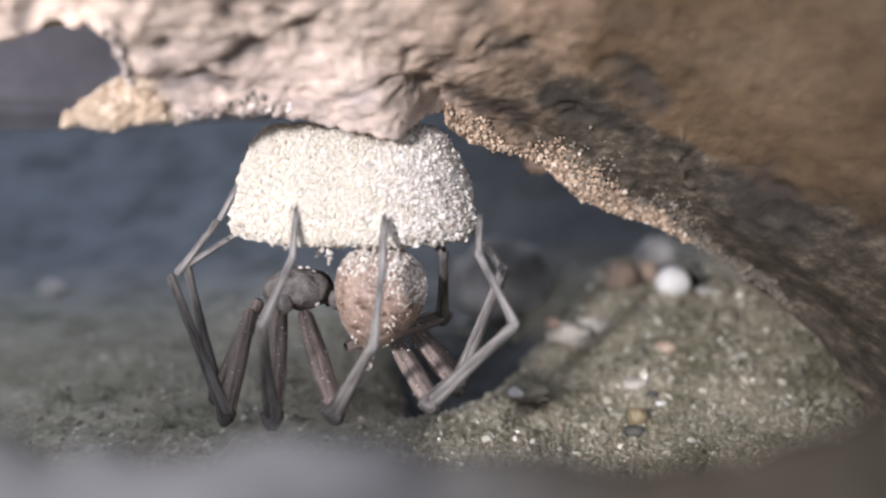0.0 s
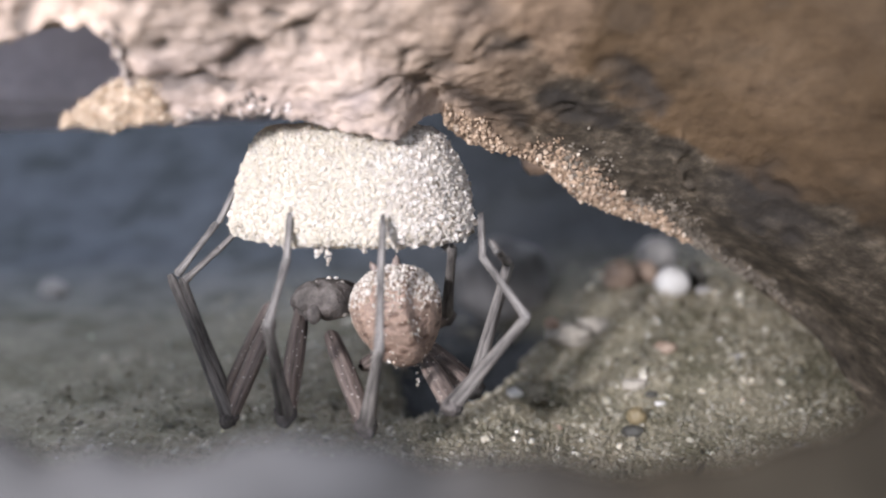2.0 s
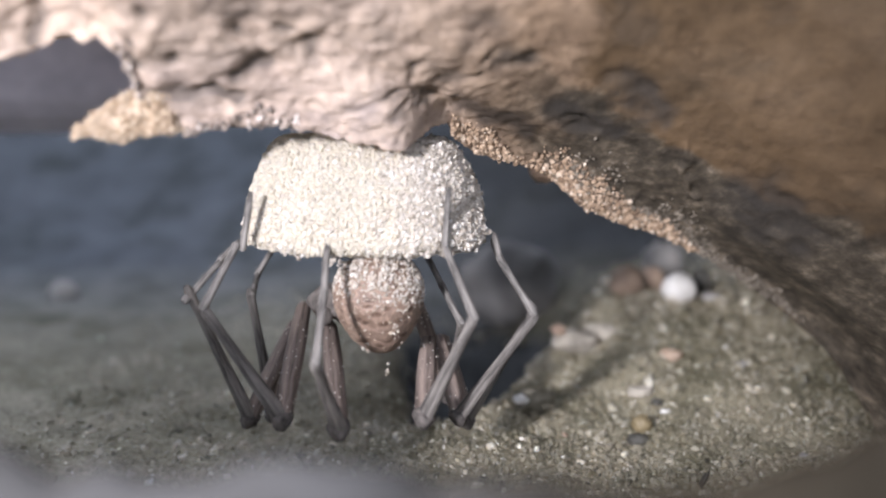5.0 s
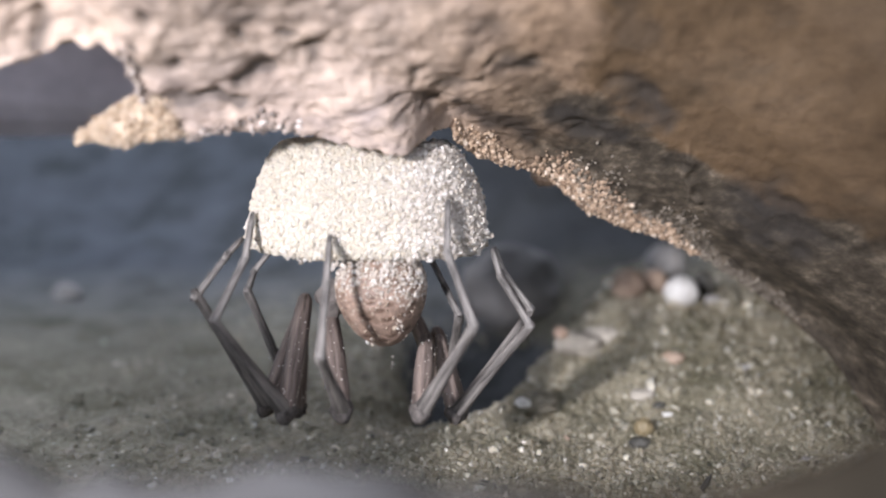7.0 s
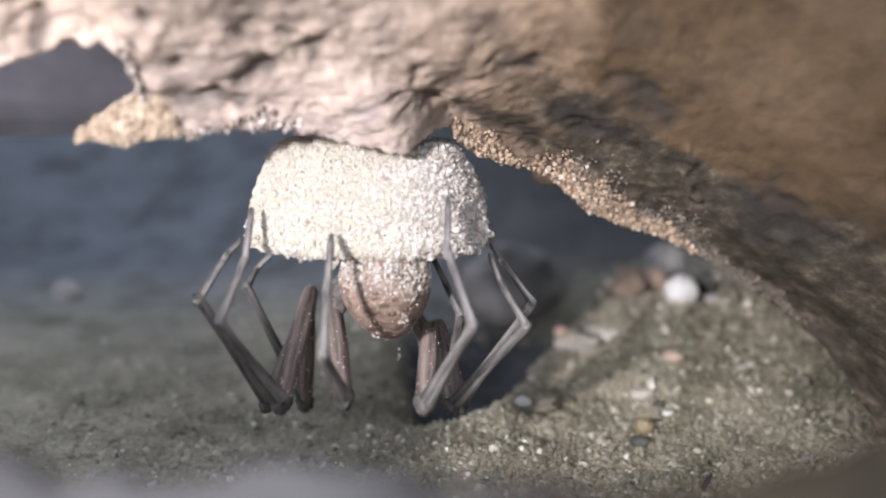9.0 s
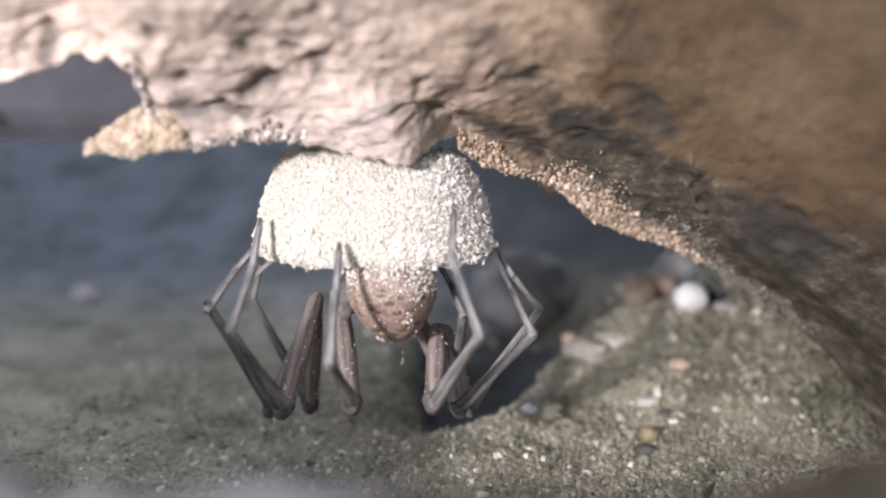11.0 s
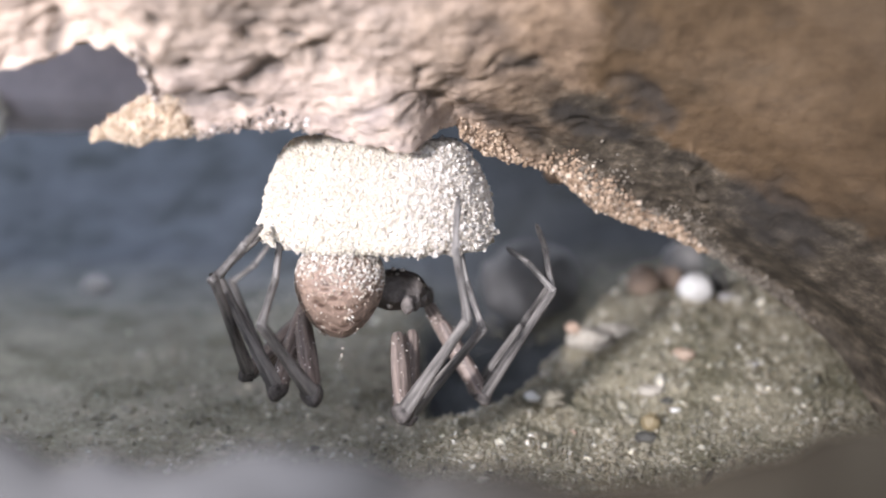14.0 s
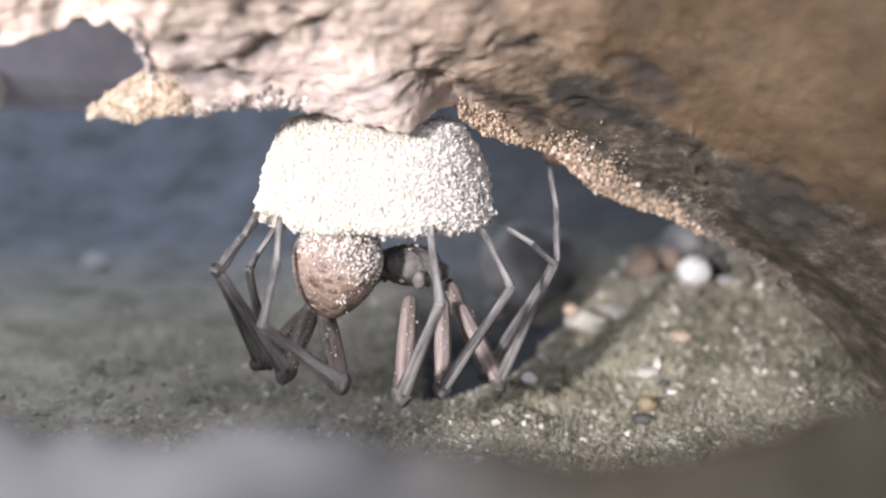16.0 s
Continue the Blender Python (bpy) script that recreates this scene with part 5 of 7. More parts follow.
    walk(legs["B_metatarsus"], [
        (0, pose(0.00457, 0.00080, -0.00033, 166.6, -33.4, -178.8)), (0.5, pose(0.00460, -0.00001, -0.00027, 166.5, -30.5, -178.9)),
        (1, pose(0.00461, -0.00082, -0.00020, 159.6, -27.3, -179.0)), (1.5, pose(0.00465, -0.00142, -0.00007, 159.4, -24.2, -179.1)),
        (2, pose(0.00473, -0.00183, 0.00010, 159.5, -21.1, -179.3)), (2.5, pose(0.00576, 0.00371, 0.00204, 165.9, -18.6, -179.4)),
        (3, pose(0.00278, -0.00394, 0.00009, 137.0, 12.1, 179.6)), (3.5, pose(0.00252, -0.00390, -0.00007, 111.3, 19.4, 179.2)),
        (4, pose(0.00306, -0.00291, -0.00033, 111.6, 23.4, 179.1)), (6.5, pose(0.00290, -0.00092, -0.00095, 111.8, 4.3, 179.9)),
        (7, pose(0.00302, -0.00088, -0.00092, 111.2, 1.8, 179.9)), (7.5, pose(0.00312, -0.00088, -0.00087, 110.4, -1.3, -180.0)),
        (8, pose(0.00323, -0.00084, -0.00082, 109.9, -3.7, -179.9)), (8.5, pose(0.00337, -0.00070, -0.00077, 109.3, -7.2, -179.8)),
        (9, pose(0.00351, -0.00053, -0.00072, 108.1, -10.0, -179.7)), (11.5, pose(0.00468, 0.00362, 0.00110, -159.9, -13.0, -179.6)),
        (12, pose(0.00322, -0.00264, -0.00037, 127.4, 6.4, 179.8)), (12.5, pose(0.00315, -0.00284, -0.00032, 129.2, 7.1, 179.8)),
        (13, pose(0.00308, -0.00303, -0.00028, 131.2, 8.1, 179.7)), (13.5, pose(0.00370, -0.00387, 0.00055, 118.2, 1.7, 179.9)),
        (14, pose(0.00544, 0.00569, 0.00560, -164.9, -13.8, -179.3)), (14.5, pose(0.00532, 0.00580, 0.00546, -157.8, -9.5, -179.6)),
        (15, pose(0.00435, -0.00444, 0.00147, 105.6, 9.7, 179.6)), (15.5, pose(0.00431, -0.00433, 0.00133, 102.8, 26.8, 178.7)),
        (16, pose(0.00428, -0.00418, 0.00120, 101.6, 45.7, 177.5))])
    walk(legs["B_tarsus"], [
        (0, pose(0.00312, 0.00139, -0.00252, -151.3, -33.8, -178.7)), (0.5, pose(0.00327, 0.00059, -0.00251, -155.0, -29.6, -178.9)),
        (1, pose(0.00346, 0.00009, -0.00241, -158.8, -25.9, -179.1)), (1.5, pose(0.00362, -0.00051, -0.00232, 133.0, -18.0, -179.4)),
        (2, pose(0.00383, -0.00092, -0.00220, 141.1, -15.0, -179.5)), (2.5, pose(0.00488, 0.00438, -0.00054, 168.9, -14.5, -179.5)),
        (3, pose(0.00314, -0.00239, -0.00154, 137.1, -14.4, -179.5)), (3.5, pose(0.00282, -0.00178, -0.00085, 141.0, -5.8, -179.8)),
        (4, pose(0.00342, -0.00079, -0.00110, 136.9, -0.8, -180.0)), (6.5, pose(0.00297, 0.00120, -0.00180, -178.9, -34.7, -178.8)),
        (7, pose(0.00305, 0.00125, -0.00174, -178.9, -36.3, -178.7)), (7.5, pose(0.00310, 0.00124, -0.00166, -177.3, -37.9, -178.6)),
        (8, pose(0.00318, 0.00129, -0.00159, -177.4, -39.6, -178.6)), (8.5, pose(0.00327, 0.00144, -0.00151, -179.0, -41.0, -178.5)),
        (9, pose(0.00338, 0.00163, -0.00142, -179.1, -42.6, -178.4)), (11.5, pose(0.00420, 0.00283, -0.00098, -176.0, -43.7, -178.3)),
        (12, pose(0.00338, -0.00084, -0.00174, 134.4, -35.9, -178.7)), (12.5, pose(0.00333, -0.00108, -0.00175, 134.4, -30.0, -178.9)),
        (13, pose(0.00330, -0.00133, -0.00176, 134.6, -23.9, -179.1)), (13.5, pose(0.00374, -0.00188, -0.00052, 137.0, -10.6, -179.6)),
        (14, pose(0.00493, 0.00509, 0.00346, 166.5, 3.3, 179.8)), (14.5, pose(0.00498, 0.00494, 0.00339, 167.1, 4.3, 179.8)),
        (15, pose(0.00447, -0.00226, 0.00087, 159.8, 6.0, 179.7)), (15.5, pose(0.00459, -0.00211, 0.00088, 160.8, 6.8, 179.7)),
        (16, pose(0.00471, -0.00197, 0.00088, 160.2, 7.6, 179.7))])
    walk(legs["C"], [
        (0, pose(-0.00940, -0.00117, 0.00893, -133.6, 4.2, 180.0)), (0.5, pose(-0.00946, -0.00056, 0.00908, -126.2, 4.7, 180.0)),
        (1, pose(-0.00962, -0.00051, 0.00907, -125.6, 6.7, 180.0)), (1.5, pose(-0.00935, -0.00041, 0.00896, -124.2, 5.7, 180.0)),
        (2, pose(-0.00820, -0.00063, 0.00846, -127.1, -1.1, 180.0)), (2.5, pose(-0.00905, -0.00135, 0.00879, -135.6, 17.0, 180.0)),
        (3, pose(-0.00985, -0.00137, 0.00953, -135.8, -3.2, 180.0)), (3.5, pose(-0.00862, -0.00103, 0.00844, -132.1, -14.9, 180.0)),
        (4, pose(-0.00831, -0.00109, 0.00870, -132.7, -8.6, 180.0)), (6.5, pose(-0.00860, -0.00135, 0.00991, -135.6, -3.9, 180.0)),
        (7, pose(-0.00842, -0.00139, 0.01006, -136.0, -4.0, 180.0)), (7.5, pose(-0.00840, -0.00137, 0.01019, -135.9, -5.9, 180.0)),
        (8, pose(-0.00827, -0.00138, 0.01027, -135.9, -7.4, 180.0)), (8.5, pose(-0.00817, -0.00138, 0.01037, -136.0, -8.8, 180.0)),
        (9, pose(-0.00809, -0.00139, 0.01049, -136.0, -10.0, 180.0)), (11.5, pose(-0.00814, -0.00138, 0.01052, -135.9, -11.9, 180.0)),
        (12, pose(-0.00842, -0.00127, 0.01029, -134.8, -11.9, 180.0)), (12.5, pose(-0.00880, -0.00095, 0.00989, -131.1, -13.2, 180.0)),
        (13, pose(-0.00913, -0.00058, 0.00937, -126.4, -12.5, 180.0)), (13.5, pose(-0.00938, -0.00053, 0.00928, -125.9, -5.0, 180.0)),
        (14, pose(-0.00916, -0.00022, 0.00929, -121.5, -8.8, 180.0)), (14.5, pose(-0.00885, -0.00028, 0.00910, -122.3, -17.4, 180.0)),
        (15, pose(-0.00770, -0.00041, 0.00894, -124.2, -23.0, 180.0)), (15.5, pose(-0.00816, -0.00026, 0.00899, -122.1, -15.3, 180.0)),
        (16, pose(-0.00808, -0.00028, 0.00907, -122.3, -15.3, 180.0))])
    walk(legs["C_tibia"], [
        (0, pose(0.00000, 0.00001, 0.00736, -99.4, -5.0, 174.8)), (0.5, pose(0.00000, 0.00001, 0.00736, -84.1, -6.4, 171.2)),
        (1, pose(-0.00000, -0.00000, 0.00736, -82.2, -8.1, 168.5)), (1.5, pose(-0.00000, -0.00000, 0.00736, -80.3, -7.9, 168.3)),
        (2, pose(0.00000, -0.00001, 0.00736, -91.3, 0.9, -178.8)), (2.5, pose(-0.00000, 0.00000, 0.00736, -108.6, 8.1, -172.0)),
        (3, pose(0.00000, -0.00000, 0.00736, -116.8, 18.2, -161.3)), (3.5, pose(0.00006, -0.00005, 0.00732, -124.7, 25.9, -147.4)),
        (4, pose(0.00011, -0.00010, 0.00728, -124.2, 25.7, -148.6)), (6.5, pose(-0.00000, 0.00001, 0.00736, -106.4, 21.1, -157.8)),
        (7, pose(-0.00000, 0.00000, 0.00736, -104.7, 21.7, -157.4)), (7.5, pose(-0.00000, 0.00000, 0.00736, -101.3, 21.9, -157.1)),
        (8, pose(-0.00000, 0.00000, 0.00736, -98.5, 21.9, -157.1)), (8.5, pose(-0.00000, 0.00000, 0.00736, -96.4, 22.3, -156.7)),
        (9, pose(-0.00000, 0.00000, 0.00736, -94.4, 22.5, -156.4)), (11.5, pose(-0.00000, 0.00000, 0.00736, -92.7, 20.1, -159.2)),
        (12, pose(0.00000, -0.00001, 0.00736, -93.8, 19.7, -158.8)), (12.5, pose(-0.00000, 0.00000, 0.00736, -91.4, 18.8, -157.0)),
        (13, pose(-0.00000, 0.00000, 0.00736, -90.2, 18.1, -153.7)), (13.5, pose(-0.00000, 0.00000, 0.00736, -95.0, 16.4, -156.0)),
        (14, pose(0.00000, -0.00000, 0.00736, -109.6, 16.3, -151.4)), (14.5, pose(0.00000, -0.00000, 0.00736, -100.7, 20.7, -143.4)),
        (15, pose(0.00000, -0.00000, 0.00736, -97.8, 25.4, -135.7)), (15.5, pose(-0.00000, 0.00000, 0.00736, -96.9, 20.3, -143.8)),
        (16, pose(-0.00000, 0.00000, 0.00736, -94.7, 20.2, -144.5))])
    walk(legs["C_metatarsus"], [
        (0, pose(-0.00074, -0.00694, 0.00621, -158.8, -18.7, 159.2)), (0.5, pose(-0.00100, -0.00696, 0.00809, -156.9, -14.2, 159.8)),
        (1, pose(-0.00127, -0.00692, 0.00831, -158.4, -13.5, 160.3)), (1.5, pose(-0.00126, -0.00688, 0.00855, -159.3, -9.1, 166.4)),
        (2, pose(0.00015, -0.00710, 0.00720, -163.5, -6.7, 171.0)), (2.5, pose(0.00125, -0.00661, 0.00513, -167.6, -20.7, 158.2)),
        (3, pose(0.00296, -0.00570, 0.00429, -145.2, -23.5, 155.0)), (3.5, pose(0.00474, -0.00407, 0.00362, -140.6, -12.7, 165.5)),
        (4, pose(0.00474, -0.00431, 0.00358, -140.3, -16.0, 161.9)), (6.5, pose(0.00322, -0.00602, 0.00550, -158.2, -13.7, 166.2)),
        (7, pose(0.00325, -0.00606, 0.00569, -165.7, -13.6, 166.5)), (7.5, pose(0.00318, -0.00620, 0.00607, -169.0, -11.2, 168.9)),
        (8, pose(0.00308, -0.00630, 0.00639, -172.2, -8.8, 171.4)), (8.5, pose(0.00306, -0.00634, 0.00663, -172.6, -7.1, 173.1)),
        (9, pose(0.00302, -0.00639, 0.00686, -172.8, -5.4, 174.8)), (11.5, pose(0.00262, -0.00657, 0.00704, -173.8, -0.7, 179.3)),
        (12, pose(0.00271, -0.00656, 0.00691, -172.5, -5.2, 174.7)), (12.5, pose(0.00282, -0.00650, 0.00719, -170.4, -7.8, 171.0)),
        (13, pose(0.00314, -0.00635, 0.00733, -165.5, -12.3, 162.9)), (13.5, pose(0.00304, -0.00638, 0.00676, -156.5, -16.2, 156.3)),
        (14, pose(0.00378, -0.00555, 0.00508, -78.2, -18.3, 147.4)), (14.5, pose(0.00453, -0.00532, 0.00612, 176.6, -10.9, 162.3)),
        (15, pose(0.00520, -0.00475, 0.00649, 176.5, 2.8, -175.8)), (15.5, pose(0.00439, -0.00550, 0.00657, 171.2, 2.4, -176.1)),
        (16, pose(0.00427, -0.00564, 0.00682, 170.8, -0.3, 179.6))])
    walk(legs["C_tarsus"], [
        (0, pose(-0.00223, -0.00779, 0.00299, -168.5, -3.3, 176.6)), (0.5, pose(-0.00226, -0.00802, 0.00484, -161.3, -4.0, 174.6)),
        (1, pose(-0.00247, -0.00791, 0.00502, -160.6, -4.9, 173.1)), (1.5, pose(-0.00209, -0.00801, 0.00518, -159.1, -5.4, 172.1)),
        (2, pose(-0.00041, -0.00807, 0.00371, -161.0, 0.3, -179.5)), (2.5, pose(-0.00021, -0.00686, 0.00179, 170.6, 0.9, -179.1)),
        (3, pose(0.00096, -0.00710, 0.00150, 172.4, 0.9, -179.1)), (3.5, pose(0.00356, -0.00616, 0.00086, -98.0, -5.1, 174.4)),
        (4, pose(0.00327, -0.00630, 0.00087, -98.5, -7.2, 172.1)), (6.5, pose(0.00212, -0.00715, 0.00220, 176.0, 3.0, -177.1)),
        (7, pose(0.00223, -0.00675, 0.00224, 179.6, 2.9, -177.2)), (7.5, pose(0.00237, -0.00675, 0.00256, -177.3, 4.5, -175.6)),
        (8, pose(0.00246, -0.00671, 0.00281, -173.4, 5.9, -174.2)), (8.5, pose(0.00256, -0.00676, 0.00303, -173.2, 6.6, -173.6)),
        (9, pose(0.00265, -0.00681, 0.00325, -172.1, 7.0, -173.2)), (11.5, pose(0.00257, -0.00697, 0.00341, -175.5, 7.5, -172.7)),
        (12, pose(0.00234, -0.00700, 0.00331, -174.2, 8.5, -171.3)), (12.5, pose(0.00224, -0.00702, 0.00362, -169.7, 7.0, -172.0)),
        (13, pose(0.00215, -0.00701, 0.00387, -161.5, 3.2, -175.7)), (13.5, pose(0.00159, -0.00733, 0.00354, -179.7, 1.1, -178.4)),
        (14, pose(0.00205, -0.00869, 0.00579, 163.0, -5.4, 171.1)), (14.5, pose(0.00394, -0.00490, 0.00254, -76.7, -13.7, 157.3)),
        (15, pose(0.00536, -0.00451, 0.00284, -77.2, -13.5, 159.4)), (15.5, pose(0.00451, -0.00494, 0.00296, -75.4, -15.2, 154.4)),
        (16, pose(0.00426, -0.00506, 0.00322, -75.8, -12.7, 159.2))])
    walk(legs["D"], [
        (0, pose(-0.00791, -0.00183, 0.00849, -126.1, 31.5, 180.0)), (0.5, pose(-0.00777, -0.00185, 0.00826, -126.4, 33.0, 180.0)),
        (1, pose(-0.00775, -0.00182, 0.00817, -126.1, 35.6, 180.0)), (1.5, pose(-0.00775, -0.00179, 0.00811, -125.6, 38.0, 180.0)),
        (2, pose(-0.00642, -0.00163, 0.00728, -123.5, 37.0, 180.0)), (2.5, pose(-0.00772, -0.00191, 0.00842, -127.1, 17.6, 180.0)),
        (3, pose(-0.00855, -0.00183, 0.00880, -126.1, 16.0, 180.0)), (3.5, pose(-0.00729, -0.00196, 0.00819, -127.7, 17.1, 180.0)),
        (4, pose(-0.00672, -0.00171, 0.00820, -124.6, 15.6, 180.0)), (6.5, pose(-0.00721, -0.00173, 0.00922, -124.8, 19.5, 180.0)),
        (7, pose(-0.00703, -0.00186, 0.00966, -126.5, 18.6, 180.0)), (7.5, pose(-0.00705, -0.00182, 0.00976, -126.0, 18.2, 180.0)),
        (8, pose(-0.00696, -0.00180, 0.00981, -125.8, 18.2, 180.0)), (8.5, pose(-0.00691, -0.00177, 0.00998, -125.4, 17.9, 180.0)),
        (9, pose(-0.00686, -0.00174, 0.01015, -125.0, 17.7, 180.0)), (11.5, pose(-0.00669, -0.00141, 0.00983, -120.4, 19.9, 180.0)),
        (12, pose(-0.00720, -0.00112, 0.00923, -115.7, 19.9, 180.0)), (12.5, pose(-0.00778, -0.00115, 0.00893, -116.3, 17.4, 180.0)),
        (13, pose(-0.00804, -0.00162, 0.00908, -123.4, 10.6, 180.0)), (13.5, pose(-0.00831, -0.00177, 0.00927, -125.4, 18.2, 180.0)),
        (14, pose(-0.00940, -0.00124, 0.00869, -117.8, 32.3, 180.0)), (14.5, pose(-0.00886, -0.00153, 0.00847, -122.1, 27.8, 180.0)),
        (15, pose(-0.00703, -0.00129, 0.00791, -118.5, 19.5, 180.0)), (15.5, pose(-0.00773, -0.00130, 0.00819, -118.7, 31.2, 180.0)),
        (16, pose(-0.00798, -0.00130, 0.00824, -118.7, 35.6, 180.0))])
    walk(legs["D_tibia"], [
        (0, pose(0.00000, 0.00000, 0.00764, -75.7, -30.6, 126.0)), (0.5, pose(0.00001, 0.00001, 0.00764, -80.5, -29.7, 129.5)),
        (1, pose(0.00000, 0.00000, 0.00764, -76.9, -30.5, 126.1)), (1.5, pose(0.00000, 0.00000, 0.00764, -73.3, -31.1, 122.9)),
        (2, pose(-0.00000, -0.00000, 0.00764, -81.9, -24.2, 137.4)), (2.5, pose(0.00000, 0.00000, 0.00764, -97.2, -12.2, 163.4)),
        (3, pose(0.00000, 0.00001, 0.00764, -89.4, -14.4, 159.4)), (3.5, pose(-0.00000, -0.00000, 0.00764, -105.1, -6.5, 171.6)),
        (4, pose(-0.00000, -0.00000, 0.00764, -98.5, -3.7, 174.7)), (6.5, pose(-0.00000, -0.00000, 0.00764, -78.7, -7.7, 168.8)),
        (7, pose(0.00000, 0.00001, 0.00764, -79.6, -6.9, 170.6)), (7.5, pose(-0.00000, -0.00000, 0.00764, -77.2, -6.7, 170.7)),
        (8, pose(0.00000, 0.00001, 0.00764, -75.2, -6.9, 170.3)), (8.5, pose(0.00000, 0.00000, 0.00764, -73.3, -6.8, 170.4)),
        (9, pose(0.00000, 0.00000, 0.00764, -71.4, -6.8, 170.2)), (11.5, pose(-0.00000, -0.00000, 0.00764, -66.0, -6.9, 168.2)),
        (12, pose(0.00000, 0.00000, 0.00764, -62.2, -8.3, 162.4)), (12.5, pose(-0.00000, -0.00000, 0.00764, -65.8, -8.9, 161.4)),
        (13, pose(0.00000, 0.00001, 0.00764, -80.9, -8.5, 166.9)), (13.5, pose(0.00000, -0.00000, 0.00764, -110.1, 5.6, -172.1)),
        (14, pose(-0.00000, -0.00000, 0.00764, -84.2, -4.4, 171.6)), (14.5, pose(-0.00000, 0.00000, 0.00764, -111.2, 2.0, -176.8)),
        (15, pose(0.00000, -0.00000, 0.00764, -101.0, 11.2, -158.7)), (15.5, pose(-0.00000, 0.00000, 0.00764, -93.3, 6.0, -169.0)),
        (16, pose(0.00000, -0.00000, 0.00764, -89.3, 3.5, -173.6))])
    walk(legs["D_metatarsus"], [
        (0, pose(-0.00413, -0.00390, 0.00888, -148.3, -21.0, 148.4)), (0.5, pose(-0.00412, -0.00401, 0.00847, -150.3, -21.0, 148.7)),
        (1, pose(-0.00418, -0.00388, 0.00877, -148.1, -21.2, 147.9)), (1.5, pose(-0.00422, -0.00375, 0.00907, -145.8, -21.3, 147.1)),
        (2, pose(-0.00366, -0.00448, 0.00839, -141.8, -19.5, 147.7)), (2.5, pose(-0.00180, -0.00549, 0.00694, 178.8, -7.2, 170.4)),
        (3, pose(-0.00203, -0.00544, 0.00770, -161.6, -14.0, 160.1)), (3.5, pose(-0.00099, -0.00554, 0.00613, -163.7, -12.9, 162.7)),
        (4, pose(-0.00059, -0.00573, 0.00678, -160.3, -10.3, 164.7)), (6.5, pose(-0.00096, -0.00564, 0.00877, -159.0, -11.9, 162.4)),
        (7, pose(-0.00081, -0.00565, 0.00868, -159.1, -11.7, 163.8)), (7.5, pose(-0.00077, -0.00564, 0.00892, -159.8, -11.1, 164.4)),
        (8, pose(-0.00077, -0.00557, 0.00911, -160.5, -10.7, 164.9)), (8.5, pose(-0.00074, -0.00552, 0.00930, -161.2, -10.1, 165.4)),
        (9, pose(-0.00072, -0.00547, 0.00949, -161.8, -9.6, 166.0)), (11.5, pose(-0.00082, -0.00528, 0.00999, -163.0, -9.4, 163.7)),
        (12, pose(-0.00118, -0.00502, 0.01033, -155.7, -10.5, 157.3)), (12.5, pose(-0.00134, -0.00515, 0.01000, -159.0, -11.2, 156.4)),
        (13, pose(-0.00117, -0.00562, 0.00855, -166.5, -12.4, 160.5)), (13.5, pose(0.00095, -0.00540, 0.00565, 172.8, -8.9, 167.2)),
        (14, pose(-0.00080, -0.00575, 0.00823, -179.5, -13.8, 152.4)), (14.5, pose(0.00037, -0.00542, 0.00554, -71.6, -26.1, 128.9)),
        (15, pose(0.00225, -0.00529, 0.00652, -124.3, -14.6, 151.4)), (15.5, pose(0.00115, -0.00569, 0.00731, -146.6, -17.5, 145.0)),
        (16, pose(0.00065, -0.00579, 0.00772, -155.8, -18.1, 143.3))])
    walk(legs["D_tarsus"], [
        (0, pose(-0.00617, -0.00500, 0.00584, -158.3, -18.2, 153.2)), (0.5, pose(-0.00612, -0.00500, 0.00538, -157.0, -20.6, 149.4)),
        (1, pose(-0.00625, -0.00497, 0.00575, -156.0, -21.6, 147.0)), (1.5, pose(-0.00634, -0.00493, 0.00613, -155.9, -22.5, 144.6)),
        (2, pose(-0.00577, -0.00595, 0.00556, -154.3, -19.6, 147.5)), (2.5, pose(-0.00225, -0.00533, 0.00316, 177.5, -7.4, 170.2)),
        (3, pose(-0.00326, -0.00627, 0.00418, -168.3, -7.0, 170.3)), (3.5, pose(-0.00209, -0.00632, 0.00256, -167.2, -7.9, 169.7)),
        (4, pose(-0.00155, -0.00681, 0.00324, -169.4, -7.1, 169.6)), (6.5, pose(-0.00207, -0.00672, 0.00528, -173.0, -9.2, 166.5)),
        (7, pose(-0.00188, -0.00676, 0.00519, -176.4, -8.9, 167.8)), (7.5, pose(-0.00179, -0.00672, 0.00541, -175.9, -8.7, 167.9)),
        (8, pose(-0.00174, -0.00662, 0.00558, -175.4, -8.5, 168.0)), (8.5, pose(-0.00166, -0.00656, 0.00575, -174.9, -8.3, 168.1)),
        (9, pose(-0.00160, -0.00648, 0.00591, -173.7, -8.3, 168.0)), (11.5, pose(-0.00170, -0.00618, 0.00639, -164.3, -9.0, 164.4)),
        (12, pose(-0.00237, -0.00623, 0.00691, -160.5, -9.1, 160.6)), (12.5, pose(-0.00252, -0.00613, 0.00651, -155.8, -10.1, 159.0)),
        (13, pose(-0.00221, -0.00620, 0.00493, -163.7, -7.7, 168.1)), (13.5, pose(0.00048, -0.00480, 0.00190, -87.8, -18.5, 151.9)),
        (14, pose(-0.00162, -0.00536, 0.00453, -157.4, -13.3, 153.4)), (14.5, pose(-0.00212, -0.00811, 0.00662, -162.6, -12.3, 159.7)),
        (15, pose(0.00023, -0.00783, 0.00441, -171.0, -2.6, 175.2)), (15.5, pose(-0.00084, -0.00686, 0.00428, -163.3, -10.4, 160.5)),
        (16, pose(-0.00115, -0.00640, 0.00441, -154.5, -13.8, 153.3))])
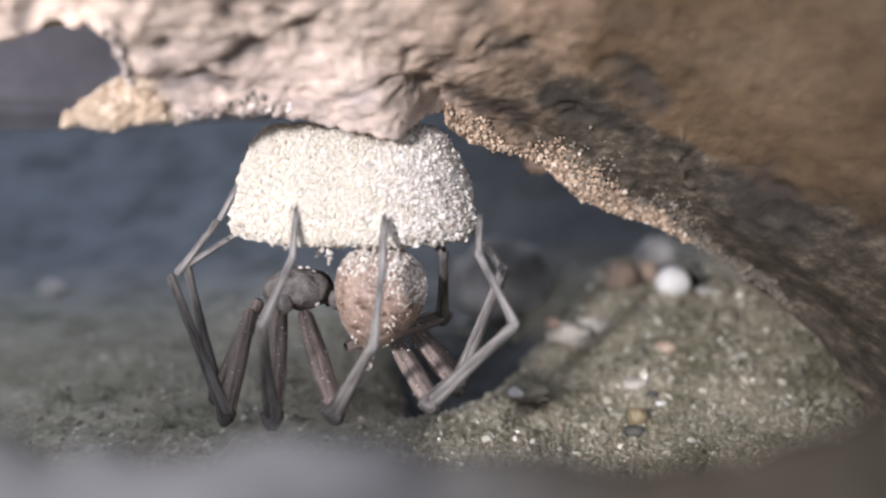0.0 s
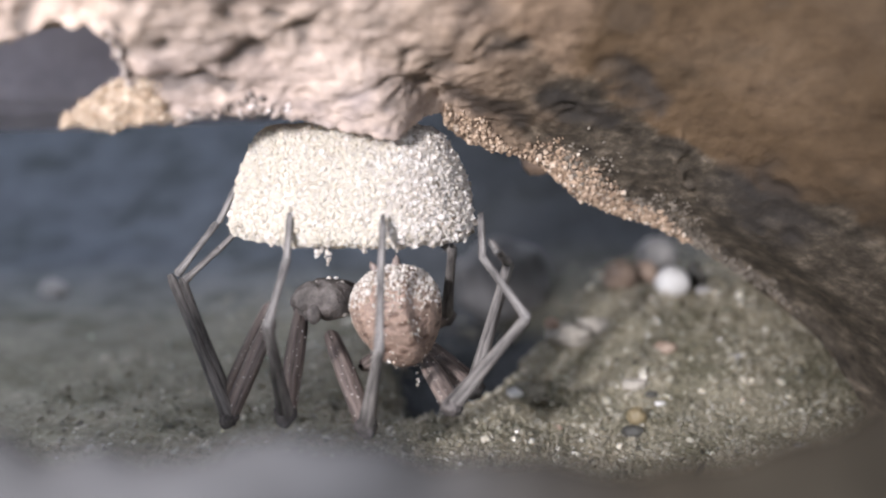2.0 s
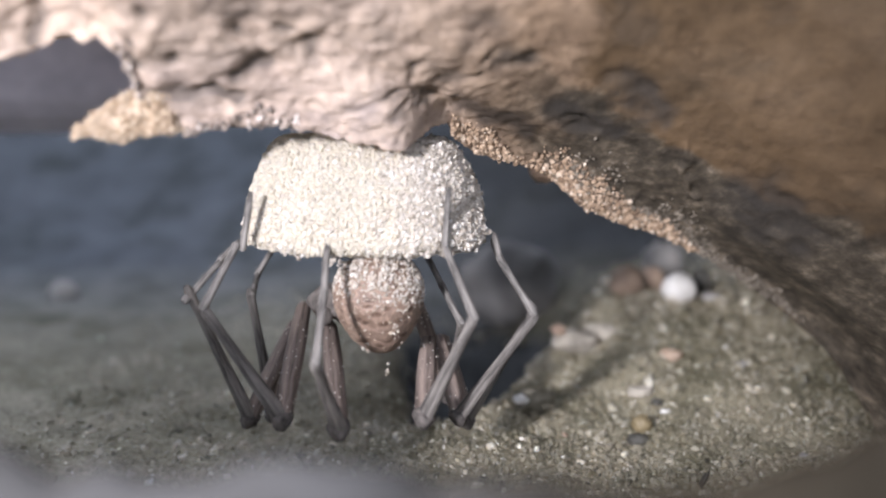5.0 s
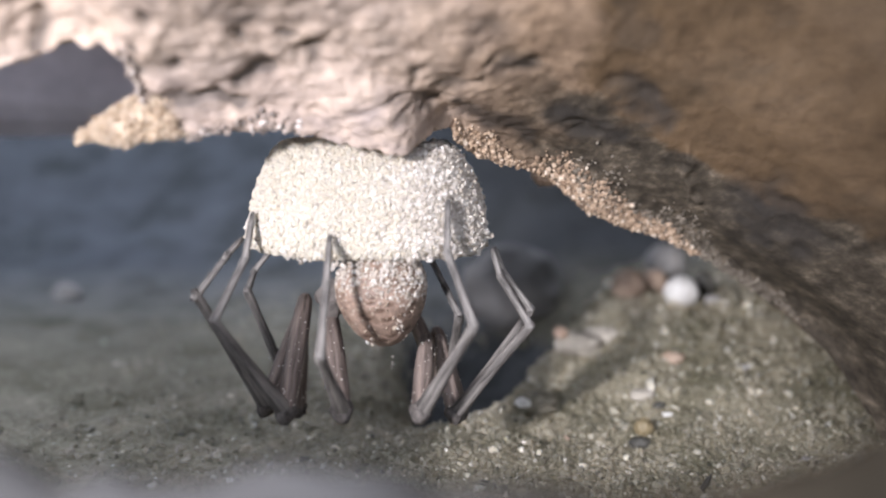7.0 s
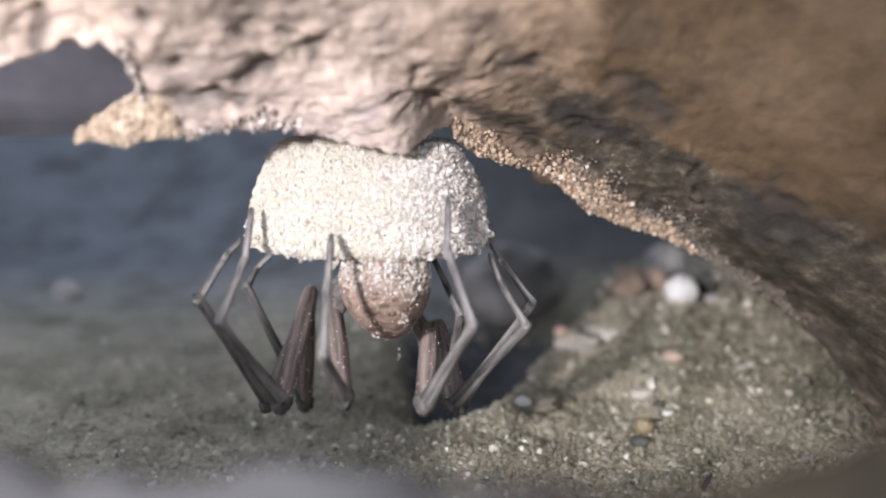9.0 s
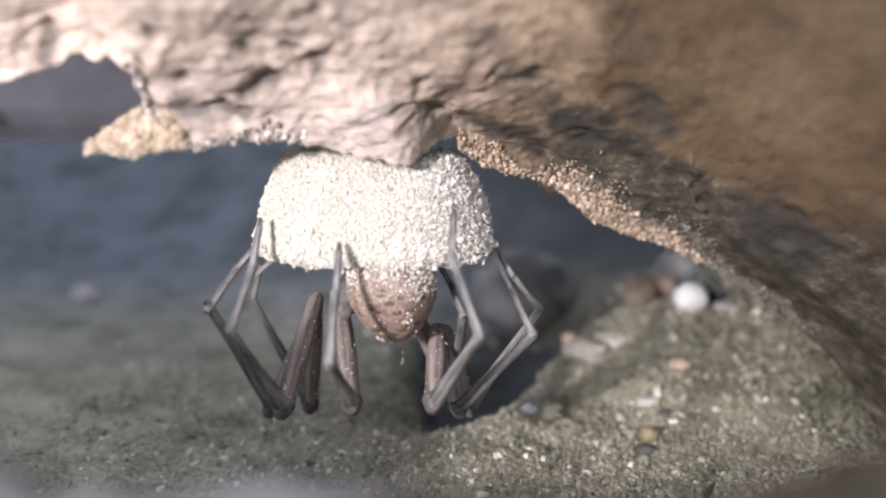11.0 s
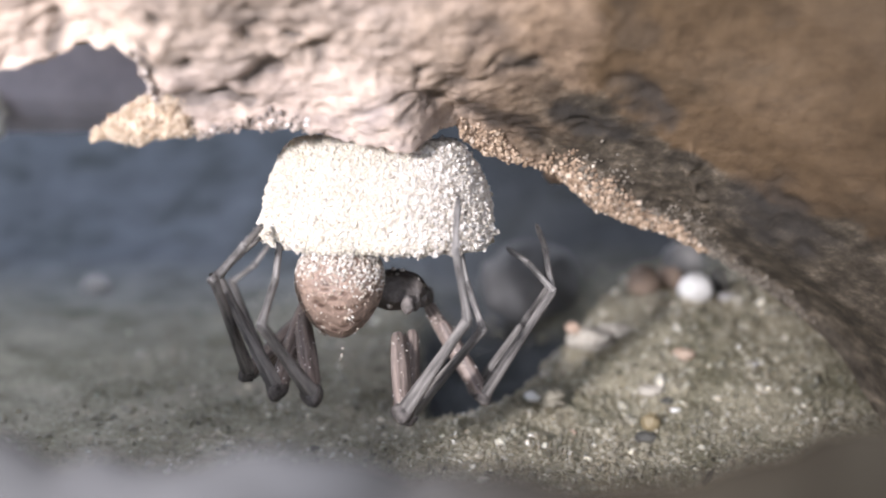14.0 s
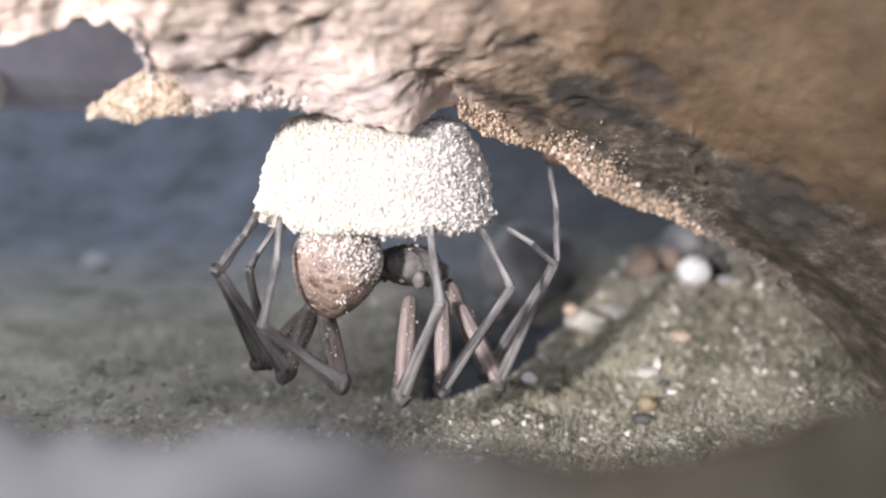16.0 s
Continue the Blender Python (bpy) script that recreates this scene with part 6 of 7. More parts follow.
    walk(legs["E"], [
        (0, pose(-0.00266, -0.00170, 0.00670, -114.2, 50.5, 180.0)), (0.5, pose(-0.00259, -0.00168, 0.00667, -113.8, 57.7, 180.0)),
        (1, pose(-0.00266, -0.00165, 0.00681, -113.2, 65.7, 180.0)), (1.5, pose(-0.00233, -0.00160, 0.00707, -111.9, 62.5, 180.0)),
        (2, pose(-0.00094, -0.00136, 0.00568, -105.3, 61.2, 180.0)), (2.5, pose(-0.00203, -0.00181, 0.00698, -116.6, 22.1, 180.0)),
        (3, pose(-0.00300, -0.00168, 0.00649, -113.9, 33.4, 180.0)), (3.5, pose(-0.00158, -0.00186, 0.00711, -117.7, 13.6, 180.0)),
        (4, pose(-0.00095, -0.00177, 0.00725, -115.8, 4.7, 180.0)), (6.5, pose(-0.00152, -0.00175, 0.00776, -115.4, -3.2, 180.0)),
        (7, pose(-0.00137, -0.00169, 0.00774, -114.0, -2.9, 180.0)), (7.5, pose(-0.00140, -0.00172, 0.00790, -114.7, -3.3, 180.0)),
        (8, pose(-0.00131, -0.00176, 0.00802, -115.6, -2.8, 180.0)), (8.5, pose(-0.00123, -0.00180, 0.00822, -116.3, -3.0, 180.0)),
        (9, pose(-0.00116, -0.00184, 0.00844, -117.1, -3.0, 180.0)), (11.5, pose(-0.00102, -0.00176, 0.00885, -115.5, 4.5, 180.0)),
        (12, pose(-0.00122, -0.00182, 0.00832, -116.9, 14.0, 180.0)), (12.5, pose(-0.00151, -0.00187, 0.00800, -117.9, 16.9, 180.0)),
        (13, pose(-0.00122, -0.00132, 0.00637, -103.7, 22.6, 180.0)), (13.5, pose(-0.00227, -0.00167, 0.00752, -113.6, 10.6, 180.0)),
        (14, pose(-0.00350, -0.00187, 0.00752, -117.8, 16.1, 180.0)), (14.5, pose(-0.00292, -0.00251, 0.00855, -128.4, 7.2, 180.0)),
        (15, pose(-0.00157, -0.00281, 0.00872, -132.5, 4.3, 180.0)), (15.5, pose(-0.00216, -0.00258, 0.00880, -129.3, -0.9, 180.0)),
        (16, pose(-0.00257, -0.00268, 0.00872, -130.8, 0.1, 180.0))])
    walk(legs["E_tibia"], [
        (0, pose(-0.00000, -0.00000, 0.00636, -70.4, -24.2, 86.3)), (0.5, pose(0.00000, 0.00000, 0.00636, -63.4, -23.5, 80.5)),
        (1, pose(0.00001, -0.00000, 0.00636, -53.6, -22.2, 71.5)), (1.5, pose(-0.00000, -0.00000, 0.00637, -52.5, -21.3, 75.9)),
        (2, pose(-0.00000, 0.00000, 0.00636, -71.9, -15.2, 82.5)), (2.5, pose(-0.00002, -0.00001, 0.00636, -105.8, -23.8, 118.3)),
        (3, pose(-0.00000, -0.00000, 0.00636, -92.6, -22.7, 109.8)), (3.5, pose(0.00000, 0.00000, 0.00636, -105.0, -14.4, 150.7)),
        (4, pose(-0.00000, -0.00000, 0.00636, -101.8, -10.2, 158.2)), (6.5, pose(-0.00000, -0.00001, 0.00636, -91.2, -10.1, 158.0)),
        (7, pose(-0.00000, -0.00000, 0.00636, -87.3, -9.6, 157.5)), (7.5, pose(0.00000, 0.00000, 0.00636, -86.6, -9.6, 158.4)),
        (8, pose(0.00000, 0.00000, 0.00636, -86.0, -10.1, 158.3)), (8.5, pose(0.00000, 0.00000, 0.00636, -84.7, -10.1, 158.9)),
        (9, pose(-0.00000, -0.00000, 0.00636, -83.5, -10.2, 159.3)), (11.5, pose(-0.00000, -0.00001, 0.00637, -74.0, -13.1, 150.8)),
        (12, pose(-0.00000, -0.00000, 0.00636, -78.3, -15.7, 146.3)), (12.5, pose(-0.00000, -0.00000, 0.00636, -83.6, -17.3, 144.0)),
        (13, pose(0.00000, 0.00000, 0.00636, -73.1, -9.6, 135.9)), (13.5, pose(-0.00000, -0.00000, 0.00636, -85.2, -14.3, 144.3)),
        (14, pose(0.00000, 0.00000, 0.00636, -100.7, -20.5, 134.8)), (14.5, pose(0.00000, 0.00000, 0.00636, -108.7, -20.8, 151.4)),
        (15, pose(0.00000, 0.00001, 0.00637, -103.3, -10.1, 168.8)), (15.5, pose(0.00000, 0.00001, 0.00636, -98.4, -10.3, 167.2)),
        (16, pose(0.00000, 0.00000, 0.00636, -105.6, -13.5, 163.8))])
    walk(legs["E_metatarsus"], [
        (0, pose(-0.00613, -0.00049, 0.00834, -139.0, -9.0, 159.3)), (0.5, pose(-0.00589, -0.00018, 0.00901, -141.3, -11.4, 152.8)),
        (1, pose(-0.00537, 0.00027, 0.00991, -144.0, -14.1, 144.3)), (1.5, pose(-0.00533, -0.00014, 0.01003, -146.2, -12.3, 147.2)),
        (2, pose(-0.00616, 0.00027, 0.00831, -139.4, -6.0, 157.5)), (2.5, pose(-0.00585, -0.00233, 0.00474, -103.4, 1.6, -176.8)),
        (3, pose(-0.00611, -0.00209, 0.00609, -82.4, -7.8, 162.0)), (3.5, pose(-0.00341, -0.00524, 0.00475, -95.7, 2.8, -174.6)),
        (4, pose(-0.00257, -0.00579, 0.00506, -147.5, 10.0, -158.6)), (6.5, pose(-0.00245, -0.00599, 0.00623, -142.2, 10.3, -157.5)),
        (7, pose(-0.00242, -0.00598, 0.00666, -140.1, 9.7, -157.4)), (7.5, pose(-0.00231, -0.00601, 0.00674, -140.7, 10.0, -157.4)),
        (8, pose(-0.00231, -0.00600, 0.00681, -140.9, 10.2, -158.1)), (8.5, pose(-0.00221, -0.00603, 0.00695, -141.6, 10.3, -158.5)),
        (9, pose(-0.00215, -0.00606, 0.00708, -142.4, 10.3, -159.1)), (11.5, pose(-0.00268, -0.00563, 0.00811, -132.0, 7.5, -164.0)),
        (12, pose(-0.00322, -0.00547, 0.00763, -139.3, 3.7, -172.7)), (12.5, pose(-0.00360, -0.00533, 0.00705, -144.1, 3.0, -174.3)),
        (13, pose(-0.00407, -0.00466, 0.00821, -130.1, 0.3, -178.6)), (13.5, pose(-0.00365, -0.00531, 0.00689, -145.5, 1.1, -177.6)),
        (14, pose(-0.00479, -0.00417, 0.00524, -98.6, -3.3, 173.7)), (14.5, pose(-0.00357, -0.00502, 0.00442, -168.8, 0.8, -178.9)),
        (15, pose(-0.00147, -0.00610, 0.00491, -170.9, 6.4, -172.9)), (15.5, pose(-0.00157, -0.00618, 0.00544, -171.3, 6.6, -171.9)),
        (16, pose(-0.00213, -0.00586, 0.00468, -172.6, 8.1, -170.6))])
    walk(legs["E_tarsus"], [
        (0, pose(-0.00755, -0.00286, 0.00524, -158.5, -19.9, 126.2)), (0.5, pose(-0.00764, -0.00220, 0.00583, -155.7, -21.2, 118.4)),
        (1, pose(-0.00746, -0.00123, 0.00665, -154.7, -22.2, 108.4)), (1.5, pose(-0.00720, -0.00168, 0.00666, -159.8, -20.3, 112.8)),
        (2, pose(-0.00749, -0.00210, 0.00517, -145.3, -13.3, 120.2)), (2.5, pose(-0.00560, -0.00637, 0.00378, -162.5, -14.0, 150.1)),
        (3, pose(-0.00732, -0.00603, 0.00664, -163.8, -15.8, 140.3)), (3.5, pose(-0.00301, -0.00936, 0.00434, -160.9, -6.0, 168.4)),
        (4, pose(-0.00118, -0.00765, 0.00161, -90.1, -3.2, 173.3)), (6.5, pose(-0.00093, -0.00812, 0.00300, -150.3, 1.0, -177.9)),
        (7, pose(-0.00090, -0.00823, 0.00352, -149.9, 0.8, -178.1)), (7.5, pose(-0.00078, -0.00822, 0.00357, -150.7, 1.0, -177.9)),
        (8, pose(-0.00080, -0.00822, 0.00364, -152.6, 0.9, -178.2)), (8.5, pose(-0.00073, -0.00822, 0.00374, -153.4, 1.0, -178.0)),
        (9, pose(-0.00069, -0.00821, 0.00385, -154.3, 1.0, -178.1)), (11.5, pose(-0.00148, -0.00850, 0.00535, -162.2, -2.0, 175.7)),
        (12, pose(-0.00267, -0.00813, 0.00448, -159.9, -6.3, 167.4)), (12.5, pose(-0.00319, -0.00774, 0.00369, -155.1, -8.3, 164.0)),
        (13, pose(-0.00398, -0.00784, 0.00553, -138.4, -5.6, 156.3)), (13.5, pose(-0.00349, -0.00766, 0.00346, -150.6, -3.8, 171.4)),
        (14, pose(-0.00527, -0.00825, 0.00462, -154.9, -8.1, 164.3)), (14.5, pose(-0.00350, -0.00582, 0.00034, -112.1, -5.3, 173.3)),
        (15, pose(-0.00093, -0.00669, 0.00083, -166.0, -0.0, 180.0)), (15.5, pose(-0.00101, -0.00674, 0.00136, -166.4, 2.1, -177.4)),
        (16, pose(-0.00147, -0.00629, 0.00060, -169.4, 2.2, -177.4))])
    walk(legs["F"], [
        (0, pose(-0.00155, -0.00017, 0.00678, -123.5, 51.0, 180.0)), (0.5, pose(-0.00157, -0.00001, 0.00688, -120.3, 55.0, 180.0)),
        (1, pose(-0.00153, 0.00013, 0.00685, -117.0, 60.4, 180.0)), (1.5, pose(-0.00140, 0.00018, 0.00671, -115.8, 58.9, 180.0)),
        (2, pose(-0.00027, 0.00031, 0.00528, -112.2, 76.6, 180.0)), (2.5, pose(-0.00085, 0.00004, 0.00690, -119.1, 34.5, 180.0)),
        (3, pose(-0.00153, -0.00028, 0.00656, -125.8, 32.4, 180.0)), (3.5, pose(-0.00080, -0.00080, 0.00635, -134.6, 29.4, 180.0)),
        (4, pose(-0.00026, -0.00087, 0.00674, -135.8, 23.9, 180.0)), (6.5, pose(-0.00099, -0.00080, 0.00753, -134.7, 16.1, 180.0)),
        (7, pose(-0.00066, -0.00065, 0.00750, -132.2, 15.5, 180.0)), (7.5, pose(-0.00078, -0.00066, 0.00761, -132.4, 15.2, 180.0)),
        (8, pose(-0.00078, -0.00069, 0.00768, -132.8, 15.2, 180.0)), (8.5, pose(-0.00080, -0.00071, 0.00785, -133.2, 15.0, 180.0)),
        (9, pose(-0.00083, -0.00073, 0.00804, -133.5, 14.9, 180.0)), (11.5, pose(-0.00072, -0.00089, 0.00844, -136.1, 17.8, 180.0)),
        (12, pose(-0.00064, -0.00092, 0.00809, -136.5, 19.6, 180.0)), (12.5, pose(-0.00073, -0.00094, 0.00760, -136.7, 21.4, 180.0)),
        (13, pose(-0.00051, -0.00052, 0.00703, -130.1, 20.2, 180.0)), (13.5, pose(-0.00141, -0.00088, 0.00733, -135.8, 19.1, 180.0)),
        (14, pose(-0.00272, -0.00122, 0.00755, -140.8, 1.7, 180.0)), (14.5, pose(-0.00180, -0.00172, 0.00792, -147.6, 10.8, 180.0)),
        (15, pose(-0.00017, -0.00178, 0.00828, -148.4, 3.7, 180.0)), (15.5, pose(-0.00062, -0.00173, 0.00846, -147.7, 3.4, 180.0)),
        (16, pose(-0.00070, -0.00179, 0.00840, -148.6, 1.8, 180.0))])
    walk(legs["F_tibia"], [
        (0, pose(0.00000, 0.00000, 0.00520, -91.4, -31.5, 112.3)), (0.5, pose(-0.00000, -0.00000, 0.00520, -82.4, -29.2, 106.6)),
        (1, pose(0.00001, 0.00000, 0.00519, -74.3, -26.7, 99.7)), (1.5, pose(-0.00000, -0.00000, 0.00520, -85.2, -25.1, 103.7)),
        (2, pose(-0.00000, 0.00000, 0.00520, -92.3, -22.2, 87.7)), (2.5, pose(-0.00006, -0.00003, 0.00517, -110.8, -24.1, 126.6)),
        (3, pose(0.00000, 0.00000, 0.00520, -80.8, -32.2, 119.0)), (3.5, pose(0.00000, 0.00000, 0.00520, -112.4, -36.4, 131.7)),
        (4, pose(0.00000, 0.00000, 0.00520, -113.0, -34.9, 137.2)), (6.5, pose(-0.00000, -0.00000, 0.00520, -102.9, -33.6, 137.7)),
        (7, pose(0.00000, 0.00000, 0.00520, -99.1, -31.1, 138.2)), (7.5, pose(-0.00000, -0.00000, 0.00520, -97.3, -31.2, 138.5)),
        (8, pose(-0.00000, -0.00000, 0.00520, -95.7, -31.7, 138.2)), (8.5, pose(0.00000, 0.00000, 0.00520, -94.5, -32.0, 138.2)),
        (9, pose(0.00000, 0.00001, 0.00520, -93.3, -32.4, 138.1)), (11.5, pose(0.00000, 0.00000, 0.00520, -92.0, -35.8, 136.0)),
        (12, pose(-0.00000, -0.00000, 0.00520, -95.9, -36.1, 136.1)), (12.5, pose(-0.00000, -0.00000, 0.00520, -100.4, -36.3, 136.3)),
        (13, pose(-0.00000, -0.00000, 0.00520, -103.1, -31.8, 132.6)), (13.5, pose(0.00000, 0.00000, 0.00520, -106.7, -37.1, 132.5)),
        (14, pose(0.00000, 0.00000, 0.00520, -116.7, -28.7, 153.5)), (14.5, pose(-0.00000, -0.00000, 0.00520, -143.3, -34.0, 154.6)),
        (15, pose(-0.00000, -0.00000, 0.00520, -134.8, -27.3, 161.5)), (15.5, pose(0.00000, 0.00000, 0.00520, -130.8, -28.3, 160.1)),
        (16, pose(0.00000, 0.00000, 0.00520, -135.5, -27.9, 161.1))])
    walk(legs["F_metatarsus"], [
        (0, pose(-0.00676, -0.00267, 0.00505, 155.2, -2.7, 175.8)), (0.5, pose(-0.00678, -0.00252, 0.00604, 159.0, -4.7, 171.9)),
        (1, pose(-0.00675, -0.00205, 0.00695, 163.2, -6.8, 166.5)), (1.5, pose(-0.00699, -0.00197, 0.00575, 160.4, 4.4, -170.9)),
        (2, pose(-0.00726, 0.00041, 0.00492, -40.0, -14.4, 141.1)), (2.5, pose(-0.00621, -0.00328, 0.00280, -53.0, -3.4, 173.8)),
        (3, pose(-0.00598, -0.00403, 0.00617, 179.0, -4.5, 173.7)), (3.5, pose(-0.00611, -0.00332, 0.00286, -145.7, 1.3, -178.7)),
        (4, pose(-0.00571, -0.00392, 0.00268, -147.4, 6.6, -173.5)), (6.5, pose(-0.00545, -0.00464, 0.00384, -163.5, 11.9, -167.7)),
        (7, pose(-0.00523, -0.00496, 0.00421, -168.9, 12.1, -166.3)), (7.5, pose(-0.00515, -0.00509, 0.00441, -172.4, 12.5, -166.0)),
        (8, pose(-0.00511, -0.00515, 0.00459, -175.3, 12.7, -165.9)), (8.5, pose(-0.00506, -0.00520, 0.00471, -178.0, 13.1, -165.6)),
        (9, pose(-0.00502, -0.00524, 0.00484, 179.2, 13.4, -165.4)), (11.5, pose(-0.00516, -0.00513, 0.00500, 175.4, 7.7, -172.6)),
        (12, pose(-0.00534, -0.00492, 0.00460, 175.1, 7.4, -172.9)), (12.5, pose(-0.00551, -0.00464, 0.00415, 174.7, 7.2, -173.1)),
        (13, pose(-0.00582, -0.00416, 0.00380, 178.5, 13.0, -164.1)), (13.5, pose(-0.00598, -0.00384, 0.00344, -147.6, 4.3, -175.9)),
        (14, pose(-0.00430, -0.00511, 0.00232, 174.1, 17.7, -164.9)), (14.5, pose(-0.00479, -0.00260, 0.00024, -151.1, 9.1, -174.2)),
        (15, pose(-0.00371, -0.00426, 0.00033, -155.3, 22.6, -165.2)), (15.5, pose(-0.00388, -0.00452, 0.00075, -155.6, 19.7, -167.0)),
        (16, pose(-0.00386, -0.00410, 0.00044, -156.5, 21.9, -165.8))])
    walk(legs["F_tarsus"], [
        (0, pose(-0.00681, -0.00124, 0.00198, -66.6, -10.6, 163.6)), (0.5, pose(-0.00687, -0.00128, 0.00289, -61.1, -13.2, 156.3)),
        (1, pose(-0.00689, -0.00100, 0.00373, -54.3, -15.5, 147.2)), (1.5, pose(-0.00693, -0.00082, 0.00258, -46.9, -14.8, 146.8)),
        (2, pose(-0.00813, -0.00168, 0.00743, 174.0, -11.6, 149.7)), (2.5, pose(-0.00638, -0.00599, 0.00483, 168.8, 8.7, -164.0)),
        (3, pose(-0.00624, -0.00394, 0.00279, -159.7, -2.1, 177.0)), (3.5, pose(-0.00600, -0.00530, -0.00004, 166.9, -7.1, 172.8)),
        (4, pose(-0.00514, -0.00581, -0.00034, 171.0, -5.0, 175.1)), (6.5, pose(-0.00459, -0.00544, 0.00066, 177.7, -1.8, 178.2)),
        (7, pose(-0.00440, -0.00543, 0.00095, -172.9, 0.8, -179.2)), (7.5, pose(-0.00434, -0.00535, 0.00113, -173.1, 1.8, -178.0)),
        (8, pose(-0.00432, -0.00524, 0.00130, -173.3, 2.8, -177.0)), (8.5, pose(-0.00429, -0.00512, 0.00142, -173.4, 3.8, -175.9)),
        (9, pose(-0.00427, -0.00500, 0.00155, -173.5, 4.8, -174.9)), (11.5, pose(-0.00475, -0.00480, 0.00165, -178.3, 6.8, -173.4)),
        (12, pose(-0.00495, -0.00457, 0.00125, -162.8, 2.4, -177.7)), (12.5, pose(-0.00513, -0.00428, 0.00080, -147.8, -1.1, 179.0)),
        (13, pose(-0.00511, -0.00387, 0.00050, -134.6, 1.5, -178.3)), (13.5, pose(-0.00562, -0.00570, 0.00049, 166.3, -6.9, 173.2)),
        (14, pose(-0.00340, -0.00451, -0.00089, -144.1, 7.9, -173.5)), (14.5, pose(-0.00413, -0.00424, -0.00281, -149.7, -7.2, 175.4)),
        (15, pose(-0.00205, -0.00545, -0.00281, -158.6, -2.3, 178.6)), (15.5, pose(-0.00243, -0.00575, -0.00241, -161.3, -3.7, 177.6)),
        (16, pose(-0.00232, -0.00518, -0.00261, -157.9, 0.1, -179.9))])
    walk(legs["G"], [
        (0, pose(-0.00542, -0.00233, 0.00672, -35.1, 80.3, 0.0)), (0.5, pose(-0.00542, -0.00272, 0.00672, -39.3, 78.9, 0.0)),
        (1, pose(-0.00526, -0.00317, 0.00660, -44.4, 76.5, 0.0)), (1.5, pose(-0.00489, -0.00296, 0.00616, -41.9, 71.6, 0.0)),
        (2, pose(-0.00449, -0.00274, 0.00566, -39.5, 67.2, 0.0)), (2.5, pose(-0.00436, -0.00160, 0.00617, -27.7, 75.6, 0.0)),
        (3, pose(-0.00275, -0.00046, 0.00890, 162.9, 29.1, 180.0)), (3.5, pose(-0.00204, -0.00047, 0.00944, 162.8, 18.2, 180.0)),
        (4, pose(-0.00141, -0.00051, 0.00933, 162.4, 12.4, 180.0)), (6.5, pose(-0.00261, -0.00058, 0.00942, 161.9, 21.6, 180.0)),
        (7, pose(-0.00256, -0.00055, 0.00963, 162.1, 21.3, 180.0)), (7.5, pose(-0.00261, -0.00053, 0.00960, 162.3, 21.0, 180.0)),
        (8, pose(-0.00255, -0.00051, 0.00956, 162.5, 20.7, 180.0)), (8.5, pose(-0.00250, -0.00048, 0.00958, 162.8, 20.4, 180.0)),
        (9, pose(-0.00247, -0.00045, 0.00963, 163.0, 20.1, 180.0)), (11.5, pose(-0.00265, -0.00042, 0.00984, 163.3, 21.2, 180.0)),
        (12, pose(-0.00256, -0.00041, 0.00962, 163.3, 21.4, 180.0)), (12.5, pose(-0.00262, -0.00040, 0.00924, 163.4, 21.6, 180.0)),
        (13, pose(-0.00246, -0.00040, 0.00903, 163.5, 21.8, 180.0)), (13.5, pose(-0.00267, -0.00055, 0.00953, 162.1, 47.0, 180.0)),
        (14, pose(-0.00180, -0.00021, 0.00901, 165.1, 27.4, 180.0)), (14.5, pose(-0.00084, -0.00005, 0.00888, 166.6, 28.4, 180.0)),
        (15, pose(0.00000, -0.00001, 0.00920, 166.9, 19.6, 180.0)), (15.5, pose(-0.00024, -0.00004, 0.00947, 166.6, 21.6, 180.0)),
        (16, pose(-0.00044, 0.00000, 0.00922, 167.0, 21.0, 180.0))])
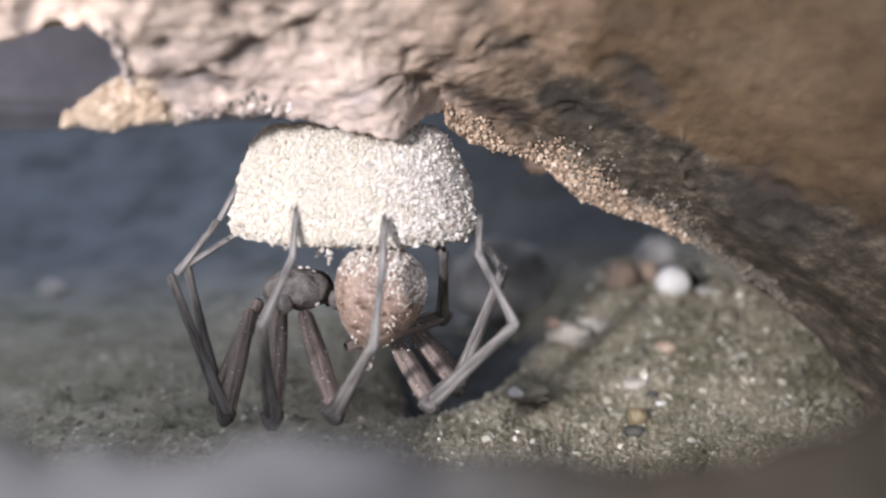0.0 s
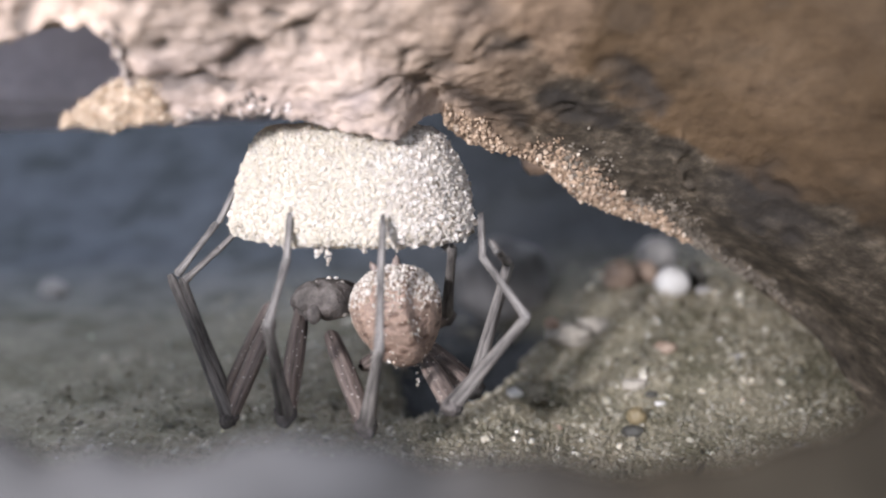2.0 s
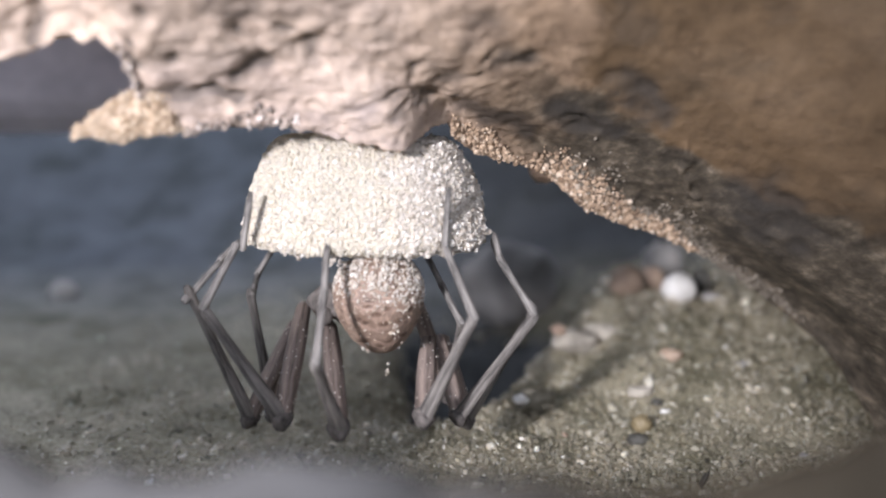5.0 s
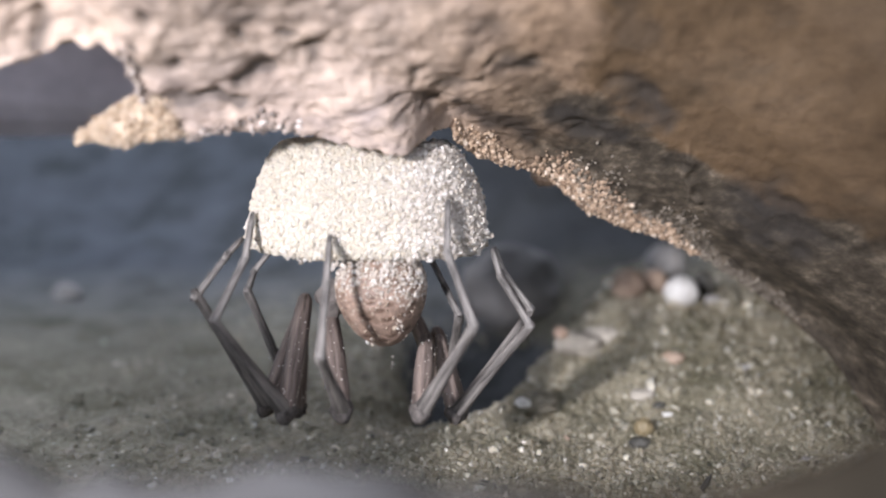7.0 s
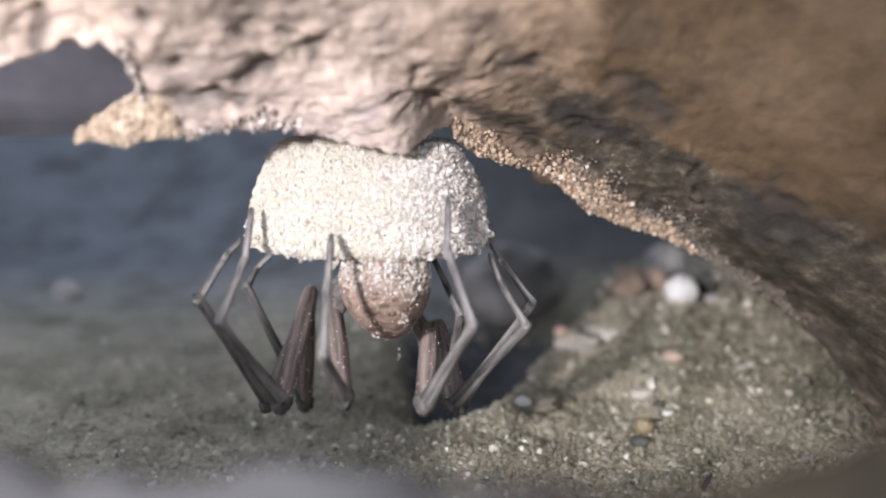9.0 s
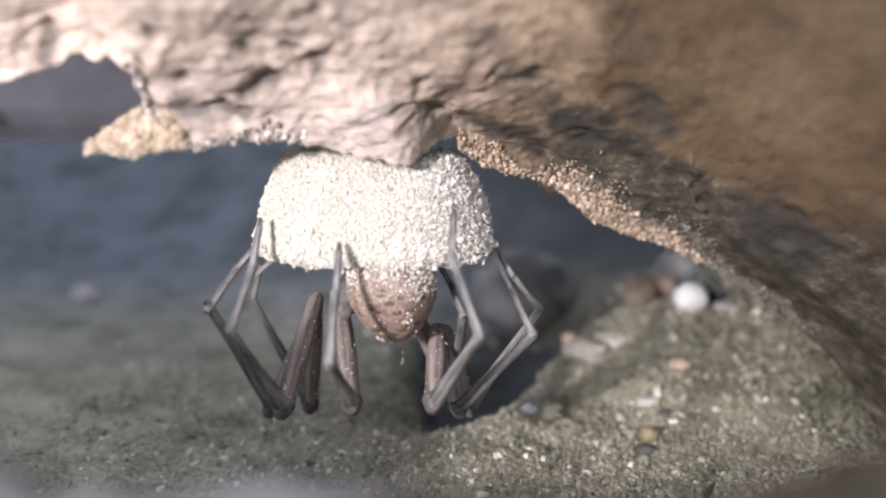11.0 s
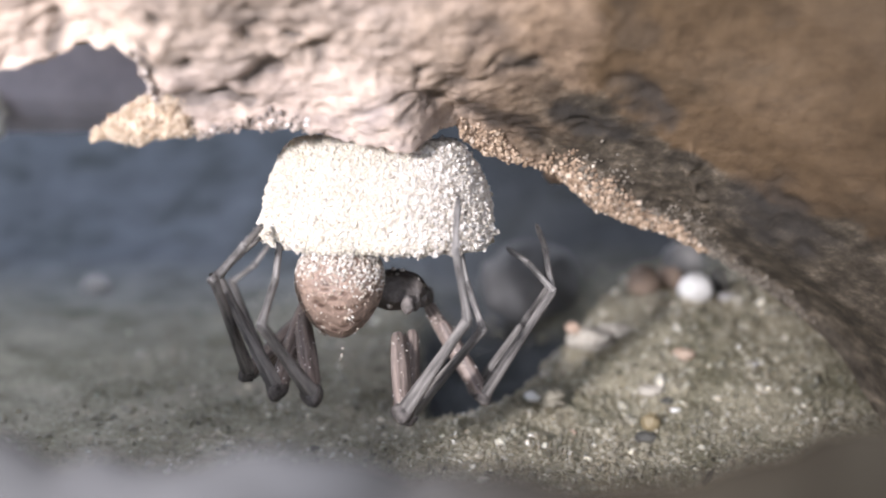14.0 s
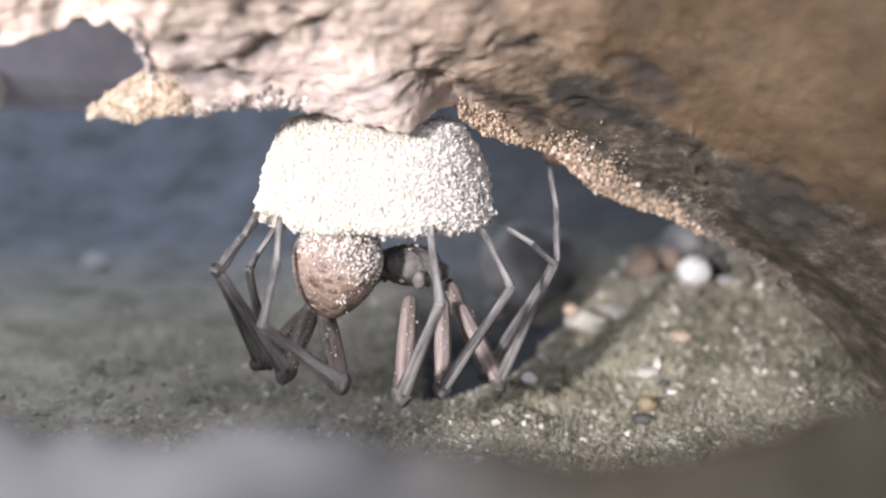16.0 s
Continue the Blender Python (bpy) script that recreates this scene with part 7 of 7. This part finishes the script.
    walk(legs["G_tibia"], [
        (0, pose(0.00028, 0.00036, 0.00686, 129.1, -53.5, -71.5)), (0.5, pose(0.00025, 0.00031, 0.00684, 126.2, -48.6, -68.2)),
        (1, pose(0.00022, 0.00026, 0.00683, 124.1, -42.7, -64.7)), (1.5, pose(0.00023, 0.00030, 0.00681, 119.4, -43.5, -58.3)),
        (2, pose(0.00023, 0.00033, 0.00680, 114.7, -43.9, -52.4)), (2.5, pose(0.00029, 0.00040, 0.00681, 123.3, -60.1, -65.9)),
        (3, pose(0.00001, 0.00002, 0.00671, -151.5, -20.7, -173.3)), (3.5, pose(0.00004, 0.00007, 0.00678, -151.0, -24.7, -171.8)),
        (4, pose(0.00003, 0.00007, 0.00678, -150.9, -20.6, -173.2)), (6.5, pose(0.00002, 0.00003, 0.00671, -153.5, -26.8, -170.5)),
        (7, pose(0.00002, 0.00003, 0.00671, -153.2, -26.8, -170.6)), (7.5, pose(0.00002, 0.00003, 0.00671, -152.9, -26.5, -170.9)),
        (8, pose(0.00002, 0.00003, 0.00672, -152.7, -26.6, -170.9)), (8.5, pose(0.00002, 0.00003, 0.00671, -152.5, -26.5, -171.1)),
        (9, pose(0.00001, 0.00002, 0.00671, -152.2, -26.4, -171.3)), (11.5, pose(0.00000, 0.00000, 0.00668, -154.1, -27.5, -171.0)),
        (12, pose(0.00000, 0.00000, 0.00668, -154.4, -27.7, -171.0)), (12.5, pose(-0.00000, -0.00000, 0.00667, -154.9, -27.6, -171.0)),
        (13, pose(-0.00000, -0.00000, 0.00667, -157.4, -27.1, -171.2)), (13.5, pose(0.00000, 0.00000, 0.00668, -164.5, -50.7, -156.8)),
        (14, pose(-0.00000, -0.00000, 0.00667, 173.4, -54.7, -158.0)), (14.5, pose(0.00000, 0.00000, 0.00667, 174.4, -52.4, -162.0)),
        (15, pose(0.00000, -0.00000, 0.00667, 156.1, -50.2, -163.8)), (15.5, pose(0.00000, 0.00000, 0.00667, 178.4, -48.5, -164.5)),
        (16, pose(-0.00000, -0.00000, 0.00667, 175.2, -47.0, -165.7))])
    walk(legs["G_metatarsus"], [
        (0, pose(-0.00461, -0.00583, 0.00366, 61.1, -24.7, -161.2)), (0.5, pose(-0.00476, -0.00580, 0.00349, 59.2, -11.0, -170.8)),
        (1, pose(-0.00485, -0.00577, 0.00327, 55.0, 1.8, 178.2)), (1.5, pose(-0.00464, -0.00612, 0.00375, 57.3, -8.0, -172.7)),
        (2, pose(-0.00443, -0.00640, 0.00421, 58.5, -17.7, -164.7)), (2.5, pose(-0.00454, -0.00619, 0.00449, 75.7, -20.7, -168.6)),
        (3, pose(-0.00225, -0.00455, -0.00066, 111.5, -10.1, -176.9)), (3.5, pose(-0.00256, -0.00466, -0.00028, 116.2, 13.5, 175.7)),
        (4, pose(-0.00216, -0.00456, -0.00048, 116.5, 18.3, 174.0)), (6.5, pose(-0.00289, -0.00451, -0.00044, 96.0, 14.9, 175.0)),
        (7, pose(-0.00288, -0.00454, -0.00043, 96.2, 14.9, 175.1)), (7.5, pose(-0.00285, -0.00456, -0.00042, 96.2, 14.5, 175.3)),
        (8, pose(-0.00285, -0.00459, -0.00038, 96.4, 14.5, 175.3)), (8.5, pose(-0.00284, -0.00462, -0.00040, 96.5, 14.4, 175.4)),
        (9, pose(-0.00284, -0.00464, -0.00039, 96.6, 14.3, 175.5)), (11.5, pose(-0.00308, -0.00448, -0.00051, 99.4, 9.3, 177.2)),
        (12, pose(-0.00311, -0.00442, -0.00051, 100.0, 8.0, 177.6)), (12.5, pose(-0.00314, -0.00436, -0.00057, 100.1, 6.9, 178.0)),
        (13, pose(-0.00322, -0.00400, -0.00074, 95.8, 19.3, 174.0)), (13.5, pose(-0.00522, -0.00485, 0.00118, 75.1, -42.5, -162.8)),
        (14, pose(-0.00717, -0.00178, 0.00150, 104.8, -20.1, -174.4)), (14.5, pose(-0.00702, -0.00137, 0.00120, 129.4, -23.7, -174.0)),
        (15, pose(-0.00709, 0.00174, 0.00139, 179.5, -6.5, -178.5)), (15.5, pose(-0.00656, -0.00156, 0.00071, 136.3, -15.3, -176.3)),
        (16, pose(-0.00655, -0.00090, 0.00055, 131.1, -21.2, -174.9))])
    walk(legs["G_tarsus"], [
        (0, pose(-0.00493, -0.00279, 0.00516, 66.8, -20.3, -164.9)), (0.5, pose(-0.00490, -0.00287, 0.00520, 61.0, -20.8, -162.0)),
        (1, pose(-0.00482, -0.00298, 0.00522, 54.1, -21.4, -157.5)), (1.5, pose(-0.00474, -0.00324, 0.00557, 56.8, -24.5, -155.8)),
        (2, pose(-0.00467, -0.00345, 0.00591, 59.8, -27.6, -154.5)), (2.5, pose(-0.00490, -0.00288, 0.00528, 93.0, -25.5, -165.5)),
        (3, pose(-0.00264, -0.00140, -0.00189, 104.3, -12.0, -176.3)), (3.5, pose(-0.00198, -0.00164, -0.00174, 120.2, 9.7, 177.0)),
        (4, pose(-0.00137, -0.00158, -0.00193, 120.6, 17.7, 174.2)), (6.5, pose(-0.00250, -0.00114, -0.00078, 122.0, 8.7, 177.1)),
        (7, pose(-0.00249, -0.00117, -0.00078, 122.3, 9.0, 177.1)), (7.5, pose(-0.00248, -0.00119, -0.00078, 122.4, 9.2, 177.0)),
        (8, pose(-0.00248, -0.00122, -0.00075, 122.7, 9.6, 177.0)), (8.5, pose(-0.00248, -0.00125, -0.00077, 122.9, 9.8, 176.9)),
        (9, pose(-0.00248, -0.00128, -0.00077, 123.1, 10.1, 176.9)), (11.5, pose(-0.00282, -0.00112, -0.00106, 124.3, 14.4, 175.6)),
        (12, pose(-0.00289, -0.00107, -0.00110, 124.5, 15.1, 175.4)), (12.5, pose(-0.00295, -0.00101, -0.00116, 124.4, 15.9, 175.2)),
        (13, pose(-0.00276, -0.00062, -0.00107, 124.7, 15.9, 175.2)), (13.5, pose(-0.00563, -0.00154, 0.00182, 90.2, -9.7, -176.9)),
        (14, pose(-0.00779, 0.00149, 0.00068, -147.5, -5.8, -178.5)), (14.5, pose(-0.00816, 0.00116, -0.00078, 144.7, -11.7, -177.2)),
        (15, pose(-0.00748, 0.00176, -0.00200, 135.3, -3.9, -179.1)), (15.5, pose(-0.00736, 0.00075, -0.00167, 130.7, -12.0, -177.1)),
        (16, pose(-0.00759, 0.00159, -0.00154, 142.7, -10.5, -177.6))])
    walk(legs["H"], [
        (0, pose(-0.00215, 0.00111, 0.00747, -148.6, 47.9, 180.0)), (0.5, pose(-0.00201, 0.00122, 0.00728, -147.0, 50.1, 180.0)),
        (1, pose(-0.00183, 0.00135, 0.00697, -145.3, 53.0, 180.0)), (1.5, pose(-0.00167, 0.00148, 0.00667, -143.4, 56.1, 180.0)),
        (2, pose(-0.00149, 0.00160, 0.00625, -141.7, 59.8, 180.0)), (2.5, pose(-0.00146, 0.00113, 0.00773, -148.3, 35.3, 180.0)),
        (3, pose(-0.00172, 0.00069, 0.00744, -154.0, 29.8, 180.0)), (3.5, pose(-0.00098, 0.00041, 0.00717, -157.5, 25.6, 180.0)),
        (4, pose(-0.00024, 0.00018, 0.00685, -160.3, 22.7, 180.0)), (6.5, pose(-0.00079, 0.00025, 0.00775, -159.5, 14.8, 180.0)),
        (7, pose(-0.00088, 0.00036, 0.00780, -158.1, 18.7, 180.0)), (7.5, pose(-0.00095, 0.00034, 0.00789, -158.4, 18.3, 180.0)),
        (8, pose(-0.00089, 0.00032, 0.00795, -158.7, 18.1, 180.0)), (8.5, pose(-0.00085, 0.00029, 0.00808, -159.0, 17.8, 180.0)),
        (9, pose(-0.00083, 0.00027, 0.00824, -159.3, 17.5, 180.0)), (11.5, pose(-0.00066, 0.00011, 0.00842, -161.2, 18.8, 180.0)),
        (12, pose(-0.00060, 0.00012, 0.00810, -161.1, 19.0, 180.0)), (12.5, pose(-0.00069, 0.00013, 0.00764, -161.0, 19.2, 180.0)),
        (13, pose(-0.00075, 0.00040, 0.00732, -157.6, 20.3, 180.0)), (13.5, pose(-0.00119, 0.00012, 0.00730, -161.1, 19.4, 180.0)),
        (14, pose(-0.00101, -0.00013, 0.00792, -164.1, 32.2, 180.0)), (14.5, pose(0.00006, -0.00030, 0.00778, -166.1, 40.9, 180.0)),
        (15, pose(0.00083, -0.00035, 0.00792, -166.7, 33.4, 180.0)), (15.5, pose(0.00055, -0.00033, 0.00825, -166.4, 33.1, 180.0)),
        (16, pose(0.00033, -0.00037, 0.00781, -167.0, 28.4, 180.0))])
    walk(legs["H_tibia"], [
        (0, pose(-0.00000, -0.00000, 0.00500, -99.2, -51.5, 129.7)), (0.5, pose(0.00000, 0.00000, 0.00500, -98.7, -50.9, 126.8)),
        (1, pose(0.00000, 0.00000, 0.00500, -97.4, -50.3, 123.4)), (1.5, pose(0.00000, 0.00000, 0.00500, -95.8, -49.5, 119.6)),
        (2, pose(0.00000, 0.00000, 0.00500, -94.4, -48.9, 115.0)), (2.5, pose(0.00000, 0.00000, 0.00500, -119.3, -44.3, 142.9)),
        (3, pose(-0.00000, -0.00000, 0.00500, -107.2, -49.3, 145.4)), (3.5, pose(0.00000, 0.00000, 0.00500, -124.2, -46.8, 153.9)),
        (4, pose(-0.00000, -0.00000, 0.00500, -141.6, -44.9, 159.1)), (6.5, pose(0.00000, 0.00000, 0.00500, -139.7, -42.7, 159.9)),
        (7, pose(0.00000, 0.00000, 0.00500, -132.8, -45.1, 156.2)), (7.5, pose(-0.00000, -0.00000, 0.00500, -133.0, -45.0, 156.6)),
        (8, pose(0.00000, 0.00000, 0.00500, -133.3, -45.2, 156.9)), (8.5, pose(-0.00000, -0.00000, 0.00500, -133.8, -45.2, 157.3)),
        (9, pose(0.00000, 0.00000, 0.00500, -134.5, -45.3, 157.5)), (11.5, pose(-0.00000, -0.00000, 0.00500, -137.0, -46.9, 158.7)),
        (12, pose(0.00000, 0.00000, 0.00500, -142.4, -46.4, 159.0)), (12.5, pose(-0.00000, -0.00000, 0.00500, -149.8, -46.0, 159.1)),
        (13, pose(-0.00000, -0.00000, 0.00500, -142.2, -47.7, 153.0)), (13.5, pose(-0.00005, -0.00001, 0.00496, -154.5, -49.8, 156.0)),
        (14, pose(-0.00000, -0.00000, 0.00500, -139.8, -59.0, 151.7)), (14.5, pose(0.00000, 0.00000, 0.00500, -135.5, -58.5, 156.3)),
        (15, pose(-0.00000, -0.00000, 0.00500, -159.2, -54.5, 160.6)), (15.5, pose(0.00000, 0.00000, 0.00500, -141.1, -52.1, 161.9)),
        (16, pose(-0.00001, -0.00000, 0.00499, -163.6, -50.7, 163.6))])
    walk(legs["H_metatarsus"], [
        (0, pose(-0.00655, -0.00417, 0.00422, 132.7, -5.2, 176.8)), (0.5, pose(-0.00671, -0.00388, 0.00426, 133.5, -3.9, 177.5)),
        (1, pose(-0.00688, -0.00361, 0.00436, 134.5, -2.6, 178.2)), (1.5, pose(-0.00704, -0.00331, 0.00449, 135.6, -1.6, 178.8)),
        (2, pose(-0.00723, -0.00287, 0.00461, 137.0, -0.3, 179.7)), (2.5, pose(-0.00623, -0.00381, 0.00227, 133.0, 9.1, -174.3)),
        (3, pose(-0.00568, -0.00513, 0.00349, 171.0, -7.5, 176.3)), (3.5, pose(-0.00570, -0.00439, 0.00195, -170.3, 1.7, -179.3)),
        (4, pose(-0.00572, -0.00301, 0.00041, -172.9, 9.3, -176.6)), (6.5, pose(-0.00551, -0.00334, 0.00063, 169.0, 20.4, -172.0)),
        (7, pose(-0.00574, -0.00371, 0.00126, 172.5, 18.3, -172.4)), (7.5, pose(-0.00571, -0.00375, 0.00124, 173.4, 18.6, -172.3)),
        (8, pose(-0.00571, -0.00373, 0.00124, 175.4, 18.8, -172.4)), (8.5, pose(-0.00571, -0.00371, 0.00119, 177.4, 19.1, -172.4)),
        (9, pose(-0.00571, -0.00365, 0.00116, -179.6, 19.2, -172.4)), (11.5, pose(-0.00581, -0.00344, 0.00111, 156.9, 22.2, -172.0)),
        (12, pose(-0.00588, -0.00283, 0.00073, 158.4, 19.2, -173.2)), (12.5, pose(-0.00593, -0.00192, 0.00032, -139.9, 12.1, -175.8)),
        (13, pose(-0.00623, -0.00220, 0.00085, -137.9, 9.8, -175.9)), (13.5, pose(-0.00637, -0.00090, 0.00035, -166.9, 4.7, -178.4)),
        (14, pose(-0.00688, -0.00202, 0.00194, 147.4, 14.1, -175.9)), (14.5, pose(-0.00653, -0.00309, 0.00210, 138.5, 15.1, -176.2)),
        (15, pose(-0.00652, -0.00065, 0.00077, -131.2, 13.2, -176.8)), (15.5, pose(-0.00607, -0.00317, 0.00128, 140.1, 16.7, -175.8)),
        (16, pose(-0.00619, -0.00048, 0.00025, -126.0, 15.4, -176.3))])
    walk(legs["H_tarsus"], [
        (0, pose(-0.00661, -0.00206, 0.00229, 148.9, -11.1, 173.1)), (0.5, pose(-0.00675, -0.00181, 0.00230, -96.7, -17.1, 168.4)),
        (1, pose(-0.00690, -0.00158, 0.00237, -93.9, -18.8, 166.4)), (1.5, pose(-0.00706, -0.00132, 0.00246, -90.8, -20.3, 164.0)),
        (2, pose(-0.00724, -0.00093, 0.00253, -86.5, -22.3, 161.1)), (2.5, pose(-0.00613, -0.00170, 0.00035, -98.3, -2.4, 178.5)),
        (3, pose(-0.00601, -0.00466, 0.00070, 169.7, -6.2, 176.9)), (3.5, pose(-0.00561, -0.00488, -0.00090, 173.1, -2.9, 178.8)),
        (4, pose(-0.00519, -0.00337, -0.00263, -171.4, -0.4, 179.9)), (6.5, pose(-0.00462, -0.00267, -0.00200, -143.9, 9.2, -176.5)),
        (7, pose(-0.00491, -0.00323, -0.00142, 167.7, 1.2, -179.5)), (7.5, pose(-0.00486, -0.00331, -0.00144, 165.4, 4.7, -178.1)),
        (8, pose(-0.00483, -0.00338, -0.00145, 165.0, 8.3, -176.7)), (8.5, pose(-0.00480, -0.00346, -0.00150, 163.2, 12.0, -175.3)),
        (9, pose(-0.00478, -0.00354, -0.00153, 163.2, 15.6, -173.9)), (11.5, pose(-0.00499, -0.00220, -0.00132, -164.5, 12.0, -175.8)),
        (12, pose(-0.00514, -0.00168, -0.00177, -155.0, 12.9, -175.5)), (12.5, pose(-0.00534, -0.00372, -0.00181, 166.1, 17.2, -173.9)),
        (13, pose(-0.00574, -0.00408, -0.00123, -168.7, 6.7, -177.2)), (13.5, pose(-0.00612, -0.00155, -0.00246, -141.5, 9.3, -176.8)),
        (14, pose(-0.00641, -0.00044, -0.00039, -147.7, 21.1, -173.7)), (14.5, pose(-0.00611, -0.00117, 0.00004, -167.5, 12.5, -176.8)),
        (15, pose(-0.00597, -0.00277, -0.00107, -173.7, 28.8, -172.5)), (15.5, pose(-0.00557, -0.00130, -0.00081, -166.5, 27.2, -172.9)),
        (16, pose(-0.00560, -0.00276, -0.00136, -173.4, 31.0, -172.0))])
    walk(egg_sac, [
        (0, pose(-0.00500, -0.00220, 0.01600)), (2, pose(-0.00500, -0.00220, 0.01600)),
        (3, pose(-0.00480, -0.00220, 0.01600)), (4, pose(-0.00472, -0.00220, 0.01600)),
        (6.5, pose(-0.00471, -0.00220, 0.01600)), (9, pose(-0.00470, -0.00220, 0.01600)),
        (11.5, pose(-0.00467, -0.00220, 0.01600)), (14, pose(-0.00467, -0.00220, 0.01600)),
        (16, pose(-0.00470, -0.00220, 0.01600))])
    walk(abdomen, [
        (0, pose(-0.00346, -0.00480, 0.00998, 0.0, 12.0, 0)), (0.5, pose(-0.00362, -0.00480, 0.01002, 0.0, 11.0, 0)),
        (1, pose(-0.00374, -0.00480, 0.00992, 0.0, 10.0, 0)), (1.5, pose(-0.00366, -0.00480, 0.01002, -4.0, -2.0, 0)),
        (2, pose(-0.00235, -0.00480, 0.00894, -8.0, -14.0, 0)), (2.5, pose(-0.00325, -0.00480, 0.01022, -16.0, 10.0, 0)),
        (3, pose(-0.00433, -0.00480, 0.01015, -12.0, 2.0, 0)), (3.5, pose(-0.00410, -0.00480, 0.00984, -6.0, -2.0, 0)),
        (4, pose(-0.00361, -0.00480, 0.00990, 0.0, -2.0, 0)), (6.5, pose(-0.00398, -0.00480, 0.01062, 10.0, -4.0, 0)),
        (7, pose(-0.00371, -0.00480, 0.01072, 10.8, -4.4, 0)), (7.5, pose(-0.00374, -0.00480, 0.01070, 11.6, -4.8, 0)),
        (8, pose(-0.00359, -0.00480, 0.01080, 12.4, -5.2, 0)), (8.5, pose(-0.00355, -0.00480, 0.01086, 13.2, -5.6, 0)),
        (9, pose(-0.00349, -0.00480, 0.01105, 14.0, -6.0, 0)), (11.5, pose(-0.00338, -0.00480, 0.01135, 6.0, -4.0, 0)),
        (12, pose(-0.00362, -0.00480, 0.01109, 5.0, -5.0, 0)), (12.5, pose(-0.00393, -0.00480, 0.01075, 4.0, -6.0, 0)),
        (13, pose(-0.00392, -0.00480, 0.00887, 18.0, 0.0, 0)), (13.5, pose(-0.00500, -0.00480, 0.01038, 12.0, 6.0, 0)),
        (14, pose(-0.00649, -0.00480, 0.01080, 6.0, 2.0, 0)), (14.5, pose(-0.00669, -0.00480, 0.01072, 6.0, 6.0, 0)),
        (15, pose(-0.00560, -0.00480, 0.01072, 6.0, 10.0, 0)), (15.5, pose(-0.00627, -0.00480, 0.01073, 7.0, 11.0, 0)),
        (16, pose(-0.00657, -0.00480, 0.01073, 8.0, 12.0, 0))])
    walk(cephalothorax, [
        (0, pose(-0.00809, -0.00120, 0.00987, 0, 0, 26.1)), (0.5, pose(-0.00816, -0.00120, 0.00994, 0, 0, 25.8)),
        (1, pose(-0.00819, -0.00120, 0.00986, 0, 0, 25.5)), (1.5, pose(-0.00822, -0.00120, 0.00981, 0, 0, 25.8)),
        (2, pose(-0.00643, -0.00120, 0.00930, 0, 0, 24.3)), (2.5, pose(-0.00773, -0.00120, 0.00952, 0, 0, 25.6)),
        (3, pose(-0.00755, -0.00120, 0.00918, 0, 0, 20.9)), (3.5, pose(-0.00711, -0.00120, 0.00908, 0, 0, 19.9)),
        (4, pose(-0.00646, -0.00120, 0.00934, 0, 0, 19.1)), (6.5, pose(-0.00569, -0.00120, 0.00988, 0, 0, 12.7)),
        (7, pose(-0.00558, -0.00120, 0.01014, 0, 0, 13.7)), (7.5, pose(-0.00555, -0.00120, 0.01016, 0, 0, 13.3)),
        (8, pose(-0.00541, -0.00120, 0.01014, 0, 0, 13.4)), (8.5, pose(-0.00530, -0.00120, 0.01023, 0, 0, 12.9)),
        (9, pose(-0.00520, -0.00120, 0.01033, 0, 0, 12.7)), (11.5, pose(-0.00520, -0.00120, 0.01054, 0, 0, 13.4)),
        (12, pose(-0.00531, -0.00120, 0.01030, 0, 0, 12.6)), (12.5, pose(-0.00557, -0.00120, 0.00992, 0, 0, 12.3)),
        (13, pose(-0.00509, -0.00120, 0.00922, 0, 0, 9.0)), (13.5, pose(-0.00490, -0.00120, 0.00944, 0, 0, -0.8)),
        (14, pose(-0.00372, -0.00120, 0.01018, 0, 0, -18.8)), (14.5, pose(-0.00321, -0.00120, 0.01028, 0, 0, -22.0)),
        (15, pose(-0.00213, -0.00120, 0.01047, 0, 0, -22.0)), (15.5, pose(-0.00249, -0.00120, 0.01060, 0, 0, -23.2)),
        (16, pose(-0.00275, -0.00120, 0.01051, 0, 0, -23.4))])


motions()
